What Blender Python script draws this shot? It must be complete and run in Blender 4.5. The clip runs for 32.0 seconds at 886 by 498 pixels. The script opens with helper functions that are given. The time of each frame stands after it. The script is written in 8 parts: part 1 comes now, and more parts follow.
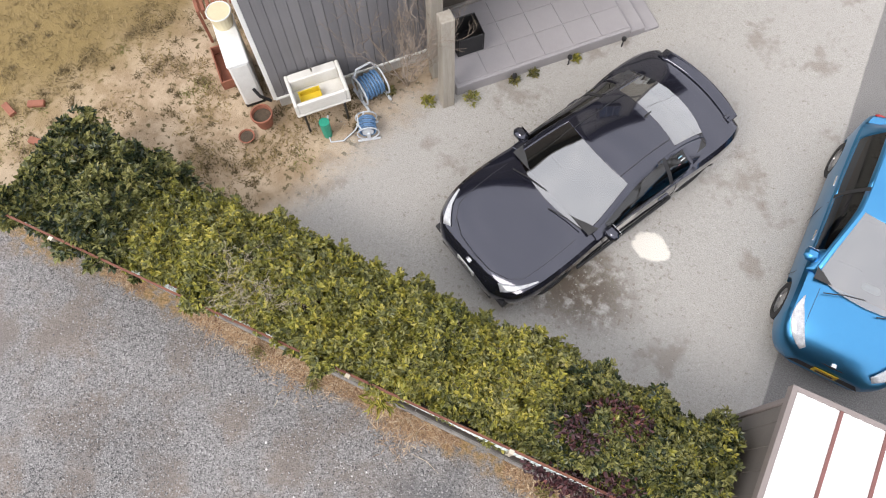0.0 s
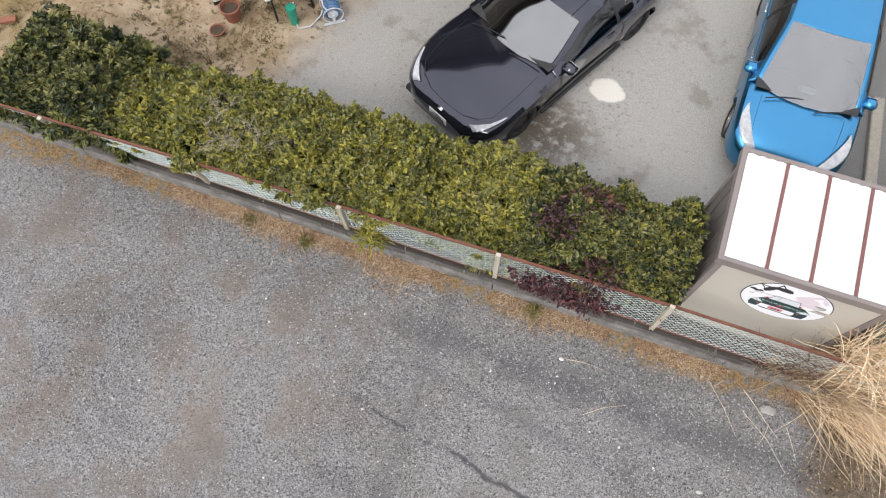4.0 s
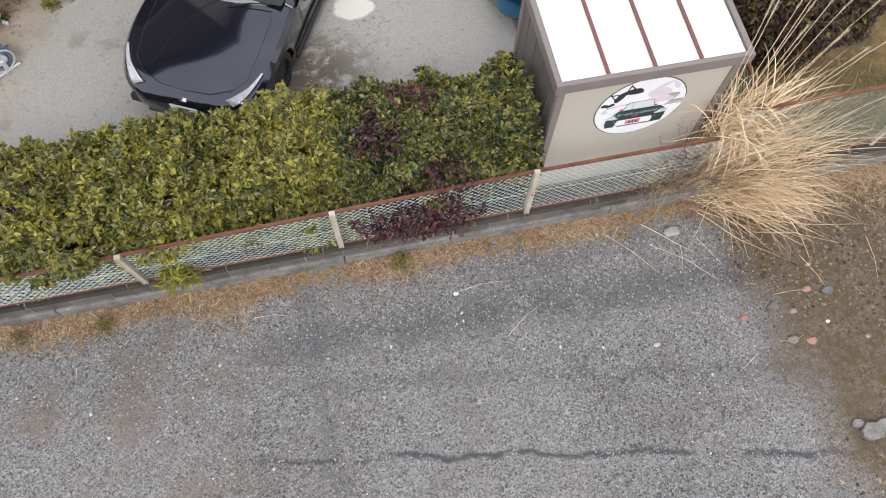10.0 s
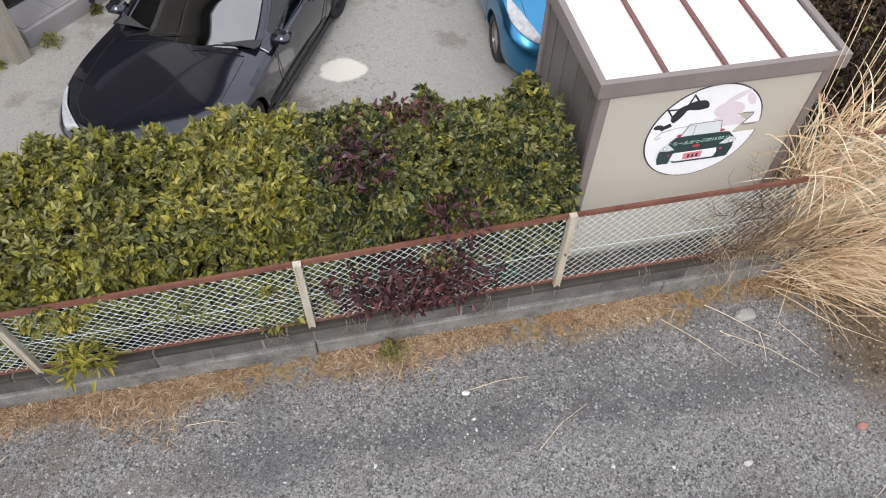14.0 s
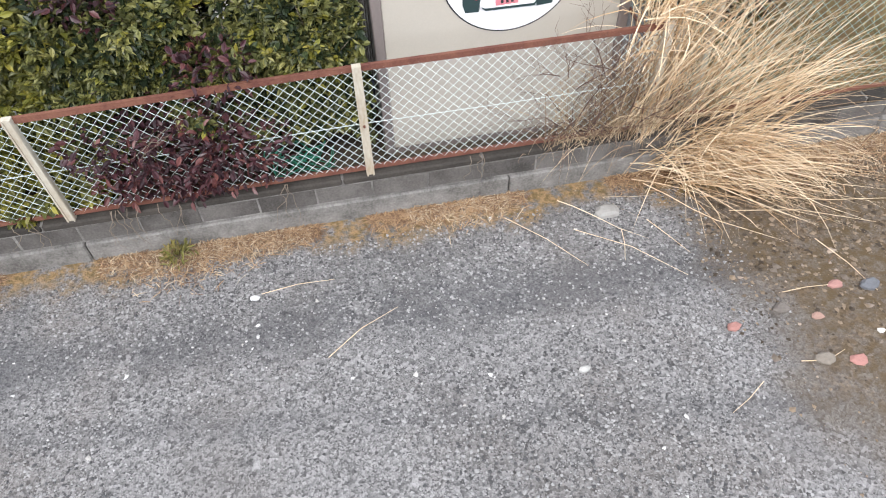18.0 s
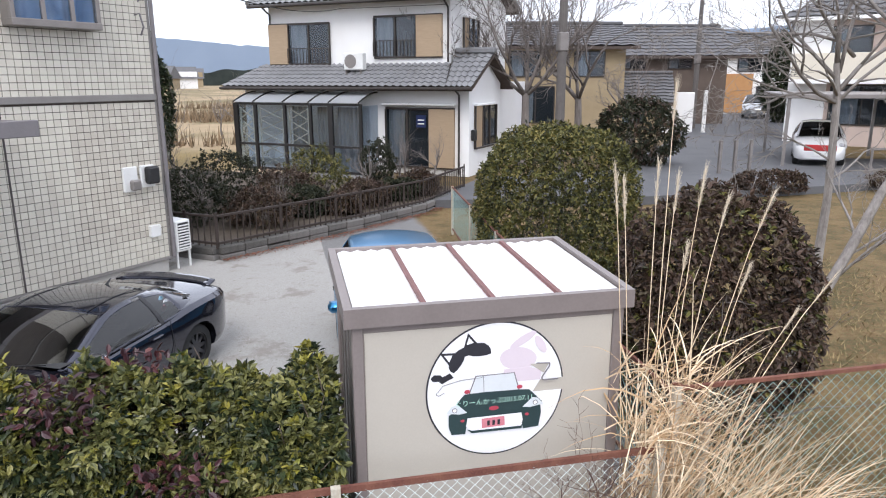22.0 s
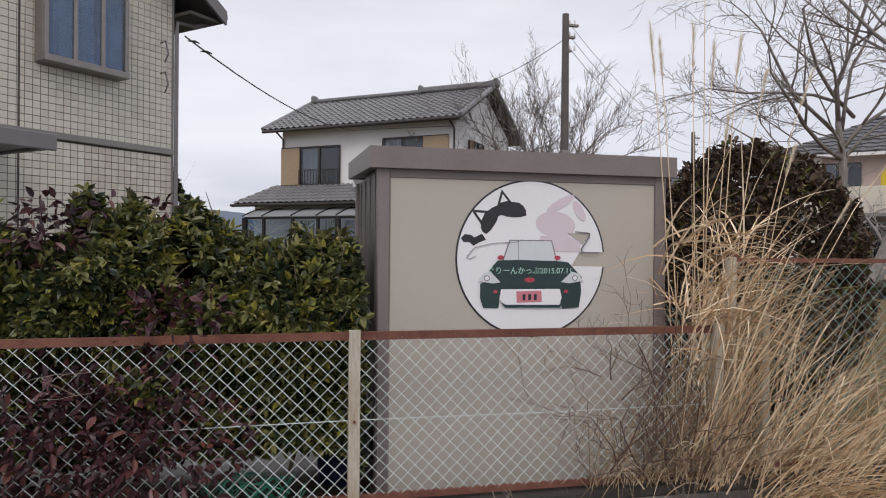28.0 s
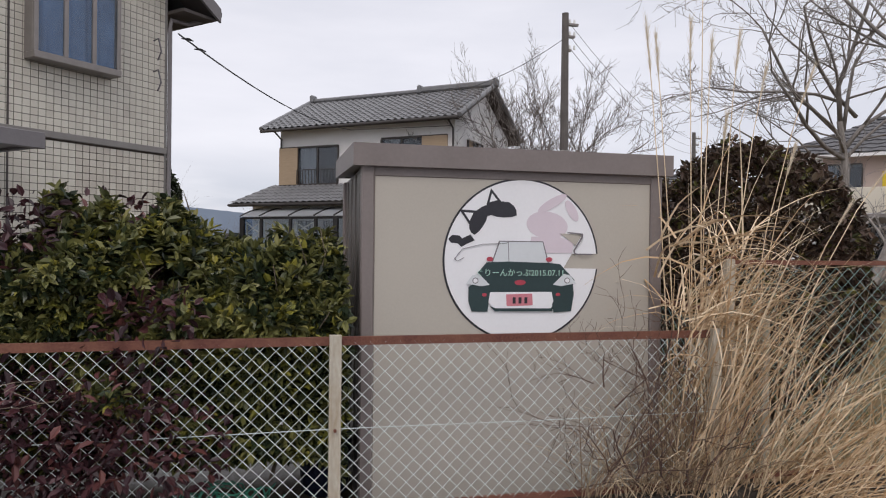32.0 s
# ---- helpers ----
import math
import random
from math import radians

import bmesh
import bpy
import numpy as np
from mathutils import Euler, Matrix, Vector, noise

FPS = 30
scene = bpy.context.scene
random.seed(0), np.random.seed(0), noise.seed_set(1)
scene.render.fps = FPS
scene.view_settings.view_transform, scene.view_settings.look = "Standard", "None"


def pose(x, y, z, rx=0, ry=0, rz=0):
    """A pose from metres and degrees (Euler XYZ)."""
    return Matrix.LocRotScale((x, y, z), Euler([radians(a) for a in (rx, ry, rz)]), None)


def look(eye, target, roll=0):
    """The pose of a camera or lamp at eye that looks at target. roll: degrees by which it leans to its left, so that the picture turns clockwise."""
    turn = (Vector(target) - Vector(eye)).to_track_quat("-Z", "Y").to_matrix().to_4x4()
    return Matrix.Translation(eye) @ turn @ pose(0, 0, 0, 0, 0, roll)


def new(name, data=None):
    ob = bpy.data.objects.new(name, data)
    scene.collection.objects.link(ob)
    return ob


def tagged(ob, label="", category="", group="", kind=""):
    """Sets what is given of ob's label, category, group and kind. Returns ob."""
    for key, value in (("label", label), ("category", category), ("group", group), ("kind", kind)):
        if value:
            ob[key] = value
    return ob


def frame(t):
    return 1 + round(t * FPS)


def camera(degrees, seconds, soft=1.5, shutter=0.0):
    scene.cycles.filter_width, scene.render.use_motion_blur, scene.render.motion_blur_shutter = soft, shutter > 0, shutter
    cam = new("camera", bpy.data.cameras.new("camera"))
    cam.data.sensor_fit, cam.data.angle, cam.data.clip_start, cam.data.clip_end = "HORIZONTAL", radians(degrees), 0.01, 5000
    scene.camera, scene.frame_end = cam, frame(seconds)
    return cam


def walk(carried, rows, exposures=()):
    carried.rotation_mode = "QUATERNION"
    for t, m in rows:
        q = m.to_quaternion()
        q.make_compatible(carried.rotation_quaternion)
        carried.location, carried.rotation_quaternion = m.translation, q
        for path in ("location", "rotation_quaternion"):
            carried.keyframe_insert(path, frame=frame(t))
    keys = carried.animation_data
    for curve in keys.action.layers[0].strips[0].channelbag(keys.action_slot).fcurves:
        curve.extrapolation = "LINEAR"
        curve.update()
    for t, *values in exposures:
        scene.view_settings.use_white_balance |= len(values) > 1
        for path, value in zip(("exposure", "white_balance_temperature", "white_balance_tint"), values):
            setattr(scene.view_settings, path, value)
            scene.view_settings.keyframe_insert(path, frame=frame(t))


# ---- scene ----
cam = camera(65.0, 32.0, soft=1.1)
PATH = [
    (0, (-2.322, -0.898, 8.875), (-2.649, -0.271, 7.004), -1.7),
    (0.5, (-2.105, -1.384, 8.863), (-2.435, -0.755, 6.994), -1.9),
    (1, (-1.852, -1.928, 8.811), (-2.199, -1.292, 6.947), -2.7),
    (1.5, (-1.847, -2.328, 8.941), (-2.160, -1.719, 7.061), -1.8),
    (2, (-1.620, -2.755, 8.777), (-1.958, -2.111, 6.914), -2.2),
    (2.5, (-1.669, -2.804, 8.953), (-1.989, -2.198, 7.073), -2.6),
    (4.5, (-1.583, -3.029, 8.532), (-1.742, -2.283, 6.684), -0.2),
    (5, (-1.693, -2.960, 8.526), (-1.611, -2.194, 6.680), 2.3),
    (5.5, (-1.672, -2.938, 8.507), (-1.473, -2.183, 6.665), 2.7),
    (6, (-1.728, -2.992, 8.488), (-1.522, -2.237, 6.648), 3.3),
    (6.5, (-1.788, -3.035, 8.439), (-1.580, -2.280, 6.599), 3.4),
    (7, (-1.821, -3.109, 8.257), (-1.612, -2.352, 6.416), 3.5),
    (7.5, (-1.828, -3.194, 8.059), (-1.624, -2.435, 6.221), 3.0),
    (8, (-1.853, -3.272, 7.850), (-1.651, -2.515, 6.010), 3.0),
    (8.5, (-1.870, -3.227, 7.664), (-1.666, -2.466, 5.825), 3.0),
    (9, (-1.839, -3.189, 7.445), (-1.636, -2.429, 5.606), 3.0),
    (9.5, (-1.793, -3.153, 7.252), (-1.589, -2.390, 5.414), 3.1),
    (10, (-1.709, -3.070, 7.067), (-1.505, -2.305, 5.230), 3.1),
    (10.5, (-1.643, -2.997, 6.870), (-1.439, -2.232, 5.033), 3.1),
    (11, (-1.661, -2.998, 6.656), (-1.449, -2.226, 4.823), 3.6),
    (11.5, (-1.701, -3.038, 6.349), (-1.485, -2.255, 4.521), 3.5),
    (12, (-1.708, -3.014, 6.030), (-1.497, -2.243, 4.197), 3.5),
    (12.5, (-1.785, -3.032, 5.728), (-1.561, -2.263, 3.895), 4.3),
    (13, (-1.789, -2.998, 5.496), (-1.557, -2.202, 3.676), 4.4),
    (13.5, (-1.776, -3.011, 5.286), (-1.481, -1.939, 3.624), 3.8),
    (15.5, (-1.158, -3.153, 4.425), (-0.943, -1.872, 2.905), -2.4),
    (16, (-0.944, -3.250, 4.281), (-0.725, -1.968, 2.762), -2.3),
    (16.5, (-0.730, -3.329, 4.121), (-0.507, -2.052, 2.599), -2.1),
    (17, (-0.504, -3.455, 3.949), (-0.273, -2.172, 2.433), -1.9),
    (17.5, (-0.316, -3.567, 3.784), (-0.082, -2.277, 2.274), -1.8),
    (18, (-0.149, -3.658, 3.674), (0.080, -2.367, 2.164), -2.0),
    (18.5, (-0.090, -3.732, 3.653), (0.145, -2.439, 2.144), -1.9),
    (19, (-0.043, -3.738, 3.642), (0.197, -2.421, 2.157), -1.9),
    (19.5, (-0.015, -3.724, 3.638), (0.259, -2.290, 2.272), -1.5),
    (20, (-0.035, -3.713, 3.648), (0.284, -2.149, 2.443), -1.0),
    (20.5, (-0.099, -3.678, 3.659), (0.278, -2.014, 2.617), -0.4),
    (21, (-0.135, -3.626, 3.636), (0.265, -1.867, 2.770), -0.1),
    (21.5, (-0.153, -3.550, 3.578), (0.260, -1.715, 2.899), -0.1),
    (22, (-0.180, -3.564, 3.483), (0.251, -1.670, 3.006), -0.1),
    (22.5, (-0.173, -3.578, 3.406), (0.267, -1.641, 3.171), 0.0),
    (23, (-0.182, -3.610, 3.373), (0.261, -1.659, 3.363), 0.0),
    (23.5, (-0.278, -3.628, 3.347), (0.166, -1.678, 3.337), 0.0),
    (24, (-0.345, -3.606, 3.314), (0.098, -1.656, 3.306), 0.0),
    (24.5, (-0.373, -3.606, 3.192), (0.069, -1.656, 3.185), 0.0),
    (25, (-0.387, -3.589, 2.930), (0.054, -1.639, 2.924), 0.0),
    (25.5, (-0.409, -3.583, 2.659), (0.031, -1.631, 2.654), 0.1),
    (27.5, (-0.367, -3.455, 1.789), (0.076, -1.504, 1.786), 0.5),
    (28, (-0.340, -3.472, 1.659), (0.104, -1.522, 1.654), 0.5),
    (28.5, (-0.336, -3.513, 1.658), (0.108, -1.563, 1.652), 0.5),
    (29, (-0.349, -3.562, 1.664), (0.094, -1.612, 1.659), 0.5),
    (29.5, (-0.369, -3.581, 1.662), (0.075, -1.631, 1.658), 0.6),
    (30, (-0.352, -3.598, 1.654), (0.091, -1.647, 1.652), 0.6),
    (30.5, (-0.331, -3.604, 1.660), (0.111, -1.653, 1.656), 0.6),
    (31, (-0.322, -3.579, 1.661), (0.120, -1.629, 1.658), 0.5),
    (31.5, (-0.288, -3.494, 1.666), (0.155, -1.544, 1.662), 0.5),
    (32, (-0.235, -3.346, 1.664), (0.207, -1.395, 1.660), 0.6),
]
walk(cam, [(t, look(e, g, r)) for t, e, g, r in PATH], [(0, 1.2, 6750, 12), (2.5, 1.05, 6700, 11), (5, 0.9, 6650, 10), (9, 0.85, 6600, 10), (13, 0.85, 6600, 10), (16, 1.0, 6500, 10), (18, 1.25, 6400, 10), (20, 1.15, 6350, 10), (21, 1.05, 6300, 10), (22, 1.02, 6200, 12), (22.5, 0.85, 6150, 12), (23, 0.33, 6050, 14), (24, 0.0, 6450, 12), (25, -0.15, 6650, 14), (27.5, 0.05, 6600, 14), (32, 0.07, 6600, 14)])

# ---- light ----
world = bpy.data.worlds.new("overcast_sky")
scene.world = world
world.use_nodes = True
wn, wl = world.node_tree.nodes, world.node_tree.links
bg = wn["Background"]
sky = wn.new("ShaderNodeTexSky")
sky.sky_type, sky.sun_disc = "NISHITA", False
sky.sun_elevation, sky.sun_rotation = radians(38), radians(200)
sky_dim = wn.new("ShaderNodeMixRGB")
sky_dim.blend_type, sky_dim.inputs[0].default_value, sky_dim.inputs[2].default_value = "MULTIPLY", 1.0, (0.10, 0.10, 0.10, 1)
wl.new(sky.outputs[0], sky_dim.inputs[1])
wco = wn.new("ShaderNodeTexCoord")
wmap = wn.new("ShaderNodeMapping")
wmap.inputs["Scale"].default_value = (1.0, 1.0, 4.5)
wl.new(wco.outputs["Generated"], wmap.inputs["Vector"])
wnoise = wn.new("ShaderNodeTexNoise")
wnoise.inputs["Scale"].default_value, wnoise.inputs["Detail"].default_value = 2.2, 6
wl.new(wmap.outputs[0], wnoise.inputs["Vector"])
wramp = wn.new("ShaderNodeValToRGB")
wramp.color_ramp.elements[0].position, wramp.color_ramp.elements[0].color = 0.30, (0.70, 0.73, 0.80, 1)
wramp.color_ramp.elements[1].position, wramp.color_ramp.elements[1].color = 0.66, (0.875, 0.895, 0.955, 1)
wl.new(wnoise.outputs[0], wramp.inputs[0])
wmix = wn.new("ShaderNodeMixRGB")
wmix.inputs[0].default_value = 0.92
wl.new(sky_dim.outputs[0], wmix.inputs[1])
wsep = wn.new("ShaderNodeSeparateXYZ")
wl.new(wco.outputs["Generated"], wsep.inputs[0])
wlow = wn.new("ShaderNodeMapRange")
wlow.interpolation_type = "SMOOTHSTEP"
wlow.inputs["From Min"].default_value, wlow.inputs["From Max"].default_value = 0.15, 0.02
wl.new(wsep.outputs[2], wlow.inputs[0])
wbank = wn.new("ShaderNodeTexNoise")
wbank.inputs["Scale"].default_value, wbank.inputs["Detail"].default_value = 3.4, 5
wl.new(wmap.outputs[0], wbank.inputs["Vector"])
wedge = wn.new("ShaderNodeMapRange")
wedge.interpolation_type = "SMOOTHSTEP"
wedge.inputs["From Min"].default_value, wedge.inputs["From Max"].default_value, wedge.inputs["To Max"].default_value = 0.36, 0.62, 0.85
wl.new(wbank.outputs[0], wedge.inputs[0])
wboth = wn.new("ShaderNodeMath")
wboth.operation = "MULTIPLY"
wl.new(wlow.outputs[0], wboth.inputs[0])
wl.new(wedge.outputs[0], wboth.inputs[1])
wcloud = wn.new("ShaderNodeMixRGB")
wcloud.inputs[2].default_value = (0.44, 0.50, 0.60, 1)
wl.new(wboth.outputs[0], wcloud.inputs[0])
wl.new(wramp.outputs[0], wcloud.inputs[1])
wl.new(wcloud.outputs[0], wmix.inputs[2])
wl.new(wmix.outputs[0], bg.inputs[0])
bg.inputs[1].default_value = 1.0
sun = new("sun", bpy.data.lights.new("sun", "SUN"))
sun.data.energy, sun.data.angle, sun.data.color = 0.9, radians(25), (1.0, 0.96, 0.9)
sun.matrix_world = look((-6, -14, 20), (0, 3, 0))


# ---- materials ----
def links_of(m):
    return m.node_tree.nodes, m.node_tree.links


def mat(name, a, b=None, scale=6.0, fine=60.0, rough=0.7, metal=0.0, bump=0.15, fine_amount=0.35, rand=0.0, island=0.0, spec=0.5, stretch=(1, 1, 1), coat=0.0, world_space=False):
    """A surface whose colour wanders between a and b at two scales, with fine relief."""
    b = b or tuple(c * 0.72 for c in a)
    m = bpy.data.materials.new(name)
    m.use_nodes = True
    n, l = links_of(m)
    p = n["Principled BSDF"]
    p.inputs["Roughness"].default_value, p.inputs["Metallic"].default_value = rough, metal
    p.inputs["Specular IOR Level"].default_value = spec
    p.inputs["Coat Weight"].default_value = coat
    p.inputs["Coat Roughness"].default_value = 0.04
    if world_space:
        co = n.new("ShaderNodeNewGeometry").outputs["Position"]
    else:
        co = n.new("ShaderNodeTexCoord").outputs["Object"]
    mp = n.new("ShaderNodeMapping")
    mp.inputs["Scale"].default_value = stretch
    l.new(co, mp.inputs[0])
    n1 = n.new("ShaderNodeTexNoise")
    n1.inputs["Scale"].default_value, n1.inputs["Detail"].default_value, n1.inputs["Roughness"].default_value = scale, 5, 0.6
    n2 = n.new("ShaderNodeTexNoise")
    n2.inputs["Scale"].default_value, n2.inputs["Detail"].default_value = fine, 3
    l.new(mp.outputs[0], n1.inputs["Vector"])
    l.new(mp.outputs[0], n2.inputs["Vector"])
    add = n.new("ShaderNodeMix")
    add.inputs[0].default_value = fine_amount
    l.new(n1.outputs[0], add.inputs[2])
    l.new(n2.outputs[0], add.inputs[3])
    last = add.outputs[0]
    for amount, node, out in ((rand, "ShaderNodeObjectInfo", "Random"), (island, "ShaderNodeNewGeometry", "Random Per Island")):
        if amount:
            src = n.new(node)
            mr = n.new("ShaderNodeMapRange")
            mr.inputs["To Min"].default_value, mr.inputs["To Max"].default_value = -amount, amount
            l.new(src.outputs[out], mr.inputs[0])
            ad = n.new("ShaderNodeMath")
            ad.operation = "ADD"
            l.new(last, ad.inputs[0])
            l.new(mr.outputs[0], ad.inputs[1])
            last = ad.outputs[0]
    ramp = n.new("ShaderNodeValToRGB")
    ramp.color_ramp.elements[0].position, ramp.color_ramp.elements[0].color = 0.3, (*b, 1)
    ramp.color_ramp.elements[1].position, ramp.color_ramp.elements[1].color = 0.68, (*a, 1)
    l.new(last, ramp.inputs[0])
    l.new(ramp.outputs[0], p.inputs["Base Color"])
    if bump:
        bp = n.new("ShaderNodeBump")
        bp.inputs["Strength"].default_value, bp.inputs["Distance"].default_value = bump, 0.01
        l.new(n2.outputs[0], bp.inputs["Height"])
        l.new(bp.outputs[0], p.inputs["Normal"])
    return m


def glass_mat(name, tint=(0.5, 0.55, 0.56), gloss=1.0):
    """A thin tinted pane: clear tint below a mirror gloss that grows at grazing angles."""
    m = bpy.data.materials.new(name)
    m.use_nodes = True
    n, l = links_of(m)
    n.remove(n["Principled BSDF"])
    t = n.new("ShaderNodeBsdfTransparent")
    t.inputs[0].default_value = (*tint, 1)
    g = n.new("ShaderNodeBsdfGlossy")
    g.inputs["Roughness"].default_value = 0.03
    f = n.new("ShaderNodeLayerWeight")
    f.inputs[0].default_value = 0.5
    power = n.new("ShaderNodeMath")
    power.operation, power.inputs[1].default_value = "POWER", 4.0
    l.new(f.outputs["Facing"], power.inputs[0])
    gain = n.new("ShaderNodeMath")
    gain.operation, gain.use_clamp = "MULTIPLY_ADD", True
    gain.inputs[1].default_value, gain.inputs[2].default_value = 0.9, 0.06 * gloss
    l.new(power.outputs[0], gain.inputs[0])
    mx = n.new("ShaderNodeMixShader")
    l.new(gain.outputs[0], mx.inputs[0])
    l.new(t.outputs[0], mx.inputs[1])
    l.new(g.outputs[0], mx.inputs[2])
    l.new(mx.outputs[0], n["Material Output"].inputs[0])
    return m


def leaf_mat(name, colours, rough=0.38, trans=0.1):
    """Leaves whose colour differs from leaf to leaf and from patch to patch."""
    m = bpy.data.materials.new(name)
    m.use_nodes = True
    n, l = links_of(m)
    p = n["Principled BSDF"]
    p.inputs["Roughness"].default_value = rough
    g = n.new("ShaderNodeNewGeometry")
    nz = n.new("ShaderNodeTexNoise")
    nz.inputs["Scale"].default_value, nz.inputs["Detail"].default_value = 1.6, 3
    l.new(g.outputs["Position"], nz.inputs["Vector"])
    mx = n.new("ShaderNodeMix")
    mx.inputs[0].default_value = 0.5
    l.new(g.outputs["Random Per Island"], mx.inputs[2])
    l.new(nz.outputs[0], mx.inputs[3])
    r = n.new("ShaderNodeValToRGB")
    while len(r.color_ramp.elements) < len(colours):
        r.color_ramp.elements.new(0.5)
    for i, (e, c) in enumerate(zip(r.color_ramp.elements, colours)):
        e.position, e.color = 0.2 + 0.6 * i / max(1, len(colours) - 1), (*c, 1)
    l.new(mx.outputs[0], r.inputs[0])
    l.new(r.outputs[0], p.inputs["Base Color"])
    tr = n.new("ShaderNodeBsdfTranslucent")
    l.new(r.outputs[0], tr.inputs[0])
    ms = n.new("ShaderNodeMixShader")
    ms.inputs[0].default_value = trans
    l.new(p.outputs[0], ms.inputs[1])
    l.new(tr.outputs[0], ms.inputs[2])
    l.new(ms.outputs[0], n["Material Output"].inputs[0])
    return m


def stone_colour(n, l, co, scale, dark, light, contrast=(0.0, 1.0)):
    """Cells of loose stone, each with its own grey, and their height."""
    v = n.new("ShaderNodeTexVoronoi")
    v.inputs["Scale"].default_value = scale
    l.new(co, v.inputs["Vector"])
    s = n.new("ShaderNodeSeparateColor")
    l.new(v.outputs["Color"], s.inputs[0])
    r = n.new("ShaderNodeValToRGB")
    r.color_ramp.elements[0].position, r.color_ramp.elements[0].color = contrast[0], (*dark, 1)
    r.color_ramp.elements[1].position, r.color_ramp.elements[1].color = contrast[1], (*light, 1)
    l.new(s.outputs[0], r.inputs[0])
    return r.outputs[0], v.outputs["Distance"]


def ground_mat():
    """Loose stone lot, brown earth, yard gravel, dry lawn, bare soil and fields, one after the other over one sheet."""
    m = bpy.data.materials.new("ground_surface")
    m.use_nodes = True
    n, l = links_of(m)
    p = n["Principled BSDF"]
    p.inputs["Roughness"].default_value = 0.9
    p.inputs["Specular IOR Level"].default_value = 0.25
    co = n.new("ShaderNodeNewGeometry").outputs["Position"]
    sep = n.new("ShaderNodeSeparateXYZ")
    l.new(co, sep.inputs[0])

    def noise_at(scale, detail=4):
        nz = n.new("ShaderNodeTexNoise")
        nz.inputs["Scale"].default_value, nz.inputs["Detail"].default_value = scale, detail
        nz.inputs["Roughness"].default_value = 0.65
        l.new(co, nz.inputs["Vector"])
        return nz.outputs[0]

    def math_node(op, a, b):
        k = n.new("ShaderNodeMath")
        k.operation = op
        for i, q in enumerate((a, b)):
            if isinstance(q, (int, float)):
                k.inputs[i].default_value = q
            else:
                l.new(q, k.inputs[i])
        return k.outputs[0]

    def edge(value, at, width, wander=0.0, noise_scale=1.0):
        """0 below 'at', 1 above it, over a ragged edge."""
        if wander:
            value = math_node("ADD", value, math_node("MULTIPLY", math_node("SUBTRACT", noise_at(noise_scale), 0.5), wander))
        r = n.new("ShaderNodeMapRange")
        r.interpolation_type = "SMOOTHSTEP"
        r.inputs["From Min"].default_value, r.inputs["From Max"].default_value = at - width / 2, at + width / 2
        l.new(value, r.inputs[0])
        return r.outputs[0]

    def over(base, top, mask):
        k = n.new("ShaderNodeMixRGB")
        l.new(mask, k.inputs[0])
        for i, q in ((1, base), (2, top)):
            if isinstance(q, tuple):
                k.inputs[i].default_value = (*q, 1)
            else:
                l.new(q, k.inputs[i])
        return k.outputs[0]

    x, y = sep.outputs[0], sep.outputs[1]
    lot, lot_h = stone_colour(n, l, co, 62, (0.045, 0.044, 0.045), (0.35, 0.34, 0.335))
    lot_small, _ = stone_colour(n, l, co, 110, (0.055, 0.053, 0.054), (0.33, 0.32, 0.315))
    lot = over(lot, lot_small, edge(noise_at(9), 0.5, 0.3))
    # pinkish dusty patches and damp dark ones
    lot = over(lot, (0.20, 0.155, 0.122), math_node("MULTIPLY", edge(noise_at(1.1), 0.54, 0.2), math_node("SUBTRACT", 0.62, math_node("MULTIPLY", edge(x, -3.2, 1.4, 1.0, 1.0), 0.46))))
    lot = over(lot, (0.10, 0.103, 0.108), math_node("MULTIPLY", edge(noise_at(0.55), 0.57, 0.2), 0.42))
    # wheel tracks: dark worn streaks
    for at, w, amt, tilt, sway in ((-2.57, 0.042, 0.9, 0.2, 0.34), (-0.98, 0.3, 0.5, 0.03, 0.4), (-1.75, 0.12, 0.3, 0.16, 0.3), (-3.35, 0.2, 0.3, 0.12, 0.4)):
        d = math_node("ABSOLUTE", math_node("SUBTRACT", math_node("ADD", math_node("ADD", y, math_node("MULTIPLY", x, tilt)), math_node("MULTIPLY", math_node("SUBTRACT", noise_at(1.2), 0.5), sway)), at), 0)
        k = math_node("MULTIPLY", math_node("SUBTRACT", 1.0, edge(d, w * 0.6, w)), math_node("MULTIPLY", edge(noise_at(1.7), 0.42, 0.14), amt))
        k = math_node("MULTIPLY", k, math_node("MULTIPLY", edge(x, -3.2, 1.0), math_node("SUBTRACT", 1.0, edge(x, 2.6, 0.8))))
        lot = over(lot, (0.065, 0.065, 0.07), k)
    d = math_node("ABSOLUTE", math_node("SUBTRACT", math_node("ADD", x, math_node("MULTIPLY", math_node("SUBTRACT", noise_at(0.9), 0.5), 0.4)), -2.45), 0)
    k = math_node("MULTIPLY", math_node("SUBTRACT", 1.0, edge(d, 0.1, 0.2)), math_node("MULTIPLY", edge(noise_at(2.0), 0.4, 0.2), 0.35))
    lot = over(lot, (0.09, 0.09, 0.095), k)
    earth, _ = stone_colour(n, l, co, 55, (0.06, 0.041, 0.025), (0.19, 0.142, 0.098), (0.0, 1.0))
    earth = over(earth, (0.098, 0.068, 0.036), edge(noise_at(3), 0.45, 0.25))
    lot = over(lot, earth, math_node("MULTIPLY", edge(math_node("ADD", x, math_node("MULTIPLY", y, 0.12)), 2.15, 0.7, 0.9, 1.7), math_node("ADD", 0.74, math_node("MULTIPLY", edge(noise_at(14), 0.5, 0.2), 0.26))))
    straw = over((0.33, 0.215, 0.11), (0.17, 0.12, 0.055), edge(noise_at(25), 0.5, 0.2))
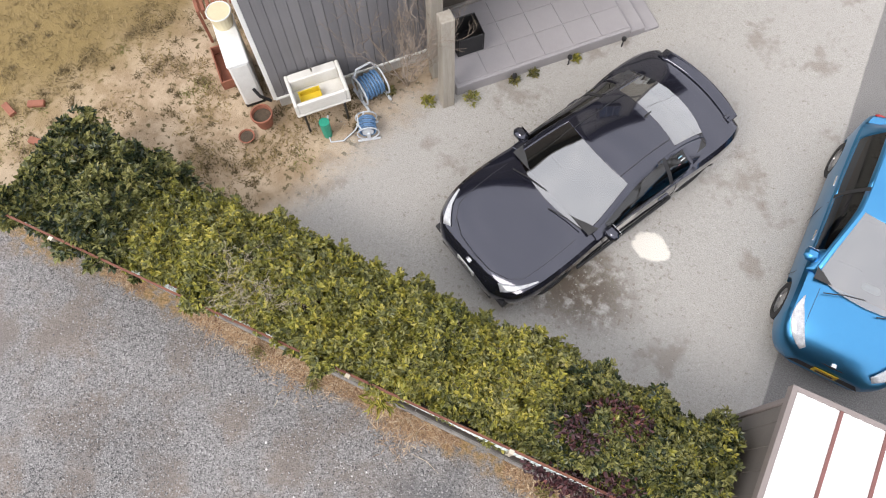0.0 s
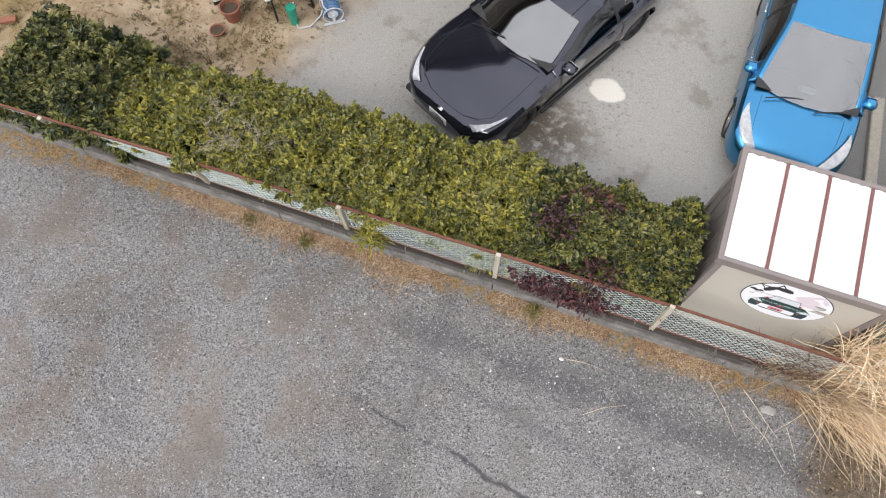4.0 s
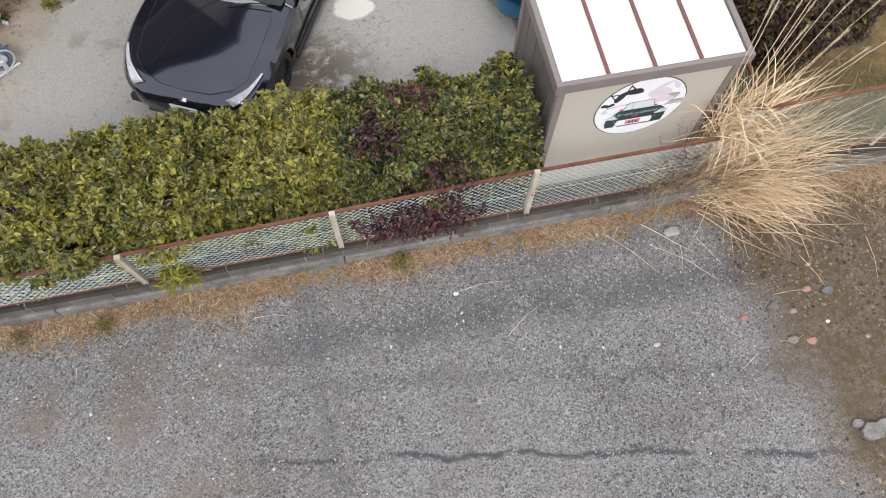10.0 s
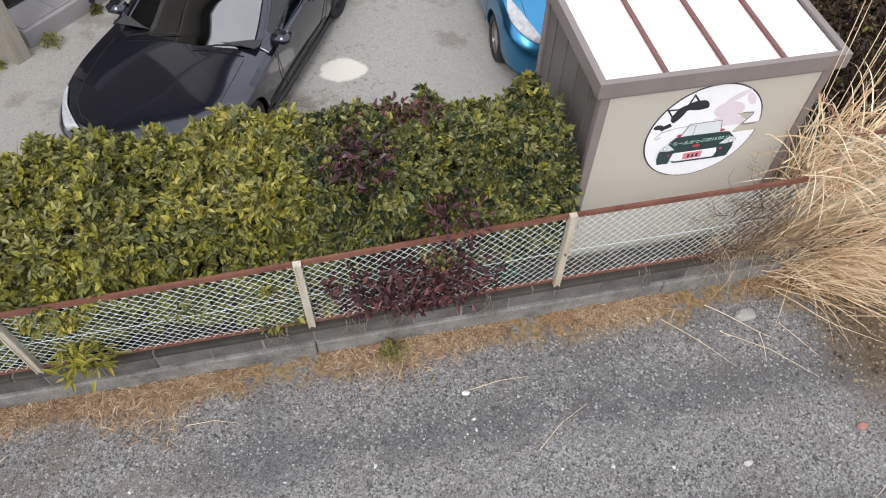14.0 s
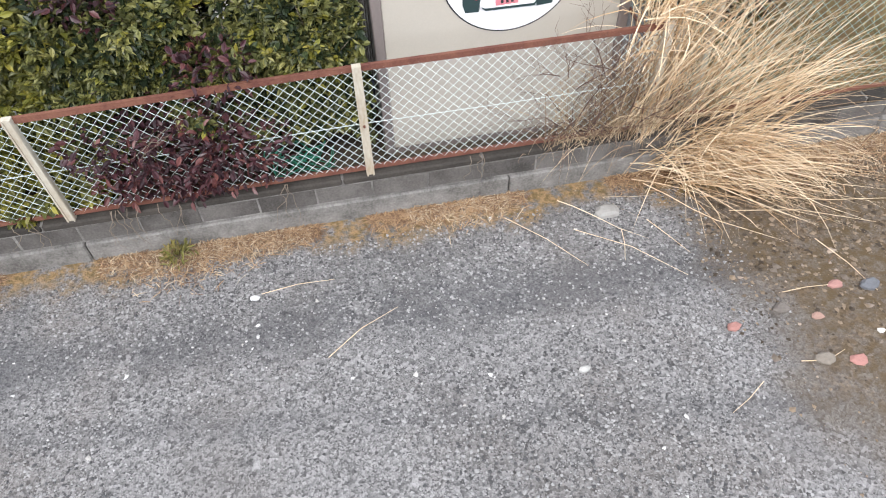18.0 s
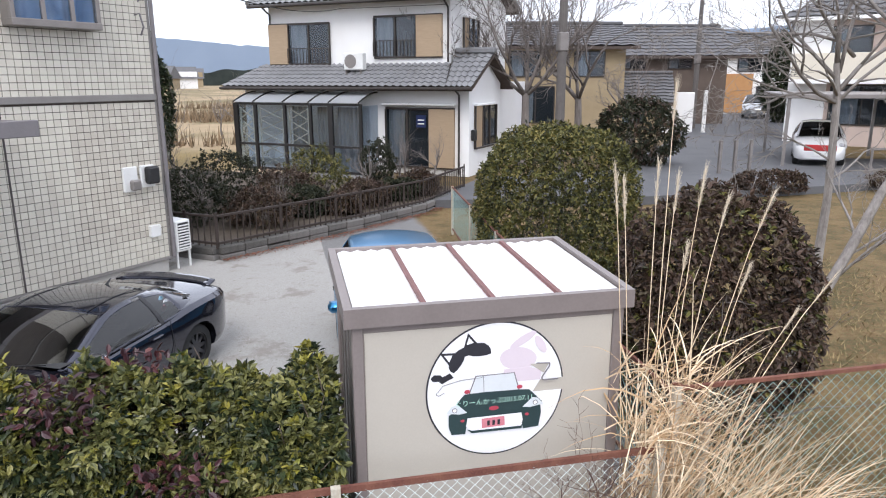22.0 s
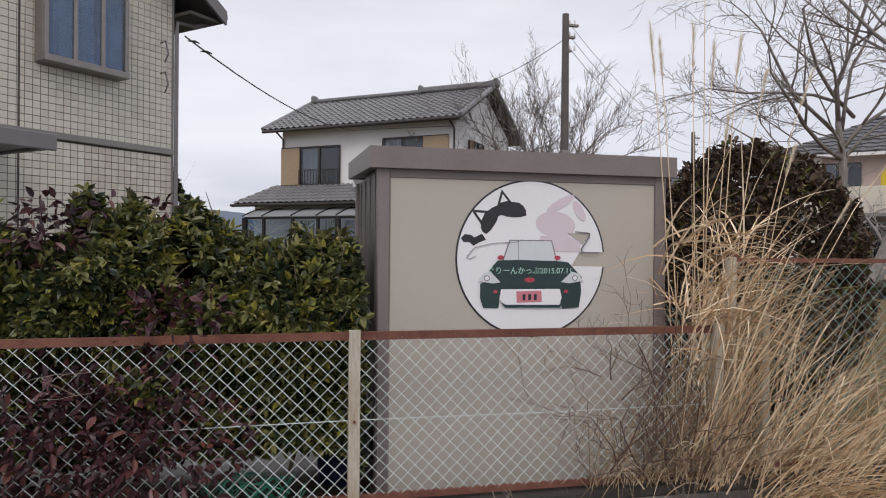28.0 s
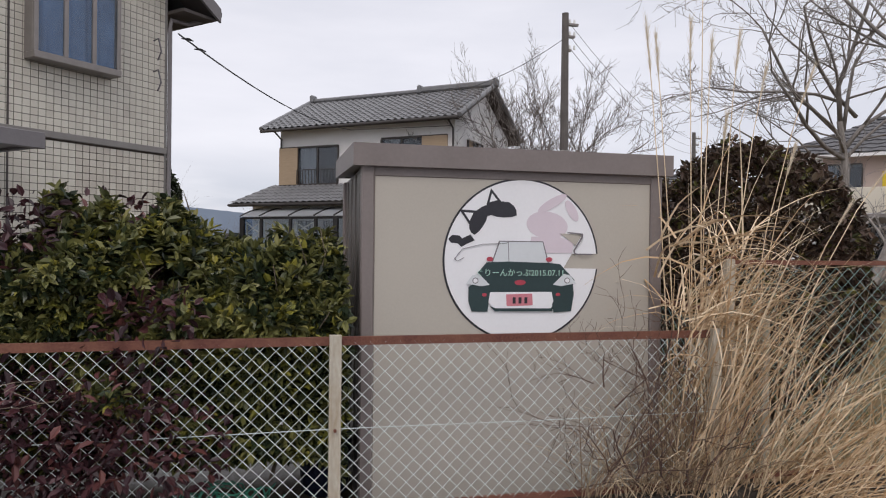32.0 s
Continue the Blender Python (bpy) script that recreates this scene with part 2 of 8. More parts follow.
    lot = over(lot, straw, math_node("MULTIPLY", edge(y, -0.30, 0.25, 0.9, 1.3), edge(noise_at(7), 0.46, 0.2)))
    yard, _ = stone_colour(n, l, co, 85, (0.295, 0.285, 0.265), (0.43, 0.415, 0.39))
    yard = over(yard, (0.37, 0.355, 0.335), math_node("MULTIPLY", edge(noise_at(0.6), 0.42, 0.25), 0.45))
    yard = over(yard, (0.20, 0.17, 0.14), math_node("MULTIPLY", edge(noise_at(1.4), 0.62, 0.12), 0.55))
    # ragged dark brown patch under and round the dark car's front
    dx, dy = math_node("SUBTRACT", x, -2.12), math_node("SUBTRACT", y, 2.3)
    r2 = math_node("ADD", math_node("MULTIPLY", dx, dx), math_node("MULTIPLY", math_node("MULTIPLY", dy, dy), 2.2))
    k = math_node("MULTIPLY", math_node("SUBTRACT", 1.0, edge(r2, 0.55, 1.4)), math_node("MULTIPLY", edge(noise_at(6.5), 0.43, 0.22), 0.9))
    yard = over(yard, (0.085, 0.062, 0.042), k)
    # scattered dirt and fallen leaves, thicker round the car
    dx, dy = math_node("SUBTRACT", x, -2.6), math_node("SUBTRACT", y, 3.0)
    near = math_node("SUBTRACT", 1.0, edge(math_node("ADD", math_node("MULTIPLY", dx, dx), math_node("MULTIPLY", dy, dy)), 3.0, 4.0))
    yard = over(yard, (0.15, 0.12, 0.085), math_node("MULTIPLY", edge(math_node("ADD", noise_at(17), math_node("MULTIPLY", near, 0.06)), 0.655, 0.1), 0.5))
    # the pale dried puddle
    dx, dy = math_node("SUBTRACT", x, -1.36), math_node("SUBTRACT", y, 3.22)
    r2 = math_node("ADD", math_node("ADD", math_node("MULTIPLY", dx, dx), math_node("MULTIPLY", math_node("MULTIPLY", dy, dy), 1.6)), math_node("MULTIPLY", math_node("SUBTRACT", noise_at(5), 0.5), 0.1))
    yard = over(yard, (0.70, 0.67, 0.61), math_node("SUBTRACT", 1.0, edge(r2, 0.062, 0.03)))
    asphalt = over((0.16, 0.155, 0.15), (0.24, 0.235, 0.23), edge(noise_at(60), 0.5, 0.3))
    yard = over(yard, asphalt, edge(math_node("ADD", x, math_node("MULTIPLY", y, 0.012)), 0.58, 0.03, 0.03, 5))
    soil = over((0.46, 0.36, 0.255), (0.30, 0.22, 0.14), edge(noise_at(2.6), 0.5, 0.3))
    soil = over(soil, (0.115, 0.09, 0.045), edge(noise_at(11), 0.60, 0.08))
    soil = over(soil, (0.24, 0.175, 0.075), math_node("SUBTRACT", 1.0, edge(math_node("ADD", x, math_node("MULTIPLY", y, -0.4)), -10.6, 1.6, 2.0, 1.0)))
    yard = over(soil, yard, edge(math_node("ADD", x, math_node("MULTIPLY", y, -0.35)), -6.55, 0.9, 1.0, 1.5))
    # earth behind the fence, with the hedge's shade put into its dark colour
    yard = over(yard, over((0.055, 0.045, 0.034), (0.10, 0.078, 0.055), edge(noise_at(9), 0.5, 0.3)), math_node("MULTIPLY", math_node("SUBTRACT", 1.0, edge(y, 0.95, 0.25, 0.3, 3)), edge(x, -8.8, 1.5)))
    lawn = over((0.20, 0.14, 0.065), (0.09, 0.078, 0.032), edge(noise_at(1.9), 0.5, 0.25))
    lawn = over(lawn, (0.15, 0.095, 0.045), edge(noise_at(22), 0.52, 0.15))
    yard = over(yard, lawn, edge(x, 2.75, 0.2, 0.25, 2))
    far = over((0.36, 0.27, 0.165), (0.20, 0.16, 0.085), edge(noise_at(0.07), 0.5, 0.15))
    yard = over(yard, far, edge(y, 28.0, 3.0))
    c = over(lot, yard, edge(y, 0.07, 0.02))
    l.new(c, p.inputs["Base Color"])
    b = n.new("ShaderNodeBump")
    b.inputs["Strength"].default_value, b.inputs["Distance"].default_value = 0.7, 0.008
    l.new(lot_h, b.inputs["Height"])
    l.new(b.outputs[0], p.inputs["Normal"])
    return m


GROUND = ground_mat()
BLOCK = mat("concrete_block", (0.066, 0.057, 0.049), (0.02, 0.018, 0.015), 4, 70, 0.92, bump=0.4, rand=0.1, world_space=True)
BLOCK_FACE = mat("grey_block_face", (0.16, 0.148, 0.138), (0.05, 0.045, 0.041), 5, 70, 0.92, bump=0.5, rand=0.1, world_space=True)
FOOTING = mat("old_concrete", (0.29, 0.277, 0.26), (0.07, 0.065, 0.06), 6.5, 60, 0.92, bump=0.4, world_space=True)
RUST = mat("rusty_steel", (0.115, 0.036, 0.028), (0.24, 0.105, 0.065), 7, 90, 0.8, bump=0.3)
POST_PAINT = mat("worn_cream_paint", (0.62, 0.60, 0.52), (0.40, 0.31, 0.21), 9, 70, 0.6, bump=0.15, stretch=(1, 1, 0.35))
WIRE = mat("galvanised_wire", (0.78, 0.87, 0.86), (0.65, 0.74, 0.73), 5, 60, 0.45, 0.0, bump=0)
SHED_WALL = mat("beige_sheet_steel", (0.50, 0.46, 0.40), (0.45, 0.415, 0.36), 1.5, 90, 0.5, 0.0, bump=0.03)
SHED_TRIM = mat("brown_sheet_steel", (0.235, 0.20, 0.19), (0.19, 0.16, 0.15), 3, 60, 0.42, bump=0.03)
# for sides and back, about a third as bright as the front
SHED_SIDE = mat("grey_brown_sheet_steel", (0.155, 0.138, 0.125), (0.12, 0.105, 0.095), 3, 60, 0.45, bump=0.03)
SHED_ROOF = mat("white_roof_sheet", (0.86, 0.86, 0.87), (0.74, 0.73, 0.72), 2, 40, 0.45, bump=0.03, stretch=(3, 0.5, 1))
ROOF_SEAM = mat("red_brown_seam", (0.20, 0.075, 0.07), (0.14, 0.06, 0.05), 6, 60, 0.5, bump=0.05)
WHITE = mat("white_plastic", (0.80, 0.80, 0.78), (0.68, 0.68, 0.66), 5, 60, 0.4, bump=0.03)
DARK = mat("dark_plastic", (0.022, 0.022, 0.024), (0.012, 0.012, 0.013), 8, 80, 0.5, bump=0.05)
BLACK_VINYL = mat("black_print", (0.03, 0.03, 0.04), (0.02, 0.02, 0.025), 5, 60, 0.45, bump=0)
STICKER = mat("white_vinyl", (0.88, 0.88, 0.90), (0.83, 0.83, 0.85), 3, 60, 0.4, bump=0)


# ---- mesh building ----
class Shape:
    """Gathers corners and faces of one mesh."""

    def __init__(self):
        self.v, self.f = [], []

    def add(self, verts, faces):
        k = len(self.v)
        self.v += [tuple(p) for p in verts]
        self.f += [tuple(i + k for i in f) for f in faces]
        return self

    def box(self, lo, hi, bevel=0.0, turn=None):
        """A box from corner lo to corner hi, its edges chamfered; turn: a matrix put on it."""
        (x0, y0, z0), (x1, y1, z1) = lo, hi
        b = min(bevel, (x1 - x0) * 0.45, (y1 - y0) * 0.45, (z1 - z0) * 0.45)
        if b <= 0:
            v = [(x, y, z) for x in (x0, x1) for y in (y0, y1) for z in (z0, z1)]
            f = [(0, 1, 3, 2), (4, 6, 7, 5), (0, 4, 5, 1), (2, 3, 7, 6), (0, 2, 6, 4), (1, 5, 7, 3)]
        else:
            v, ids = [], {}
            for sx in (0, 1):
                for sy in (0, 1):
                    for sz in (0, 1):
                        c = ((x0, x1)[sx], (y0, y1)[sy], (z0, z1)[sz])
                        d = (1 - 2 * sx, 1 - 2 * sy, 1 - 2 * sz)
                        for a in range(3):
                            q = [c[i] + d[i] * b for i in range(3)]
                            q[a] = c[a]
                            ids[sx, sy, sz, a] = len(v)
                            v.append(tuple(q))
            f = []
            for a in range(3):
                i, j = [k for k in range(3) if k != a]
                for s in (0, 1):
                    loop = []
                    for p, q in ((0, 0), (1, 0), (1, 1), (0, 1)):
                        k = [0, 0, 0]
                        k[a], k[i], k[j] = s, p, q
                        loop.append(ids[(*k, a)])
                    f.append(tuple(loop if (s == 1) == (a != 1) else loop[::-1]))
                for p in (0, 1):
                    for q in (0, 1):
                        e = []
                        for s in (0, 1):
                            k = [0, 0, 0]
                            k[a], k[i], k[j] = s, p, q
                            e.append((ids[(*k, i)], ids[(*k, j)]))
                        loop = (e[0][0], e[0][1], e[1][1], e[1][0])
                        f.append(loop if (p == q) == (a != 1) else loop[::-1])
            for sx in (0, 1):
                for sy in (0, 1):
                    for sz in (0, 1):
                        t = tuple(ids[sx, sy, sz, a] for a in range(3))
                        f.append(t if (sx + sy + sz) % 2 == 1 else t[::-1])
        if turn is not None:
            v = [tuple(turn @ Vector(p)) for p in v]
        return self.add(v, f)

    def cyl(self, a, b, r0, r1=None, n=12, caps=True):
        """A round bar from a to b."""
        r1 = r0 if r1 is None else r1
        a, b = Vector(a), Vector(b)
        d = (b - a).normalized()
        s = d.orthogonal().normalized()
        t = d.cross(s)
        v = [p + r * (math.cos(k * math.tau / n) * s + math.sin(k * math.tau / n) * t) for p, r in ((a, r0), (b, r1)) for k in range(n)]
        f = [(k, (k + 1) % n, n + (k + 1) % n, n + k) for k in range(n)]
        if caps:
            f += [tuple(range(n))[::-1], tuple(range(n, 2 * n))]
        return self.add(v, f)

    def tube(self, pts, radii, n=5):
        """A bar along a line of points, with a radius at each."""
        pts = [Vector(p) for p in pts]
        if isinstance(radii, (int, float)):
            radii = [radii] * len(pts)
        v, s = [], None
        for i, p in enumerate(pts):
            d = (pts[min(i + 1, len(pts) - 1)] - pts[max(i - 1, 0)]).normalized()
            s = d.orthogonal().normalized() if s is None else (s - d * s.dot(d)).normalized()
            t = d.cross(s)
            v += [p + radii[i] * (math.cos(k * math.tau / n) * s + math.sin(k * math.tau / n) * t) for k in range(n)]
        f = [(i * n + k, i * n + (k + 1) % n, (i + 1) * n + (k + 1) % n, (i + 1) * n + k) for i in range(len(pts) - 1) for k in range(n)]
        f += [tuple(range(n))[::-1], tuple(range((len(pts) - 1) * n, len(pts) * n))]
        return self.add(v, f)

    def grid(self, fn, nu, nv, close_u=False):
        """A sheet of fn(u, v), u and v from 0 to 1."""
        v = [fn(i / nu, j / nv) for j in range(nv + 1) for i in range(nu + 1)]
        w = nu + 1
        f = [(j * w + i, j * w + i + 1, (j + 1) * w + i + 1, (j + 1) * w + i) for j in range(nv) for i in range(nu)]
        return self.add(v, f)

    def prism(self, outline, axis, lo, hi):
        """A flat outline given a thickness along axis, 'x', 'y' or 'z'."""
        k = "xyz".index(axis)
        n = len(outline)
        v = []
        for d in (lo, hi):
            for p in outline:
                q = list(p)
                q.insert(k, d)
                v.append(tuple(q))
        f = [(i, (i + 1) % n, n + (i + 1) % n, n + i) for i in range(n)] + [tuple(range(n))[::-1], tuple(range(n, 2 * n))]
        return self.add(v, f)

    def mesh(self, name, material, smooth=False, fix=True):
        me = bpy.data.meshes.new(name)
        me.from_pydata(self.v, [], self.f)
        me.materials.append(material)
        if fix and len(self.f) < 6000:
            bm = bmesh.new()
            bm.from_mesh(me)
            bmesh.ops.recalc_face_normals(bm, faces=bm.faces)
            bm.to_mesh(me)
            bm.free()
        if smooth:
            me.shade_smooth()
            if smooth != "all":
                me.set_sharp_from_angle(angle=radians(38))
        me.update()
        return me


def thing(name, label, category, m=None, group="", kind=""):
    ob = tagged(new(name), label, category, group, kind)
    if m is not None:
        ob.matrix_basis = m
    return ob


def part(name, shape, material, parent=None, label="", smooth=False, m=None):
    """One mesh object, under a thing or under a part."""
    ob = new(name, shape if isinstance(shape, bpy.types.Mesh) else shape.mesh(name, material, smooth))
    if parent is not None:
        ob.parent = parent
    if label:
        ob["label"] = label
    if m is not None:
        ob.matrix_basis = m
    return ob


def solid(name, shape, material, label, category, m=None, group="", kind="", smooth=False):
    """A thing of one mesh."""
    return tagged(part(name, shape, material, None, "", smooth, m), label, category, group, kind)


def disc(cx, cz, rx, rz, y, n=40, thick=0.003):
    return Shape().prism([(cx + rx * math.cos(k * math.tau / n), cz + rz * math.sin(k * math.tau / n)) for k in range(n)], "y", y - thick, y)


rng = np.random.default_rng(7)


def leaf_mesh(name, pts, out, length, width, material, droop=0.25, spread=0.9, shoot=1):
    """Folded leaves at the points, turned about the outward ways; shoot: how many leaves stand round the tip of each twig."""
    if shoot > 1:
        m = len(pts) // shoot
        pts, out = pts[:m], out[:m] + 0.45 * rng.normal(size=(m, 3))
        out /= np.linalg.norm(out, axis=1, keepdims=True)
        side = np.cross(out, rng.normal(size=(m, 3)))
        side /= np.linalg.norm(side, axis=1, keepdims=True)
        other = np.cross(out, side)
        ways, at = [], []
        for k in range(shoot):
            a = k * 2.4 + 0.35 * rng.normal(size=(m, 1))
            lean = 0.35 + 0.75 * rng.random((m, 1))
            ways.append(out * (1.15 - lean * 0.8) + lean * (side * np.cos(a) + other * np.sin(a)))
            at.append(pts - out * (0.05 * rng.random((m, 1))))
        pts, d = np.concatenate(at), np.concatenate(ways) + 0.15 * rng.normal(size=(m * shoot, 3))
    else:
        d = out + spread * rng.normal(size=(len(pts), 3))
    n = len(pts)
    d[:, 2] -= droop * rng.random(n)
    d /= np.linalg.norm(d, axis=1, keepdims=True)
    up = rng.normal(size=(n, 3)) * 0.5 + np.array([0, 0, 1.0])
    s = np.cross(d, up)
    s /= np.linalg.norm(s, axis=1, keepdims=True) + 1e-9
    nn = np.cross(s, d)
    k = (0.65 + 0.7 * rng.random(n))[:, None]
    L, W = length * k, width * k
    low, high = pts + d * L * 0.3, pts + d * L * 0.68
    v = np.stack([pts, low + s * W * 0.46 + nn * W * 0.14, high + s * W * 0.42 + nn * W * 0.10, pts + d * L - nn * L * 0.14, high - s * W * 0.42 + nn * W * 0.10, low - s * W * 0.46 + nn * W * 0.14], axis=1).reshape(-1, 3)
    f = (np.arange(n)[:, None, None] * 6 + np.array([[0, 1, 2], [0, 2, 3], [0, 3, 4], [0, 4, 5]])[None]).reshape(-1, 3)
    me = bpy.data.meshes.new(name)
    me.from_pydata(v.tolist(), [], f.tolist())
    me.materials.append(material)
    me.update()
    return me


def limb(shape, start, way, length, radius, depth, bend=0.25, kids=3, shrink=0.68, tips=None, sides=5, angle=0.75, lift=0.1, fine=0.0022):
    """A branch that forks again and again."""
    pts, radii = [Vector(start)], [radius]
    d = Vector(way).normalized()
    steps = 4 if depth > 1 else 3
    for i in range(steps):
        d = (d + Vector((random.uniform(-bend, bend), random.uniform(-bend, bend), random.uniform(-bend, bend) * 0.7 + lift * 0.3))).normalized()
        pts.append(pts[-1] + d * length / steps)
        radii.append(radius * (1 - 0.55 * (i + 1) / steps))
    shape.tube(pts, radii, sides if depth > 1 else 3)
    if depth <= 0:
        if tips is not None:
            tips.append(pts[-1])
        return
    for k in range(kids):
        at = 1 + (k * (steps)) // kids if k < kids - 1 else steps
        side = d.orthogonal().normalized()
        side.rotate(Matrix.Rotation(random.uniform(0, math.tau), 3, d))
        nd = (d + side * random.uniform(0.5, 1.2) * angle + Vector((0, 0, lift))).normalized()
        limb(shape, pts[min(at, steps)], nd, length * random.uniform(0.55, 0.9) * (shrink + 0.15), max(radii[min(at, steps)] * 0.72, fine), depth - 1, bend, kids, shrink, tips, sides, angle, lift, fine)

# ---- ground, wall and fence ----
def ground_height(x, y):
    if y < 0.05:
        return 0.0
    return 0.25 + max(0.0, min(1.0, (y - 9) / 25)) * 0.21


def build_ground():
    xs = [-900, -300, -120, -60, -30, -16, *np.arange(-10, 8.1, 0.5), 12, 20, 34, 60, 120, 300, 900]
    ys = [-600, -200, -60, -25, -12, *np.arange(-6, 0, 0.5), 0.0, 0.049, 0.051, *np.arange(0.5, 10, 0.5), 12, 16, 22, 30, 45, 80, 160, 400, 1500]
    s = Shape()
    s.v = [(float(x), float(y), ground_height(x, y) + (0.012 * math.sin(x * 1.7) * math.cos(y * 1.3) if abs(x) < 8 and -6 < y < -0.6 else 0)) for y in ys for x in xs]
    w = len(xs)
    s.f = [(j * w + i, j * w + i + 1, (j + 1) * w + i + 1, (j + 1) * w + i) for j in range(len(ys) - 1) for i in range(w - 1)]
    solid("ground", s, GROUND, "grey gravel lot beside a raised gravel yard and dry lawn", "ground", kind="structure")


build_ground()


def pebbles(name, count, x0, x1, y0, y1, z, size, material, label, keep=None):
    """Loose stones lying on the ground, as one heap of small solids."""
    px = rng.uniform(x0, x1, count)
    py = rng.uniform(y0, y1, count)
    if keep is not None:
        ok = keep(px, py)
        px, py = px[ok], py[ok]
    n = len(px)
    r = size * (0.35 + rng.random(n) ** 3 * 1.6)
    base = np.array([(1, 0, 0), (0.3, 0.95, 0.1), (-0.8, 0.6, 0), (-0.8, -0.6, -0.1), (0.3, -0.95, 0.05), (0.05, 0.1, 0.6)])
    a = rng.uniform(0, math.tau, n)
    v = base[None] * (1 + 0.35 * rng.normal(size=(n, 6, 3))) * r[:, None, None]
    c, s = np.cos(a)[:, None], np.sin(a)[:, None]
    v = np.stack([v[:, :, 0] * c - v[:, :, 1] * s + px[:, None], v[:, :, 0] * s + v[:, :, 1] * c + py[:, None], v[:, :, 2] + z + r[:, None] * 0.12], axis=2)
    f = (np.arange(n)[:, None, None] * 6 + np.array([[0, 1, 5], [1, 2, 5], [2, 3, 5], [3, 4, 5], [4, 0, 5]])[None]).reshape(-1, 3)
    me = bpy.data.meshes.new(name)
    me.from_pydata(v.reshape(-1, 3).tolist(), [], f.tolist())
    me.materials.append(material)
    return tagged(new(name, me), label, "gravel", kind="stuff")


PEBBLE = mat("grey_stone", (0.34, 0.333, 0.327), (0.07, 0.069, 0.071), 3, 80, 0.85, bump=0.2, island=0.36)
PEBBLE_PALE = mat("pale_stone", (0.62, 0.61, 0.60), (0.42, 0.40, 0.37), 3, 80, 0.85, bump=0.2, island=0.3)
PEBBLE_BROWN = mat("brown_stone", (0.24, 0.18, 0.125), (0.05, 0.036, 0.024), 3, 80, 0.9, bump=0.2, island=0.36)


def loose(x, y):
    """Stones thin out along the wheel tracks and towards the edges of the swept patch."""
    w = 0.12 * np.sin(x * 1.3) + 0.06 * np.sin(x * 3.1)
    worn = np.exp(-((y + 2.62 + w) / 0.07) ** 2) + 0.7 * np.exp(-((y + 1.2 + w) / 0.2) ** 2) + 0.8 * np.exp(-((x + 2.45 + 0.1 * np.sin(y * 2)) / 0.09) ** 2)
    fade = np.clip((x + 8.5) / 1.5, 0, 1) * np.clip((2.45 + 0.12 * -y - x) / 0.6, 0, 1) * np.clip((y + 4.6) / 1.2, 0, 1)
    return rng.random(len(x)) < fade * (1 - np.clip(worn, 0, 0.9))


pebbles("gravel", 150000, -8.5, 3.0, -4.6, -0.3, 0.0, 0.0064, PEBBLE, "loose grey crushed stone on the lot", loose)
pebbles("pale_gravel", 600, -6.0, 2.1, -4.2, -0.3, 0.0, 0.0085, PEBBLE_PALE, "scattered pale stones among grey gravel")
pebbles("stony_earth", 13000, 2.0, 5.6, -4.5, -0.2, 0.0, 0.0105, PEBBLE_BROWN, "brown stones and rubble in bare earth", lambda x, y: x + 0.12 * y + 0.5 * rng.random(len(x)) > 2.3)
pebbles("pale_rubble", 300, 2.2, 4.4, -3.8, -1.1, 0.0, 0.018, mat("pink_grey_stone", (0.34, 0.27, 0.215), (0.15, 0.12, 0.095), 3, 80, 0.85, bump=0.2, island=0.4), "larger pale and pinkish stones in brown earth")
pebbles("yard_gravel", 14000, -6.0, 0.5, 1.2, 6.0, 0.25, 0.0045, mat("yard_stone", (0.46, 0.445, 0.42), (0.24, 0.225, 0.205), 3, 80, 0.9, bump=0.1, island=0.3), "fine pale gravel of the yard", lambda x, y: (x + 1.36) ** 2 + (y - 3.22) ** 2 > 0.09)

wall = thing("garden_wall", "low weathered concrete block wall with dark stains under the fence", "wall", kind="structure")
s = Shape()
for k in range(9):
    s.box((-14 + 3 * k + 0.004, -0.085, -0.1), (-11 + 3 * k - 0.004, 0.05, 0.165), 0.012)
part("footing", s, FOOTING, wall, "rough pale concrete footing")
block = Shape().box((-0.196, -0.058, 0.0), (0.196, 0.048, 0.142), 0.006).mesh("block", BLOCK_FACE)
capping = Shape().box((-0.4955, -0.068, 0.0), (0.4955, 0.052, 0.056), 0.012).mesh("capping", BLOCK)
for k in range(-32, 31):
    part("block", block, BLOCK, wall, m=pose(0.2 + k * 0.4 + random.uniform(-0.002, 0.002), random.uniform(-0.004, 0.004), 0.17, 0, 0, random.uniform(-0.3, 0.3)))
for k in range(-12, 13):
    part("capping", capping, BLOCK, wall, m=pose(0.3 + k * 1.0, random.uniform(-0.003, 0.003), 0.318, 0, random.uniform(-0.15, 0.15), 0))
part("mortar", Shape().box((-13, -0.053, 0.16), (12.5, 0.042, 0.366)), FOOTING, wall)

WALL_TOP = 0.375
FENCE_TOP = 1.23


def leaning(x, z):
    """How far the old fence leans out over the lot, more to its far end."""
    return -0.02 - max(0.0, -x) * 0.03 * (z - WALL_TOP)


def chain_link(x0, x1, z0, z1, pitch=0.07, r=0.0024):
    """Woven diamond netting of bent wires."""
    s = Shape()
    n = int((x1 - x0) / pitch)
    rows = int((z1 - z0) / (pitch * 0.5))
    for k in range(2 * n):
        pts = []
        for j in range(rows + 1):
            x = x0 + (x1 - x0) * (k + (j + k) % 2) / (2 * n)
            z = z0 + (z1 - z0) * j / rows
            pts.append((x, leaning(x, z) + (0.002 if k % 2 else -0.002), z))
        s.tube(pts, r, 3)
    return s


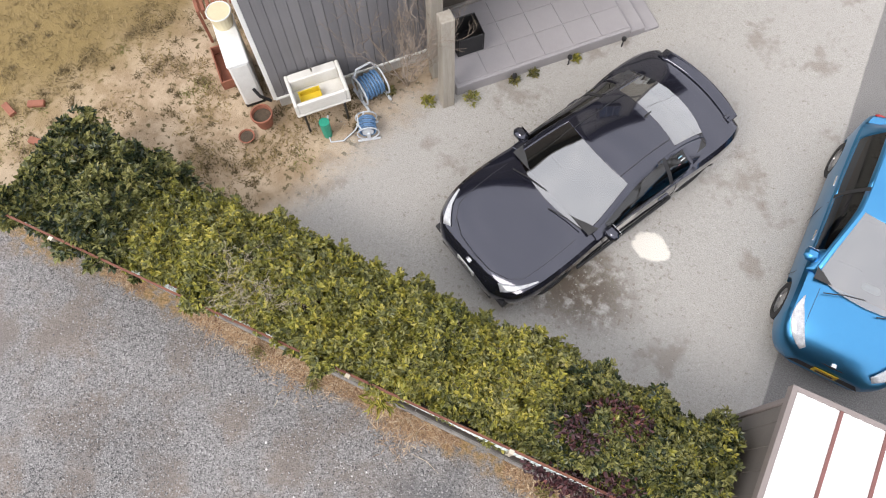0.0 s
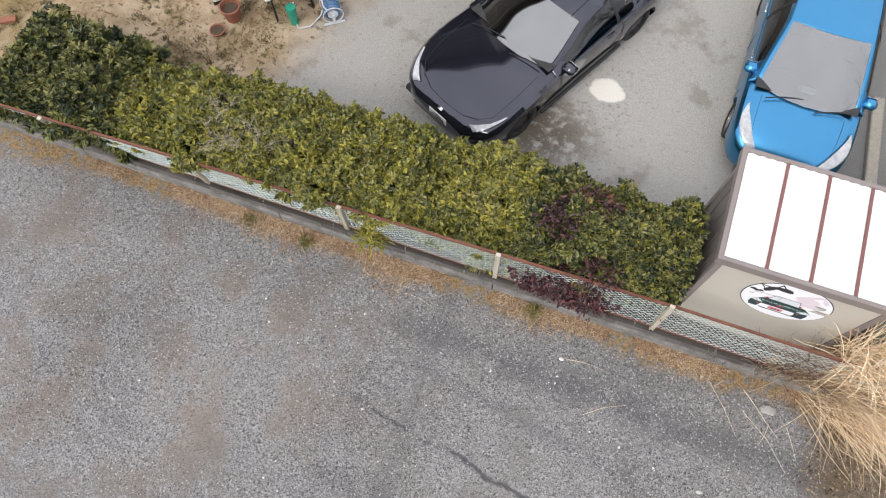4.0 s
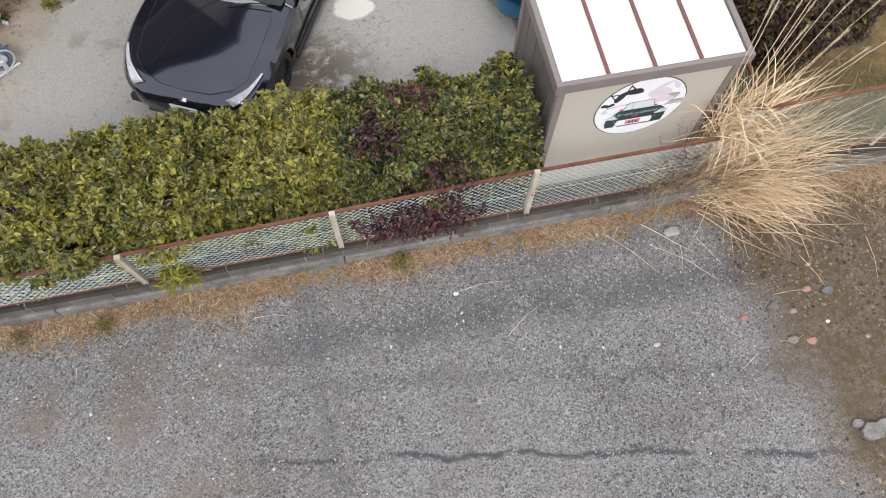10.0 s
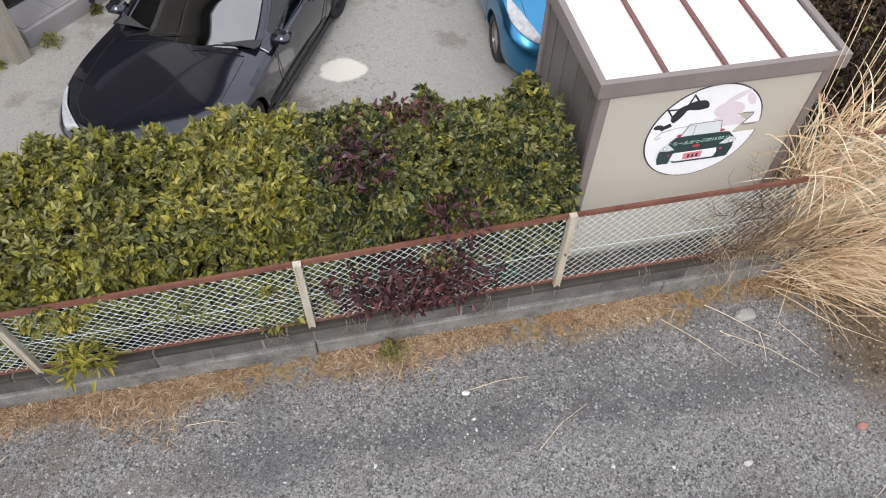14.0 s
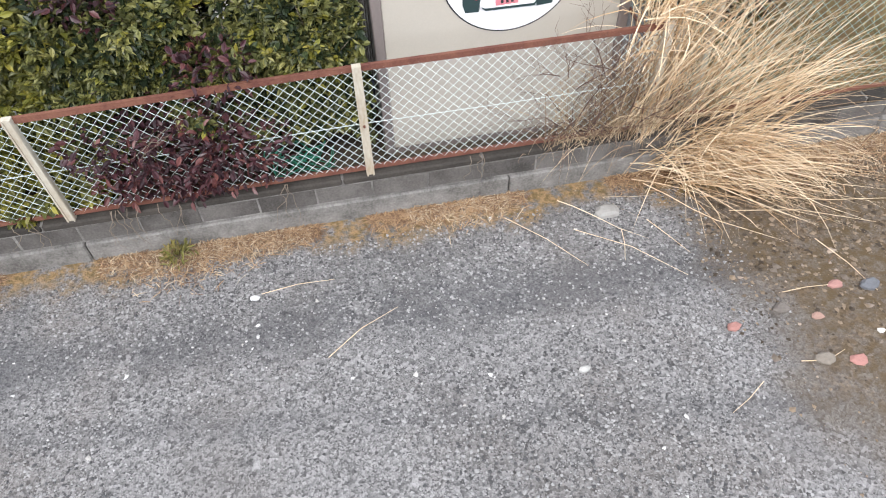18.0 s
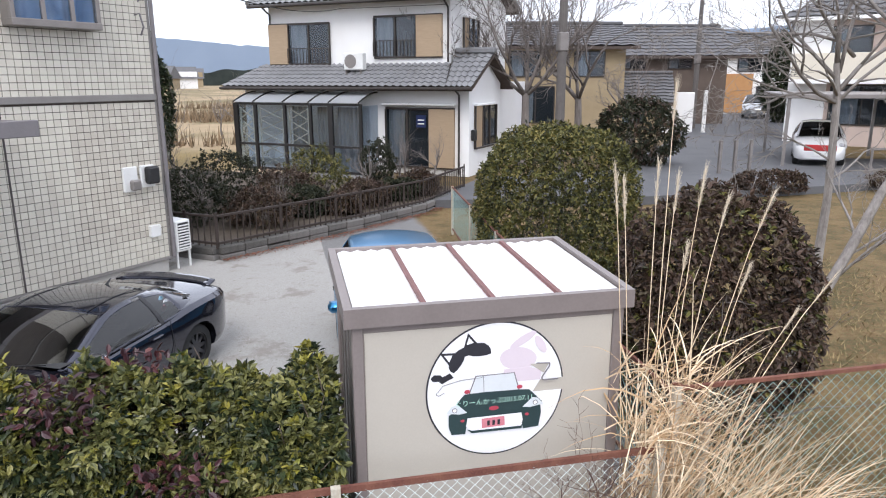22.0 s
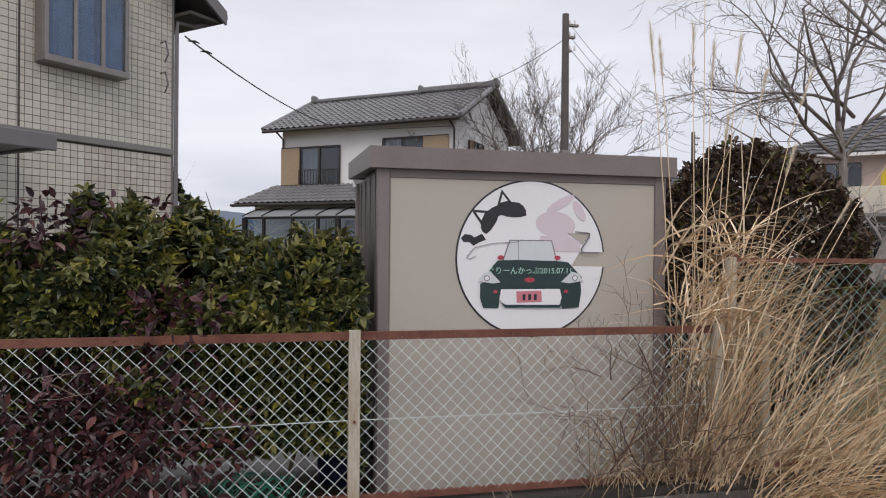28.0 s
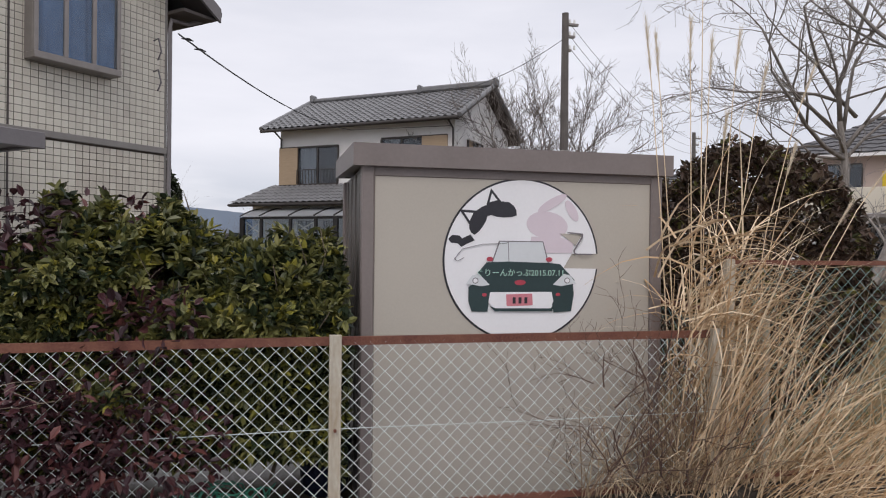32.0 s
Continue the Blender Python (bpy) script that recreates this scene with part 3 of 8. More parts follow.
def fence_post(x, lean_x=0.0, top=FENCE_TOP + 0.015):
    s = Shape()
    z0 = WALL_TOP - 0.02
    y1 = leaning(x, top)
    v = []
    for cx, cy, w, d in ((0, 0, 0.028, 0.022),):
        for z, ox, oy in ((z0, 0, leaning(x, z0)), (top, lean_x, y1)):
            for px, py in ((-w, -d), (w, -d), (w, d), (-w, d)):
                v.append((x + ox + px, oy + py - 0.012, z))
    s.add(v, [(0, 1, 2, 3), (4, 5, 6, 7), (0, 1, 5, 4), (1, 2, 6, 5), (2, 3, 7, 6), (3, 0, 4, 7)])
    # pressed lips of the channel
    for sx in (-1, 1):
        s.tube([(x + sx * 0.02, leaning(x, z0) - 0.036, z0), (x + lean_x + sx * 0.02, y1 - 0.036, top)], 0.007, 4)
    return s


fence = thing("mesh_fence", "old chain-link fence with rusty rails on a block wall", "fence")
LEANS = {0.0: 0.0, -2.0: 0.0, -4.0: 0.05, -6.0: 0.08, -8.0: 0.08, -10.0: 0.08, 2.0: 0.02}
for x, lean_x in LEANS.items():
    post = part("post", fence_post(x, lean_x), POST_PAINT, fence, "rust-streaked cream steel post")
    part("bolt", Shape().cyl((x, -0.07, 0.8), (x, -0.03, 0.8), 0.008, n=6), RUST, post)
for x0 in (0.0, -2.0, -4.0, -6.0, -8.0, -10.0):
    x1 = x0 + 2.0
    for z, r in ((FENCE_TOP - 0.015, 0.02), (WALL_TOP + 0.035, 0.016)):
        s = Shape()
        # an angle bar: one flange up, one back
        ya, yb = leaning(x0, z), leaning(x1, z)
        for (dy0, dz0, dy1, dz1) in ((-0.004, -r, 0.0, r), (0.0, r - 0.005, 0.02, r)):
            v = [(x, y + dy, z + dz) for x, y in ((x0, ya), (x1, yb)) for dy in (dy0, dy1) for dz in (dz0, dz1)]
            s.add(v, [(0, 1, 3, 2), (4, 6, 7, 5), (0, 4, 5, 1), (2, 3, 7, 6), (0, 2, 6, 4), (1, 5, 7, 3)])
        part("rail", s, RUST, fence, "flaking red-brown steel rail")
    part("tension_wire", Shape().tube([(x0, leaning(x0, 0.8) - 0.006, 0.80), (x0 + 1, leaning(x0 + 1, 0.8) - 0.006, 0.795), (x1, leaning(x1, 0.8) - 0.006, 0.80)], 0.0022, 4), WIRE, fence)
    part("netting", chain_link(x0 + 0.02, x1 - 0.02, WALL_TOP + 0.04, FENCE_TOP - 0.02), WIRE, fence, "woven diamond wire netting")

# ---- shed ----
SX0, SX1, SY0, SY1 = 0.165, 1.845, 0.27, 1.45
shed = thing("garden_shed", "small beige steel storage shed with brown trim and a white roof", "shed")
part("front_panel", Shape().box((SX0 + 0.05, SY0, 0.30), (SX1 - 0.05, SY0 + 0.03, 2.10), 0.004), SHED_WALL, shed, "plain beige sheet wall")
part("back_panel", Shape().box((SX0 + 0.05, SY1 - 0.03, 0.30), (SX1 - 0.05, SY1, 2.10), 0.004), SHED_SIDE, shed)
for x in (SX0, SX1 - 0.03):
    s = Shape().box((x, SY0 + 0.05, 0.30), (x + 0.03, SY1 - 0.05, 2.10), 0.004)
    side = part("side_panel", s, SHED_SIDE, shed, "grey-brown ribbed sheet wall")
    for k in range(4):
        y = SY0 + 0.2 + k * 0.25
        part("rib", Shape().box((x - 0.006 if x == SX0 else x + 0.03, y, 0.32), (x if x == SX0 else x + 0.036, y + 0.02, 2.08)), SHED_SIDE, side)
for x in (SX0 - 0.02, SX1 - 0.05):
    for y in (SY0 - 0.015, SY1 - 0.05):
        part("corner_post", Shape().box((x, y, 0.26), (x + 0.07, y + 0.065, 2.1), 0.008), SHED_TRIM, shed, "brown folded corner post")
part("base_frame", Shape().box((SX0, SY0 + 0.004, 0.24), (SX1, SY1 - 0.004, 0.31), 0.006), SHED_TRIM, shed)
part("header", Shape().box((SX0 - 0.005, SY0 - 0.006, 2.035), (SX1 + 0.005, SY0 + 0.04, 2.108), 0.004), SHED_TRIM, shed)
# the roof pan, falling slightly to the front
RX0, RX1, RY0, RY1 = 0.10, 1.915, 0.225, 1.53


def roof_z(y):
    return 2.188 + (y - RY0) * 0.042


def pan_beam(x0, x1, y0, y1, h):
    v = []
    for x in (x0, x1):
        for y in (y0, y1):
            v += [(x, y, roof_z(y) - h), (x, y, roof_z(y) + 0.012)]
    return Shape().add(v, [(0, 1, 3, 2), (4, 6, 7, 5), (0, 4, 5, 1), (2, 3, 7, 6), (0, 2, 6, 4), (1, 5, 7, 3)])


part("fascia", pan_beam(RX0, RX1, RY0, RY0 + 0.045, 0.105), SHED_TRIM, shed, "brown roof edge")
part("fascia", pan_beam(RX0, RX1, RY1 - 0.045, RY1, 0.105), SHED_TRIM, shed)
part("fascia", pan_beam(RX0, RX0 + 0.05, RY0 + 0.045, RY1 - 0.045, 0.105), SHED_TRIM, shed)
part("fascia", pan_beam(RX1 - 0.05, RX1, RY0 + 0.045, RY1 - 0.045, 0.105), SHED_TRIM, shed)
pw = (RX1 - RX0 - 0.10) / 4
for k in range(4):
    x0 = RX0 + 0.05 + k * pw
    s = Shape()
    prof = []
    for i in range(9):
        u = i / 8
        prof.append((x0 + 0.012 + u * (pw - 0.024), 0.014 if i % 2 else 0.0))
    s.grid(lambda u, v: (prof[round(u * 8)][0], RY0 + 0.046 + v * (RY1 - RY0 - 0.092), roof_z(RY0 + 0.05 + v * 1.2) - 0.014 + prof[round(u * 8)][1]), 8, 1)
    part("roof_sheet", s, SHED_ROOF, shed, "white ribbed roof sheet")
    if k:
        part("roof_seam", pan_beam(x0 - 0.016, x0 + 0.012, RY0 + 0.046, RY1 - 0.046, 0.03), ROOF_SEAM, shed, "red-brown roof seam")
part("roof_deck", pan_beam(RX0 + 0.03, RX1 - 0.03, RY0 + 0.03, RY1 - 0.03, 0.06).add([], []), SHED_TRIM, shed, m=pose(0, 0, -0.035))

# the round picture on the shed's front
CX, CZ, CR = 1.028, 1.60, 0.436
FACE = SY0
pic = thing("round_sign", "round white vinyl picture with a small car on a shed wall", "sign")


def on_sign(u, v):
    """A place on the disc, from its drawing's own units: right and down from the disc's left edge."""
    d = u - 448
    return 0.593 + 0.00181 * d + 1.2e-7 * d * d, 1.626 - 0.00178 * (v - 380)


out = [(CX + CR * math.cos(a), CZ + CR * math.sin(a)) for a in np.linspace(radians(5), radians(354), 76)]
notch = [on_sign(812, 419), on_sign(838, 374)]
part("outline", Shape().prism([(CX + (x - CX) * 1.024, CZ + (z - CZ) * 1.024) for x, z in out] + notch, "y", FACE - 0.003, FACE - 0.0005), BLACK_VINYL, pic)
part("disc", Shape().prism(out + notch, "y", FACE - 0.006, FACE - 0.002), STICKER, pic, "white vinyl disc with a notch")


# ---- pieces of the round picture, flat vinyl shapes ----
def flat(name, pts, material, level, label="", own=True):
    pts = [on_sign(*q) for q in pts] if own else pts
    return part(name, Shape().prism(pts, "y", FACE - 0.006 - 0.0016 * level, FACE - 0.0055 - 0.0016 * (level - 1)), material, pic, label)


def oval(cx, cz, rx, rz, a=0.0, n=28):
    c, s_ = math.cos(radians(a)), math.sin(radians(a))
    return [(cx + rx * math.cos(k * math.tau / n) * c - rz * math.sin(k * math.tau / n) * s_, cz + rx * math.cos(k * math.tau / n) * s_ + rz * math.sin(k * math.tau / n) * c) for k in range(n)]


def drawn_line(pts, w=1.6, level=6):
    """A thin printed line through the points."""
    for (xa, ya), (xb, yb) in zip(pts, pts[1:]):
        L = math.hypot(xb - xa, yb - ya) or 1.0
        nx, ny = -(yb - ya) / L * w / 2, (xb - xa) / L * w / 2
        flat("drawn_line", [(xa + nx, ya + ny), (xb + nx, yb + ny), (xb - nx, yb - ny), (xa - nx, ya - ny)], LINE_PRINT, level)


PINK = mat("pale_pink_print", (0.72, 0.63, 0.685), (0.68, 0.59, 0.645), 5, 60, 0.45, bump=0)
LINE_PRINT = mat("grey_print", (0.22, 0.20, 0.22), (0.16, 0.15, 0.16), 5, 60, 0.45, bump=0)
TEAL = mat("dark_teal_print", (0.028, 0.056, 0.058), (0.02, 0.042, 0.045), 5, 60, 0.45, bump=0)
PALE_PRINT = mat("pale_grey_print", (0.70, 0.73, 0.75), (0.64, 0.67, 0.69), 5, 60, 0.45, bump=0)
RED_PRINT = mat("red_print", (0.50, 0.07, 0.10), (0.42, 0.05, 0.08), 5, 60, 0.45, bump=0)
ROSE_PRINT = mat("rose_print", (0.68, 0.25, 0.29), (0.6, 0.2, 0.24), 5, 60, 0.45, bump=0)
GREEN_PRINT = mat("light_green_print", (0.48, 0.74, 0.62), (0.42, 0.66, 0.55), 5, 60, 0.45, bump=0)
flat("dark_patch", [(521, 300), (522, 280), (529, 263), (541, 247), (557, 235), (578, 226), (600, 220), (622, 216), (642, 218), (656, 228), (664, 242), (666, 258), (650, 263), (628, 265), (604, 263), (588, 258), (576, 262), (572, 276), (563, 292), (551, 308), (538, 319), (527, 312)], BLACK_VINYL, 1, "plain dark patch")
for tri in ([(572, 230), (586, 177), (618, 217)], [(524, 292), (490, 243), (545, 246)]):
    flat("dark_triangle", tri, BLACK_VINYL, 2, "plain dark triangle")
    cx, cz = (sum(q[k] for q in tri) / 3 for k in (0, 1))
    flat("triangle_centre", [(cx + (x - cx) * 0.52, cz + (z - cz) * 0.52) for x, z in tri], STICKER, 3)
flat("dark_patch", [(458, 332), (470, 320), (492, 322), (500, 330), (525, 318), (538, 336), (515, 346), (498, 356), (486, 345), (466, 344)], BLACK_VINYL, 1)
flat("pink_patch", oval(760, 286, 64, 42, 8), PINK, 1, "plain pale pink patch")
flat("pink_patch", oval(775, 218, 52, 14, -32), PINK, 2)
flat("pink_patch", oval(836, 240, 36, 14, 62), PINK, 2)
flat("pink_patch", [(712, 322), (800, 322), (842, 338), (838, 372), (742, 372), (706, 350)], PINK, 2)
flat("grey_wedge", [(800, 311), (868, 313), (848, 348), (826, 330)], SHED_WALL, 3, "wedge showing the shed's beige")
drawn_line([(822, 308), (868, 312), (868, 322), (842, 364), (844, 372), (852, 375), (900, 375)], 4, 7)
drawn_line([(655, 335), (630, 344), (560, 347), (500, 362), (476, 392), (486, 398), (505, 388)], 1.6, 4)
flat("windscreen_edge", [(590, 402), (612, 336), (748, 336), (766, 404)], LINE_PRINT, 3)
flat("car_roof", [(594, 400), (615, 339), (745, 339), (762, 402)], PALE_PRINT, 4, "pale windscreen shape")
drawn_line([(642, 400), (640, 340)], 1.6, 5)
flat("car_bonnet", [(574, 402), (640, 399), (770, 403), (800, 406), (824, 432), (846, 456), (838, 470), (790, 486), (590, 488), (545, 468), (548, 432)], TEAL, 5, "dark teal bonnet shape")
flat("car_front", [(520, 476), (548, 460), (600, 470), (780, 470), (840, 458), (844, 500), (836, 552), (782, 556), (776, 524), (582, 524), (578, 552), (530, 550), (520, 520)], TEAL, 4)
flat("car_bumper", [(586, 492), (774, 492), (780, 520), (772, 544), (600, 542), (580, 524)], STICKER, 6)
for k, x in ((1, 538), (-1, 824)):
    flat("car_lamp", [(x - 26 * k, 466), (x - 8 * k, 442), (x + 12 * k, 436), (x + 46 * k, 470), (x + 20 * k, 474)], PALE_PRINT, 6)
    flat("lamp_ring", oval(x + 2 * k, 457, 9, 9), LINE_PRINT, 7)
    flat("lamp_centre", oval(x + 2 * k, 457, 6.5, 6.5), STICKER, 8)
    flat("red_fleck", oval(x + 30 * k, 500, 7, 5), RED_PRINT, 6)
    flat("car_mirror", oval(x + (46 if k > 0 else -58) , 392, 10, 7), RED_PRINT, 5)
flat("bumper_shade", [(584, 534), (602, 541), (772, 543), (780, 534), (776, 552), (600, 550)], TEAL, 7)
flat("red_plate", [(634, 499), (714, 497), (716, 533), (636, 535)], ROSE_PRINT, 7, "rose plate with dark bars")
for x in (654, 672, 690):
    flat("plate_bar", [(x, 508), (x + 9, 508), (x + 9, 527), (x, 527)], BLACK_VINYL, 8)
flat("red_mark", oval(677, 463, 17, 8), RED_PRINT, 6)
words = bpy.data.curves.new("lettering", "FONT")
words.body, words.size, words.align_x = "ぐりーんかっぷ2015.07.11", 0.0445, "CENTER"
words.extrude = 0.0006
words.materials.append(GREEN_PRINT)
lettering = new("lettering", words)
lettering.parent = pic
lettering.matrix_basis = pose(on_sign(678, 0)[0], FACE - 0.0205, on_sign(0, 442)[1], 90, 0, 0)

# ---- the taller fences beyond the shed ----
def netting_between(a, b, z0, z1, pitch=0.078, r=0.0021):
    """Diamond netting from post a to post b."""
    a, b = Vector((*a, 0)), Vector((*b, 0))
    d = b - a
    n = int(d.length / pitch)
    rows = int((z1 - z0) / (pitch * 0.5))
    s = Shape()
    for k in range(2 * n):
        pts = []
        for j in range(rows + 1):
            p = a + d * ((k + (j + k) % 2) / (2 * n))
            pts.append((p.x, p.y, z0 + j * pitch * 0.5))
        s.tube(pts, r, 3)
    return s


GREEN_WIRE = mat("green_coated_wire", (0.28, 0.44, 0.41), (0.19, 0.31, 0.29), 5, 60, 0.5, 0.1, bump=0)


def tall_fence(points, z0, z1, label, wire):
    f = thing("mesh_fence", label, "fence")
    for x, y in points:
        p = part("post", Shape().box((x - 0.024, y - 0.024, z0 - 0.2), (x + 0.024, y + 0.024, z1 + 0.02), 0.006), POST_PAINT, f)
        part("cap", Shape().box((x - 0.028, y - 0.028, z1 + 0.02), (x + 0.028, y + 0.028, z1 + 0.032), 0.004), RUST, p)
    for (xa, ya), (xb, yb) in zip(points, points[1:]):
        part("rail", Shape().tube([(xa, ya, z1), (xb, yb, z1)], 0.018, 4), RUST, f, "red-brown painted rail")
        part("rail", Shape().tube([(xa, ya, z0), (xb, yb, z0)], 0.015, 4), RUST, f)
        part("netting", netting_between((xa, ya), (xb, yb), z0 + 0.02, z1 - 0.02), wire, f, "diamond wire netting")
    return f


tall_fence([(2.135, 0.02), (4.08, 0.02), (6.0, 0.02), (7.9, 0.02), (9.8, 0.02)], 0.42, 1.60, "taller chain-link fence with red-brown rails beside pampas grass", GREEN_WIRE)
tall_fence([(2.42, 0.1), (2.55, 2.0), (2.66, 4.0), (2.8, 6.0), (3.0, 8.2), (3.2, 10.4)], 0.4, 1.28, "green-tinted chain-link side fence along a parking space", GREEN_WIRE)

# ---- hedge and shrubs ----
TWIG = mat("grey_twig", (0.27, 0.22, 0.17), (0.15, 0.115, 0.085), 12, 90, 0.85, bump=0.3)
BARK = mat("grey_bark", (0.25, 0.22, 0.20), (0.12, 0.10, 0.09), 9, 60, 0.9, bump=0.5, stretch=(1, 1, 0.3))
LEAF_YELLOW = leaf_mat("yellow_green_leaf", [(0.105, 0.11, 0.022), (0.20, 0.20, 0.036), (0.31, 0.285, 0.052), (0.42, 0.36, 0.075)], 0.42)
LEAF_GREEN = leaf_mat("mid_green_leaf", [(0.046, 0.057, 0.02), (0.11, 0.117, 0.041), (0.20, 0.20, 0.062), (0.295, 0.27, 0.093)], 0.42)
LEAF_DARK = leaf_mat("dark_green_leaf", [(0.012, 0.020, 0.010), (0.026, 0.040, 0.018), (0.06, 0.078, 0.03)])
LEAF_RED = leaf_mat("purple_red_leaf", [(0.020, 0.009, 0.012), (0.044, 0.016, 0.021), (0.085, 0.030, 0.036), (0.18, 0.062, 0.05)])
LEAF_BROWN = leaf_mat("bronze_leaf", [(0.022, 0.015, 0.011), (0.058, 0.036, 0.025), (0.105, 0.062, 0.042), (0.085, 0.07, 0.032)], 0.6)
LEAF_WEED = leaf_mat("weed_leaf", [(0.10, 0.10, 0.03), (0.20, 0.19, 0.05), (0.34, 0.26, 0.10)])
LEAF_OLIVE = leaf_mat("olive_leaf", [(0.03, 0.034, 0.012), (0.08, 0.084, 0.023), (0.16, 0.148, 0.038), (0.25, 0.2, 0.055)], 0.6)
LEAF_PINE = leaf_mat("dark_pine_needle", [(0.012, 0.016, 0.009), (0.03, 0.036, 0.016), (0.055, 0.052, 0.024)], 0.7)


def lumpy(p, scale, seed):
    return noise.noise((p[0] * scale + seed, p[1] * scale, p[2] * scale))


def hedge_points(x0, x1, y0, y1, z0, top, count, seed, lump=0.2):
    """Points on and a little inside the skin of a clipped but ragged hedge."""
    pts, out = [], []
    cy, hy = (y0 + y1) / 2, (y1 - y0) / 2
    while len(pts) < count:
        x = random.uniform(x0, x1)
        a = random.random()
        t = top(x)
        if a < 0.38:
            y = random.uniform(y0, y1)
            z, o = t + 0.30 * max(0.0, noise.noise((x * 5.5, y * 5.5, seed)) - 0.05), Vector((0, 0, 1))
        elif a < 0.84:
            y, z, o = y0, random.uniform(z0, t), Vector((0, -1, 0.3))
        else:
            y, z, o = y1, random.uniform(z0, t), Vector((0, 1, 0.3))
        q = Vector((x, y, z))
        # round the shoulders
        e = (y - cy) / hy
        h = (z - z0) / (t - z0)
        if h > 0.75:
            q.z -= 0.14 * abs(e) ** 4 * (t - z0) * 0.8
            q.y = cy + (q.y - cy) * (1 - 0.16 * max(0, h - 0.7) / 0.3)
        if h < 0.3:
            q.y = cy + (q.y - cy) * (0.88 + 0.4 * h)
        ends = min(1.0, (x - x0) / 0.22, (x1 - x) / 0.22)
        if ends < 1:
            q.z -= (1 - ends) ** 2 * 0.12
        q += o * (lump * lumpy(q, 2.6, seed) + 0.6 * lump * lumpy(q, 6.5, seed + 9)) * 1.2
        q -= o * random.random() ** 1.6 * 0.17
        # long shoots lean out over the fence towards the far end
        q.y -= 0.23 * min(1.0, max(0.0, (-x - 2.6) / 1.5)) * min(1.0, max(0.0, (q.z - 0.85) / 0.25)) * (1 - e) / 2
        pts.append(q)
        out.append(o)
    return np.array([tuple(p) for p in pts]), np.array([tuple(o) for o in out])


def shrub(name, label, category, x0, x1, y0, y1, z0, top, leaves, size, seed, group="", twigs=40, lump=0.2):
    """leaves: (count, material) for each kind of leaf on it."""
    h = thing(name, label, category, group=group)
    s = Shape()
    for k in range(max(2, int((x1 - x0) / 0.35))):
        x = x0 + (k + 0.5) * 0.35 + random.uniform(-0.1, 0.1)
        limb(s, (min(x, x1 - 0.1), (y0 + y1) / 2 + random.uniform(-0.15, 0.15), z0 - 0.25), (random.uniform(-0.2, 0.2), random.uniform(-0.2, 0.2), 1), (top(x) - z0) * 0.62, 0.016, 2, 0.3, 3, 0.6, None, 4)
    tagged(part("woody_stem", s, TWIG, h, "grey branching stems"), kind="stuff")
    for i, (count, material) in enumerate(leaves):
        p, o = hedge_points(x0, x1, y0, y1, z0, top, count, seed, lump)
        part("leaves", leaf_mesh("foliage", p, o, size[0], size[1], material, shoot=7), material, h)
    if twigs:
        s = Shape()
        p, o = hedge_points(x0, x1, y0, y1, z0, top, twigs, seed, lump)
        for a, b in zip(p, o):
            a, b = Vector(a), Vector(b)
            d = (b + Vector((random.gauss(0, 0.5), random.gauss(0, 0.4), 0.4))).normalized()
            s.tube([a - d * 0.12, a + d * 0.08, a + d * random.uniform(0.1, 0.2)], [0.004, 0.003, 0.0015], 3)
        tagged(part("twig_mass", s, TWIG, h), kind="stuff")
    return h


def hedge_top(x):
    return 1.655 + 0.06 * math.sin(x * 2.1) + 0.045 * math.sin(x * 5.3 + 1) - 0.35 * max(0.0, min(1.0, (-x - 4) / 3.5))


HG = "hedge along the fence"
shrub("hedge", "clipped evergreen hedge with yellow-green leaves behind a chain-link fence", "hedge", -7.25, -1.75, 0.10, 1.12, 0.32, hedge_top, [(58000, LEAF_YELLOW), (62000, LEAF_GREEN)], (0.057, 0.028), 3.1, HG, 160)
shrub("hedge", "clipped evergreen hedge with mid-green leaves beside a steel shed", "hedge", -1.85, 0.06, 0.10, 1.12, 0.62, hedge_top, [(40000, LEAF_GREEN), (6000, LEAF_YELLOW), (15000, LEAF_DARK)], (0.057, 0.028), 7.7, HG, 60)
shrub("shrub", "dark green broad-leaved shrub at the end of a hedge", "shrub", -8.8, -7.1, -0.05, 1.3, 0.3, lambda x: 1.38 + 0.1 * math.sin(x * 4), [(12000, LEAF_DARK), (26000, LEAF_GREEN)], (0.08, 0.038), 5.3, "", 30, 0.18)


def round_bush(name, label, cx, cy, rx, ry, z0, z1, leaves, size, seed, flat=2.6, lump=0.12, group=""):
    """A clipped bush: a rounded mass with an uneven skin of leaves over dark branches."""
    h = thing(name, label, "bush", group=group)
    s = Shape()
    for k in range(7):
        a = k * 0.9
        limb(s, (cx + 0.12 * math.cos(a), cy + 0.12 * math.sin(a), z0 - 0.1), (math.cos(a) * 0.5, math.sin(a) * 0.5, 1), (z1 - z0) * 0.5, 0.03, 3, 0.25, 3, 0.62, None, 4)
    part("woody_stem", s, BARK, h)
    hz = (z1 - z0) / 2
    for count, material in leaves:
        d = rng.normal(size=(count, 3))
        d /= np.linalg.norm(d, axis=1, keepdims=True)
        k = (np.abs(d) ** flat).sum(axis=1) ** (-1 / flat)
        q = d * k[:, None]
        lum = np.array([1 + lump * (lumpy(p, 2.2, seed) + 0.6 * lumpy(p, 6, seed + 4)) for p in q])
        q = q * (lum * (1 - 0.16 * rng.random(count) ** 1.5))[:, None]
        p = q * np.array([rx, ry, hz]) + np.array([cx, cy, (z0 + z1) / 2])
        part("foliage", leaf_mesh("foliage", p, d, size[0], size[1], material, shoot=5), material, h)
    return h


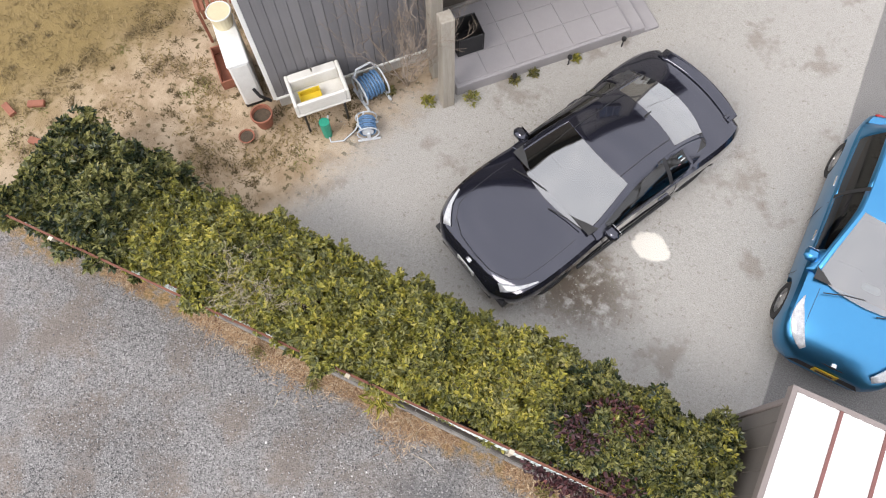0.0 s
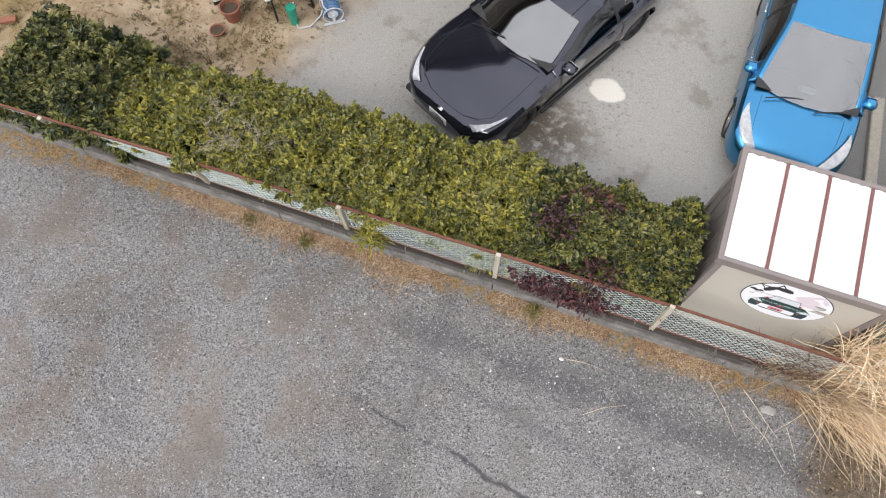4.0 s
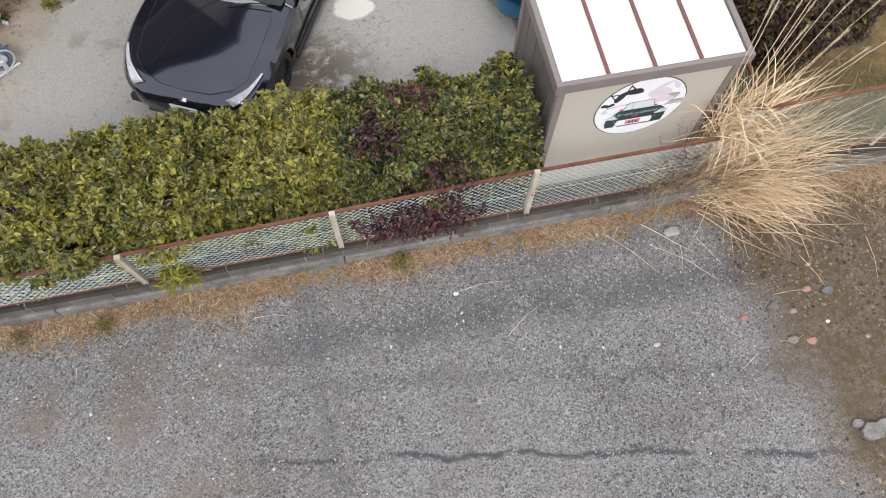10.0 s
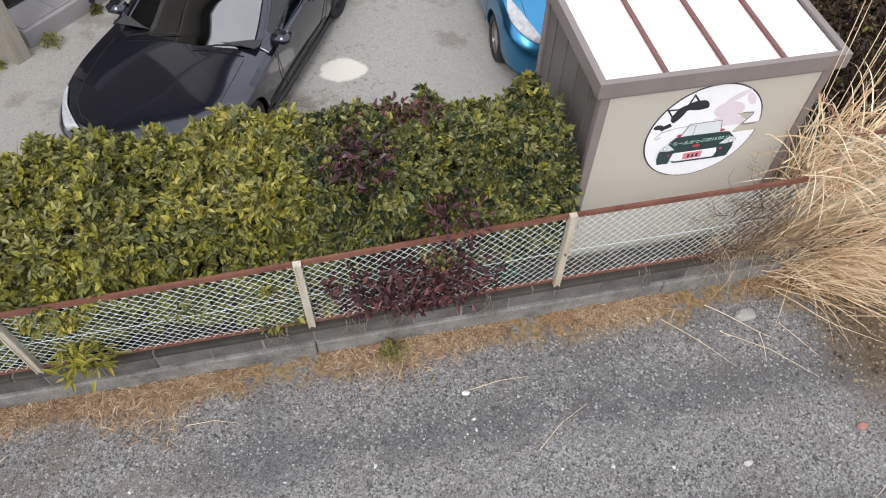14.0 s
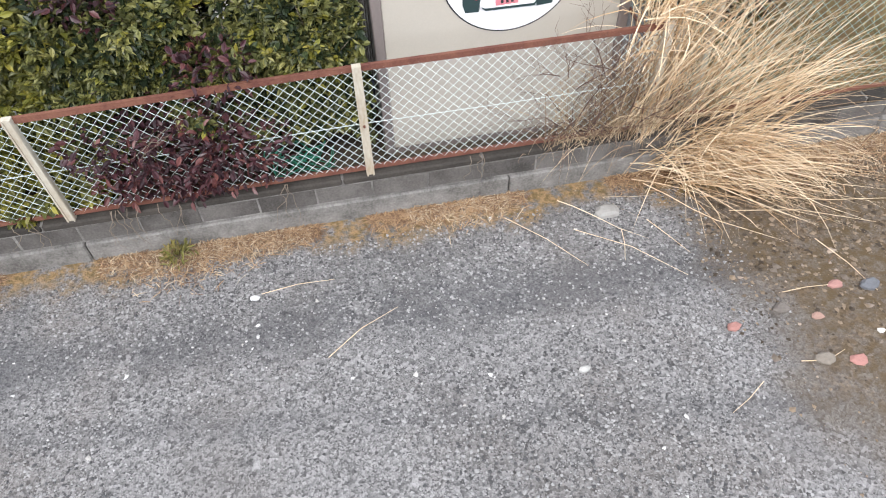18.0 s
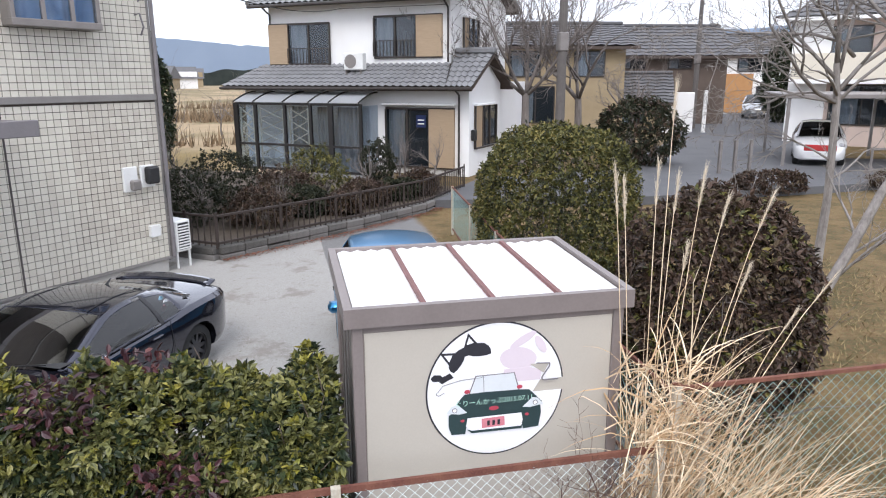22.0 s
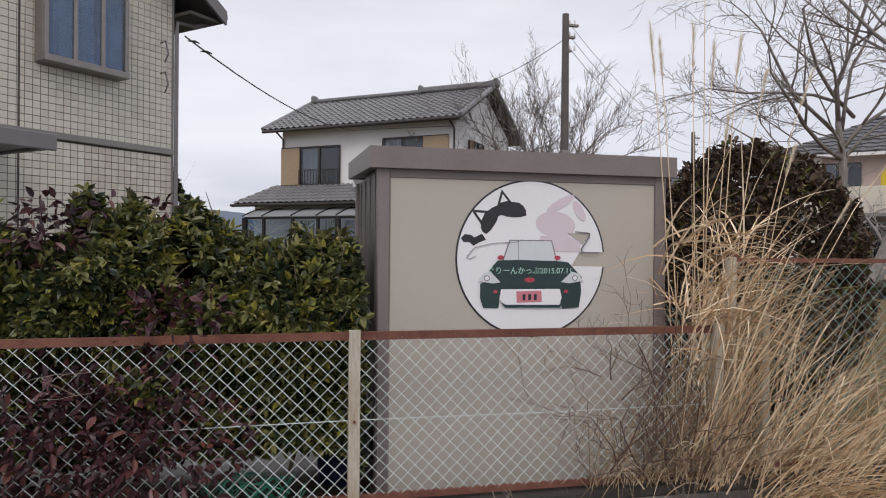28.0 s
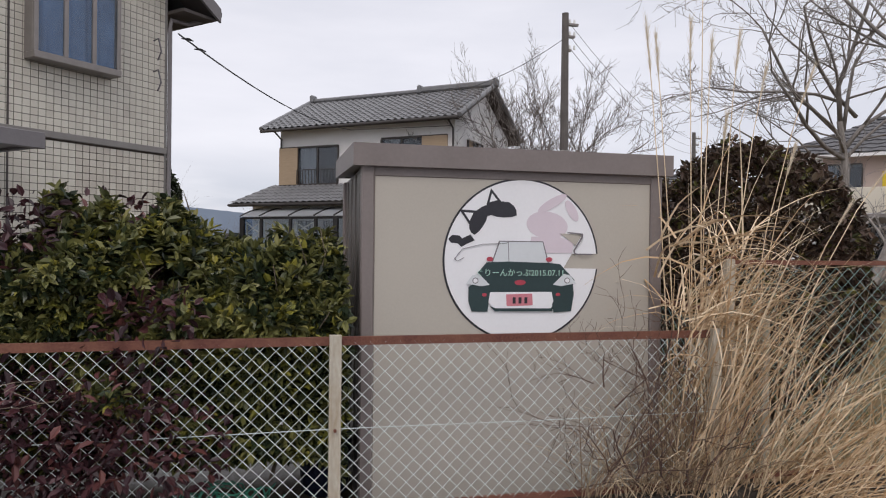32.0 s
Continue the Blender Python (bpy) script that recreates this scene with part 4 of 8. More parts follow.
def clump(name, label, cx, cy, z, r, count, length, width, material):
    """Low leaves springing from one place."""
    h = thing(name, label, "shrub")
    d = rng.normal(size=(count, 3))
    d[:, 2] = np.abs(d[:, 2]) + 0.2
    d /= np.linalg.norm(d, axis=1, keepdims=True)
    p = np.array([cx, cy, z]) + d * r * rng.random((count, 1)) ** 0.5
    part("leaves", leaf_mesh("foliage", p, d, length, width, material), material, h)
    s = Shape()
    for k in range(6):
        a = k * 1.05
        s.tube([(cx, cy, z - 0.05), (cx + r * 0.4 * math.cos(a), cy + r * 0.4 * math.sin(a), z + r * 0.5)], [0.006, 0.003], 3)
    tagged(part("woody_stem", s, TWIG, h), kind="stuff")
    return h


red = thing("shrub", "purple-red leaved shrub growing through a chain-link fence", "shrub")
for cx, cy, cz, r, n in ((-1.15, 0.6, 1.64, 0.34, 480), (-1.3, 0.3, 1.48, 0.22, 160), (-0.85, 0.06, 1.28, 0.24, 240), (-1.1, 0.0, 0.85, 0.34, 460), (-1.5, 0.0, 0.9, 0.34, 420), (-0.85, -0.03, 0.72, 0.34, 360), (-1.15, -0.04, 0.56, 0.2, 170), (-1.0, 0.1, 0.95, 0.32, 320), (-1.45, 0.06, 0.62, 0.3, 360), (-1.45, 0.35, 1.72, 0.24, 240)):
    d = rng.normal(size=(n, 3))
    d /= np.linalg.norm(d, axis=1, keepdims=True)
    p = np.array([cx, cy, cz]) + d * np.array([r * 1.15, r * 0.75, r * 0.85]) * rng.random((n, 1)) ** 0.4
    part("foliage", leaf_mesh("foliage", p, d, 0.056, 0.029, LEAF_RED), LEAF_RED, red)
s = Shape()
limb(s, (-1.2, 0.3, 0.25), (0, 0, 1), 0.8, 0.014, 3, 0.3, 3, 0.7, None, 4)
limb(s, (-1.2, 0.25, 0.3), (0, -0.5, 1), 0.6, 0.01, 3, 0.3, 3, 0.7, None, 4)
part("woody_stem", s, TWIG, red)

# ---- pampas grass ----
STRAW = mat("dry_straw", (0.88, 0.72, 0.51), (0.53, 0.36, 0.205), 3, 40, 0.75, bump=0, island=0.35)
PLUME = mat("pale_plume", (0.74, 0.66, 0.53), (0.58, 0.49, 0.36), 5, 60, 0.9, bump=0, island=0.2)


def blades(shape, count, base, spread, length, way, fan, sag, width, flat=True):
    """Long blades that rise, bend and hang over."""
    for k in range(count):
        b = Vector((base[0] + random.gauss(0, spread[0]), base[1] + random.gauss(0, spread[1]), base[2]))
        d = Vector((way[0] + random.gauss(0, fan), way[1] + random.gauss(0, fan), way[2] + random.gauss(0, fan * 0.5))).normalized()
        L = random.uniform(*length)
        side = d.cross(Vector((0, 0, 1))).normalized()
        side.rotate(Matrix.Rotation(random.uniform(-1, 1), 3, d))
        pts = []
        p, n = b, 6
        kink = random.choice((2, 3, 4, 9, 9, 9))
        for i in range(n + 1):
            pts.append(p.copy())
            p = p + d * (L / n)
            d = (d + Vector((0, 0, -sag * random.uniform(0.4, 1.4) / n))).normalized()
            if i == kink:
                d = (d + Vector((random.gauss(0, 0.5), random.gauss(0, 0.4), -random.random()))).normalized()
            if p.z < 0.02:
                p.z = 0.02
        v = []
        for i, q in enumerate(pts):
            w = width * (1 - (i / n) ** 2 * 0.9) * 0.5
            v += [q - side * w, q + side * w + Vector((0, 0, w * 0.6))]
        shape.add(v, [(2 * i, 2 * i + 1, 2 * i + 3, 2 * i + 2) for i in range(n)])


pampas = thing("pampas_grass", "large dry straw-coloured pampas grass clump spilling over a fence", "grass")
s = Shape()
# a low fan over the lot, blades lying on the ground, a middle mass and a few upright leaves
blades(s, 430, (2.46, -0.02, 0.12), (0.22, 0.1), (0.45, 1.2), (0.62, -0.34, 0.72), 0.38, 1.5, 0.0085)
blades(s, 290, (2.5, -0.2, 0.08), (0.28, 0.1), (0.35, 1.25), (0.95, -0.36, 0.12), 0.3, 0.5, 0.008)
blades(s, 170, (2.62, 0.1, 0.2), (0.26, 0.14), (0.7, 1.5), (0.5, -0.08, 1.0), 0.32, 1.1, 0.0085)
part("blades", s, STRAW, pampas, "arching dry blades")
s = Shape()
blades(s, 150, (1.96, 0.06, 0.35), (0.11, 0.1), (0.9, 1.65), (0.30, -0.06, 1.0), 0.16, 0.7, 0.010)
blades(s, 70, (1.99, 0.08, 0.9), (0.08, 0.07), (0.8, 1.35), (0.42, -0.08, 1.0), 0.2, 1.3, 0.011)
blades(s, 45, (2.75, 0.12, 0.3), (0.3, 0.1), (0.9, 1.7), (0.55, -0.12, 1.0), 0.2, 0.7, 0.010)
blades(s, 50, (2.4, 0.1, 0.35), (0.22, 0.1), (0.8, 1.5), (0.75, -0.1, 1.0), 0.28, 0.9, 0.010)
for k in range(62):
    blades(s, 3, (2.0 + random.gauss(0, 0.13), 0.06, random.uniform(0.9, 1.75)), (0.03, 0.06), (0.35, 0.85), (0.7, -0.15, 0.75), 0.7, 1.5, 0.0105)
part("upright_blades", s, STRAW, pampas, "upright dry leaves bending over a rail")
s = Shape()
blades(s, 330, (1.80, -0.05, 0.4), (0.28, 0.05), (0.25, 0.85), (0.05, -0.05, 0.9), 0.5, 1.4, 0.0048)
blades(s, 330, (1.93, 0.1, 0.36), (0.10, 0.05), (0.4, 0.85), (0.0, 0.0, 1.0), 0.28, 0.9, 0.0075)
blades(s, 90, (1.97, 0.04, 0.98), (0.12, 0.05), (0.12, 0.34), (0.3, -0.1, 0.3), 0.8, 1.2, 0.006)
part("dead_stems", s, mat("grey_straw", (0.54, 0.425, 0.285), (0.29, 0.20, 0.125), 3, 40, 0.8, bump=0, island=0.3), pampas, "tangled grey stems on the netting")
# flower stalks: foot, tip, and the length of the plume
for bx, x, z, plume in ((2.05, 2.10, 3.46, 0.28), (1.86, 1.74, 2.95, 0.34), (1.9, 1.80, 2.88, 0.3), (2.05, 2.16, 2.89, 0.26), (2.0, 2.02, 2.98, 0.3), (2.15, 2.34, 2.92, 0.26), (2.2, 2.52, 2.74, 0.22), (2.3, 2.85, 2.77, 0.3), (2.35, 2.72, 2.28, 0.22), (2.5, 3.40, 2.20, 0.3), (2.45, 3.12, 1.95, 0.2), (2.1, 2.26, 2.45, 0.2)):
    lx = x - bx
    line = [(bx + lx * t * t, 0.12 + 0.12 * t, 0.3 + (z - 0.3) * t) for t in (0, 0.3, 0.6, 0.85, 1.0)]
    stalk = part("stalk", Shape().tube(line, [0.0042, 0.0036, 0.003, 0.0025, 0.0016], 4), STRAW, pampas, "tall dry flower stalk")
    s = Shape()
    tip, low = Vector(line[-1]), Vector(line[-2])
    way = (tip - low).normalized()
    for k in range(110):
        t = random.random()
        a = random.uniform(0, math.tau)
        b = tip - way * plume * t * 0.9
        d = (way + Vector((math.cos(a), math.sin(a), 0)) * random.uniform(0.08, 0.34) + Vector((0.12 * (1 - t), 0, 0))).normalized()
        e = b + d * random.uniform(0.05, 0.11) * (1.15 - 0.5 * abs(t - 0.4))
        w = Vector((0.0012, 0, 0))
        s.add([b + w, b - w, e], [(0, 1, 2)])
    part("plume", s, PLUME, stalk, "feathery pale plume")

# dry weeds along the foot of the wall
random.seed(19)
RUSTY_STRAW = mat("rusty_straw", (0.46, 0.30, 0.17), (0.17, 0.095, 0.055), 2, 40, 0.85, bump=0, island=0.4)
PALE_STRAW = mat("bleached_straw", (0.66, 0.54, 0.38), (0.36, 0.25, 0.16), 2, 40, 0.85, bump=0, island=0.4)
for material, count, low, l in ((RUSTY_STRAW, 20000, -0.15, "rusty brown dead weeds and litter at the foot of a wall"), (PALE_STRAW, 9500, -0.05, "bleached straw litter at the foot of a wall")):
    weeds = Shape()
    for k in range(count):
        x = random.uniform(-7.8, 5.6)
        patch_ = noise.noise((x * 1.1, 3.3 + low, 0)) + (0.5 if -4.9 < x < -3.1 else 0.0)
        if patch_ < low:
            continue
        y = -0.09 - abs(random.gauss(0, 0.11)) * (0.7 + 1.3 * max(0, patch_)) * (2.2 if x > 2.6 else 1.0)
        a, L = random.uniform(0, math.tau), random.uniform(0.02, 0.13)
        d = Vector((math.cos(a), math.sin(a), random.uniform(0.0, 0.5))).normalized()
        b = Vector((x, y, 0.004))
        w = Vector((-d.y, d.x, 0)).normalized() * random.uniform(0.0012, 0.0032)
        m1 = b + d * L * 0.6
        e = b + d * L + Vector((0, 0, -0.25 * L))
        e.z = max(e.z, 0.006)
        weeds.add([b - w, b + w, m1 + w, m1 - w, e], [(0, 1, 2, 3), (3, 2, 4)])
    solid("dry_weeds", weeds, material, l, "weeds", kind="stuff")
for x, y, n in ((-1.4, -0.2, 200), (-4.55, -0.3, 160), (-5.4, -0.25, 120)):
    clump("weed", "low green and yellow weed at the foot of a wall", x, y, 0.02 if y < -0.1 else 0.4, 0.11, n // 2, 0.06, 0.014, LEAF_WEED)
clump("weed", "yellow-green leafy shoot hanging through the netting over a wall", -3.62, -0.12, 0.5, 0.2, 150, 0.11, 0.026, LEAF_YELLOW)
# fallen straws, from end to end
for xa, ya, xb, yb, bow in ((-0.85, -0.65, -0.36, -0.63, 0.02), (-0.46, -1.24, 0.02, -0.95, 0.03), (0.90, -0.33, 1.34, -0.89, 0.02), (1.35, -0.55, 1.96, -1.11, 0.05), (1.89, -0.57, 2.06, -0.93, 0.0), (2.05, -1.96, 1.78, -2.11, 0.01), (2.34, -1.88, 2.64, -1.86, -0.04), (2.47, -1.38, 2.85, -1.39, 0.01), (-3.04, -0.51, -2.65, -0.57, 0.03), (3.79, -0.94, 3.68, -1.47, 0.03), (2.5, -0.62, 3.45, -0.95, 0.06), (2.7, -0.5, 3.8, -0.78, -0.04), (1.68, -0.62, 1.6, -0.9, 0.01), (2.95, -1.0, 3.1, -1.5, 0.02)):
    c, n2 = Vector(((xa + xb) / 2, (ya + yb) / 2, 0.014)), Vector((ya - yb, xb - xa, 0)).normalized() * bow
    solid("straw", Shape().tube([(xa, ya, 0.012), c + n2, (xb, yb, 0.012)], [0.0028, 0.0024, 0.0012], 4), STRAW, "single dry straw lying on grey gravel", "straw", group="fallen straws")
random.seed(23)
for x, y, r, c, l in ((-0.90, -0.67, 0.035, (0.85, 0.85, 0.84), "white scrap of plastic lying on grey gravel"), (2.865, -1.39, 0.055, (0.45, 0.24, 0.21), "reddish broken brick piece on brown earth"), (2.685, -1.94, 0.06, (0.45, 0.22, 0.19), "reddish broken brick piece on brown earth"), (2.06, -1.56, 0.05, (0.42, 0.21, 0.18), "reddish brick piece on gravel"), (3.08, -1.44, 0.07, (0.15, 0.155, 0.17), "dark grey stone on brown earth"), (2.49, -1.89, 0.07, (0.26, 0.225, 0.185), "flat grey-brown stone on earth"), (2.94, -1.78, 0.03, (0.78, 0.76, 0.72), "small white stone on brown earth"), (2.42, -1.5, 0.06, (0.19, 0.165, 0.145), "dull brown stone on earth"), (2.62, -1.6, 0.045, (0.40, 0.25, 0.2), "pinkish stone on brown earth"), (1.05, -1.65, 0.035, (0.5, 0.49, 0.47), "pale grey stone on gravel"), (1.64, -0.44, 0.10, (0.40, 0.385, 0.36), "pale flat stone at the wall's foot")):
    s = Shape()
    n = 8
    ring = [(x + r * random.uniform(0.75, 1.15) * math.cos(k * math.tau / n), y + r * random.uniform(0.5, 0.85) * math.sin(k * math.tau / n)) for k in range(n)]
    hgt = r * random.uniform(0.4, 0.6)
    v = [(px, py, -0.006) for px, py in ring] + [(x + (px - x) * 0.96, y + (py - y) * 0.96, hgt * 0.6) for px, py in ring] + [(x + (px - x) * 0.62, y + (py - y) * 0.62, hgt * random.uniform(0.85, 1.1)) for px, py in ring]
    s.add(v, [(j * n + k, j * n + (k + 1) % n, (j + 1) * n + (k + 1) % n, (j + 1) * n + k) for j in range(2) for k in range(n)] + [tuple(range(2 * n, 3 * n)), tuple(range(n))[::-1]])
    solid("stone" if "plastic" not in l else "plastic_scrap", s, mat("scrap", c, None, 20, 90, 0.8, bump=0.4), l, "stone" if "plastic" not in l else "litter")
s = Shape()
for dx, dy, r in ((0, 0, 0.14), (0.16, 0.04, 0.1), (-0.1, 0.1, 0.07)):
    s.prism([(2.87 + dx + r * random.uniform(0.8, 1.1) * math.cos(k * 0.9), -2.95 + dy + r * random.uniform(0.5, 0.8) * math.sin(k * 0.9)) for k in range(7)], "z", -0.01, r * 0.5)
solid("rubble", s, FOOTING, "lump of broken grey concrete lying on earth", "rubble")

# dead vine on the netting, roots hanging over the wall, bare twigs in the hedge
vine = thing("dead_vine", "leafless red-brown vine on a chain-link fence", "vine")
s = Shape()
random.seed(31)
for x, w in ((1.45, (-0.25, -0.02, 1)), (1.5, (0.1, -0.05, 1)), (1.75, (-0.5, -0.05, 0.8)), (1.3, (0.6, -0.03, 0.5)), (1.6, (-0.9, -0.04, 0.7)), (1.7, (-0.7, -0.03, 0.35)), (1.85, (-0.2, -0.06, 1.0)), (1.62, (-0.1, -0.03, 1.2)), (1.8, (-0.9, -0.02, 0.15)), (1.9, (0.1, -0.05, 1.1))):
    limb(s, (x, -0.06, 0.4), w, 0.55, 0.006, 3, 0.3, 3, 0.66, None, 4, 0.9, 0.05, 0.0015)
for x, z, w, l in ((1.30, 0.98, (-0.5, -0.02, 0.35), 0.22), (1.36, 0.96, (-0.15, -0.03, 0.8), 0.2), (1.62, 0.92, (-0.3, -0.02, 1), 0.36), (1.66, 0.98, (0.15, -0.03, 1), 0.34), (1.70, 0.95, (-0.9, -0.02, 0.45), 0.4), (1.42, 0.85, (0.35, -0.03, 0.6), 0.3)):
    limb(s, (x, -0.065, z), w, l, 0.0042, 3, 0.3, 3, 0.66, None, 4, 0.9, 0.05, 0.0014)
part("stem", s, mat("red_brown_twig", (0.16, 0.10, 0.078), (0.085, 0.05, 0.04), 12, 60, 0.9), vine)
for x, l in ((-0.62, 0.4), (-1.35, 0.34), (-1.62, 0.3), (-1.72, 0.36), (1.78, 0.36), (1.86, 0.3), (-2.3, 0.26), (0.75, 0.2)):
    r = Shape()
    for k in range(3):
        p = Vector((x + random.uniform(-0.09, 0.09), -0.07, 0.42))
        line = [p]
        for j in range(7):
            p = Vector((p.x + random.gauss(0, 0.022), -0.097 - random.random() * 0.012, max(0.02, p.z - l * random.uniform(0.08, 0.2))))
            line.append(p)
        r.tube(line, [0.003 - 0.0003 * j for j in range(8)], 4)
    solid("hanging_root", r, TWIG, "thin grey dry root hanging over a block wall", "root", group="hanging roots")
bare = thing("bare_shrub", "leafless grey twigs sticking out of a hedge", "shrub")
s = Shape()
for k in range(9):
    limb(s, (-5.25 + random.uniform(-0.3, 0.3), 0.35 + random.uniform(-0.3, 0.3), 1.3), (random.uniform(-0.7, 0.7), random.uniform(-0.7, 0.3), 0.9), 0.42, 0.008, 4, 0.3, 3, 0.66, None, 4, 0.8, 0.05, 0.0018)
part("woody_stem", s, mat("pale_grey_twig", (0.42, 0.37, 0.29), (0.27, 0.23, 0.17), 12, 60, 0.9), bare)

# ---- cars ----
def paint_mat(name, a, b):
    return mat(name, a, b, 2.5, 400, 0.1, 0.7, bump=0.0, fine_amount=0.5, coat=1.0)


NAVY = paint_mat("dark_navy_paint", (0.034, 0.036, 0.054), (0.026, 0.027, 0.043))
BLUE = mat("bright_blue_paint", (0.065, 0.27, 0.50), (0.052, 0.235, 0.455), 2.5, 400, 0.3, 1.0, bump=0.0, fine_amount=0.5, coat=0.3)
SILVER_PAINT = paint_mat("silver_paint", (0.55, 0.56, 0.57), (0.48, 0.49, 0.50))
CAR_GLASS = glass_mat("car_glass", (0.62, 0.68, 0.66), 2.6)
DARK_GLASS = glass_mat("tinted_glass", (0.10, 0.11, 0.12), 1.3)
TYRE = mat("rubber", (0.035, 0.034, 0.034), (0.02, 0.02, 0.02), 8, 90, 0.85, bump=0.2)
ALLOY = mat("alloy", (0.62, 0.62, 0.63), (0.45, 0.45, 0.46), 6, 60, 0.3, 0.85, bump=0)
DARK_ALLOY = mat("dark_alloy", (0.10, 0.10, 0.11), (0.06, 0.06, 0.065), 6, 60, 0.35, 0.7, bump=0)
LAMP = mat("headlamp_lens", (0.62, 0.63, 0.65), (0.30, 0.31, 0.33), 14, 60, 0.08, 0.1, bump=0, coat=1.0)
RED_LAMP = mat("red_lamp_lens", (0.40, 0.012, 0.012), (0.25, 0.008, 0.008), 14, 60, 0.12, bump=0, coat=1.0)
CHROME = mat("chrome", (0.75, 0.75, 0.76), (0.65, 0.65, 0.66), 6, 60, 0.12, 1.0, bump=0)
CLOTH = mat("dark_cloth", (0.05, 0.05, 0.052), (0.03, 0.03, 0.03), 9, 200, 0.95)
PLATE = mat("plate_white", (0.72, 0.72, 0.70), (0.62, 0.62, 0.60), 8, 60, 0.4, bump=0)
PLATE_YELLOW = mat("plate_yellow", (0.62, 0.42, 0.03), (0.52, 0.34, 0.02), 8, 60, 0.4, bump=0)


def spline(points, x):
    """Smooth value at x of a line through (x, value...) rows, falling or rising in x."""
    pts = sorted(points)
    x = min(max(x, pts[0][0]), pts[-1][0])
    for i in range(len(pts) - 1):
        if x <= pts[i + 1][0]:
            break
    a, b = pts[i], pts[i + 1]
    p, q = pts[max(i - 1, 0)], pts[min(i + 2, len(pts) - 1)]
    h = b[0] - a[0]
    t = (x - a[0]) / h
    out = []
    for k in range(1, len(a)):
        ma = (b[k] - p[k]) / (b[0] - p[0])
        mb = (q[k] - a[k]) / (q[0] - a[0])
        out.append((2 * t ** 3 - 3 * t * t + 1) * a[k] + (t ** 3 - 2 * t * t + t) * h * ma + (3 * t * t - 2 * t ** 3) * b[k] + (t ** 3 - t * t) * h * mb)
    return out


def car_body(rows, arches, name, material, n=46):
    """rows: x, half width, underside, shoulder height, height on the centre line. The wheel arches are cut out."""
    x0, x1 = min(r[0] for r in rows), max(r[0] for r in rows)
    s = Shape()
    ring = 22
    for i in range(n + 1):
        t = i / n
        x = x0 + (x1 - x0) * (0.5 - 0.5 * math.cos(math.pi * t)) if i not in (0, n) else (x0, x1)[i == n]
        w, zb, zs, zt = spline(rows, x)
        half = [(0.0, zb), (w * 0.8, zb), (w * 0.94, zb + 0.05), (w * 0.985, zb + 0.16), (w * 0.99, (zb + zs) / 2), (w, zs - 0.16), (w * 0.985, zs - 0.06), (w * 0.93, zs - 0.005), (w * 0.82, zs + (zt - zs) * 0.35), (w * 0.58, zs + (zt - zs) * 0.72), (w * 0.3, zs + (zt - zs) * 0.94), (0.0, zt)]
        pts = half + [(-y, z) for y, z in half[-2:0:-1]]
        s.v += [(x, y, z) for y, z in pts]
    for i in range(n):
        for k in range(ring):
            s.f.append((i * ring + k, i * ring + (k + 1) % ring, (i + 1) * ring + (k + 1) % ring, (i + 1) * ring + k))
    s.f += [tuple(range(ring))[::-1], tuple(range(n * ring, (n + 1) * ring))]
    me = s.mesh(name, material)
    ob = new("cut_" + name, me)
    cutters = []
    for x, r, z, w in arches:
        for sgn in (-1, 1):
            c = new("cutter", Shape().cyl((x, sgn * (w - 0.26), z), (x, sgn * (w + 0.3), z), r, n=28).mesh("cutter", TYRE))
            mod = ob.modifiers.new("arch", "BOOLEAN")
            mod.operation, mod.object, mod.solver = "DIFFERENCE", c, "EXACT"
            cutters.append(c)
    dg = bpy.context.evaluated_depsgraph_get()
    dg.update()
    cut = bpy.data.meshes.new_from_object(ob.evaluated_get(dg))
    bpy.data.objects.remove(ob)
    for c in cutters:
        bpy.data.objects.remove(c)
    cut.name = name
    while len(cut.materials) > 1:
        cut.materials.pop()
    cut.shade_smooth()
    cut.set_sharp_from_angle(angle=radians(32))
    return cut


def wheel(car, x, y, z, r, width, rim_material, spokes, label="alloy wheel with a black tyre"):
    sgn = 1 if y > 0 else -1
    s = Shape()
    prof = [(r * 0.66, -0.5), (r * 0.9, -0.5), (r * 0.98, -0.42), (r, -0.25), (r, 0.25), (r * 0.98, 0.42), (r * 0.9, 0.5), (r * 0.66, 0.5)]
    n = 28
    for k in range(n):
        a = k * math.tau / n
        s.v += [(x + q * math.cos(a), y + sgn * d * width, z + q * math.sin(a)) for q, d in prof]
    m = len(prof)
    for k in range(n):
        for j in range(m):
            s.f.append((k * m + j, k * m + (j + 1) % m, ((k + 1) % n) * m + (j + 1) % m, ((k + 1) % n) * m + j))
    tyre = part("wheel", s, TYRE, car, label, smooth=True)
    s = Shape()
    yo = y + sgn * width * 0.34
    s.cyl((x, yo - sgn * 0.02, z), (x, yo + sgn * 0.012, z), r * 0.17, n=16)
    for k in range(spokes):
        a = k * math.tau / spokes
        d = Vector((math.cos(a), 0, math.sin(a)))
        t = Vector((-math.sin(a), 0, math.cos(a)))
        c = Vector((x, yo, z))
        v = [c + d * q + t * e + Vector((0, sgn * h, 0)) for q, e in ((r * 0.12, 0.028), (r * 0.12, -0.028), (r * 0.64, -0.02), (r * 0.64, 0.02)) for h in (0.012 if q < r * 0.3 else 0.0, -0.015)]
        s.add(v, [(0, 2, 4, 6), (1, 7, 5, 3), (0, 1, 3, 2), (2, 3, 5, 4), (4, 5, 7, 6), (6, 7, 1, 0)])
    for k in range(24):
        a0, a1 = k * math.tau / 24, (k + 1) * math.tau / 24
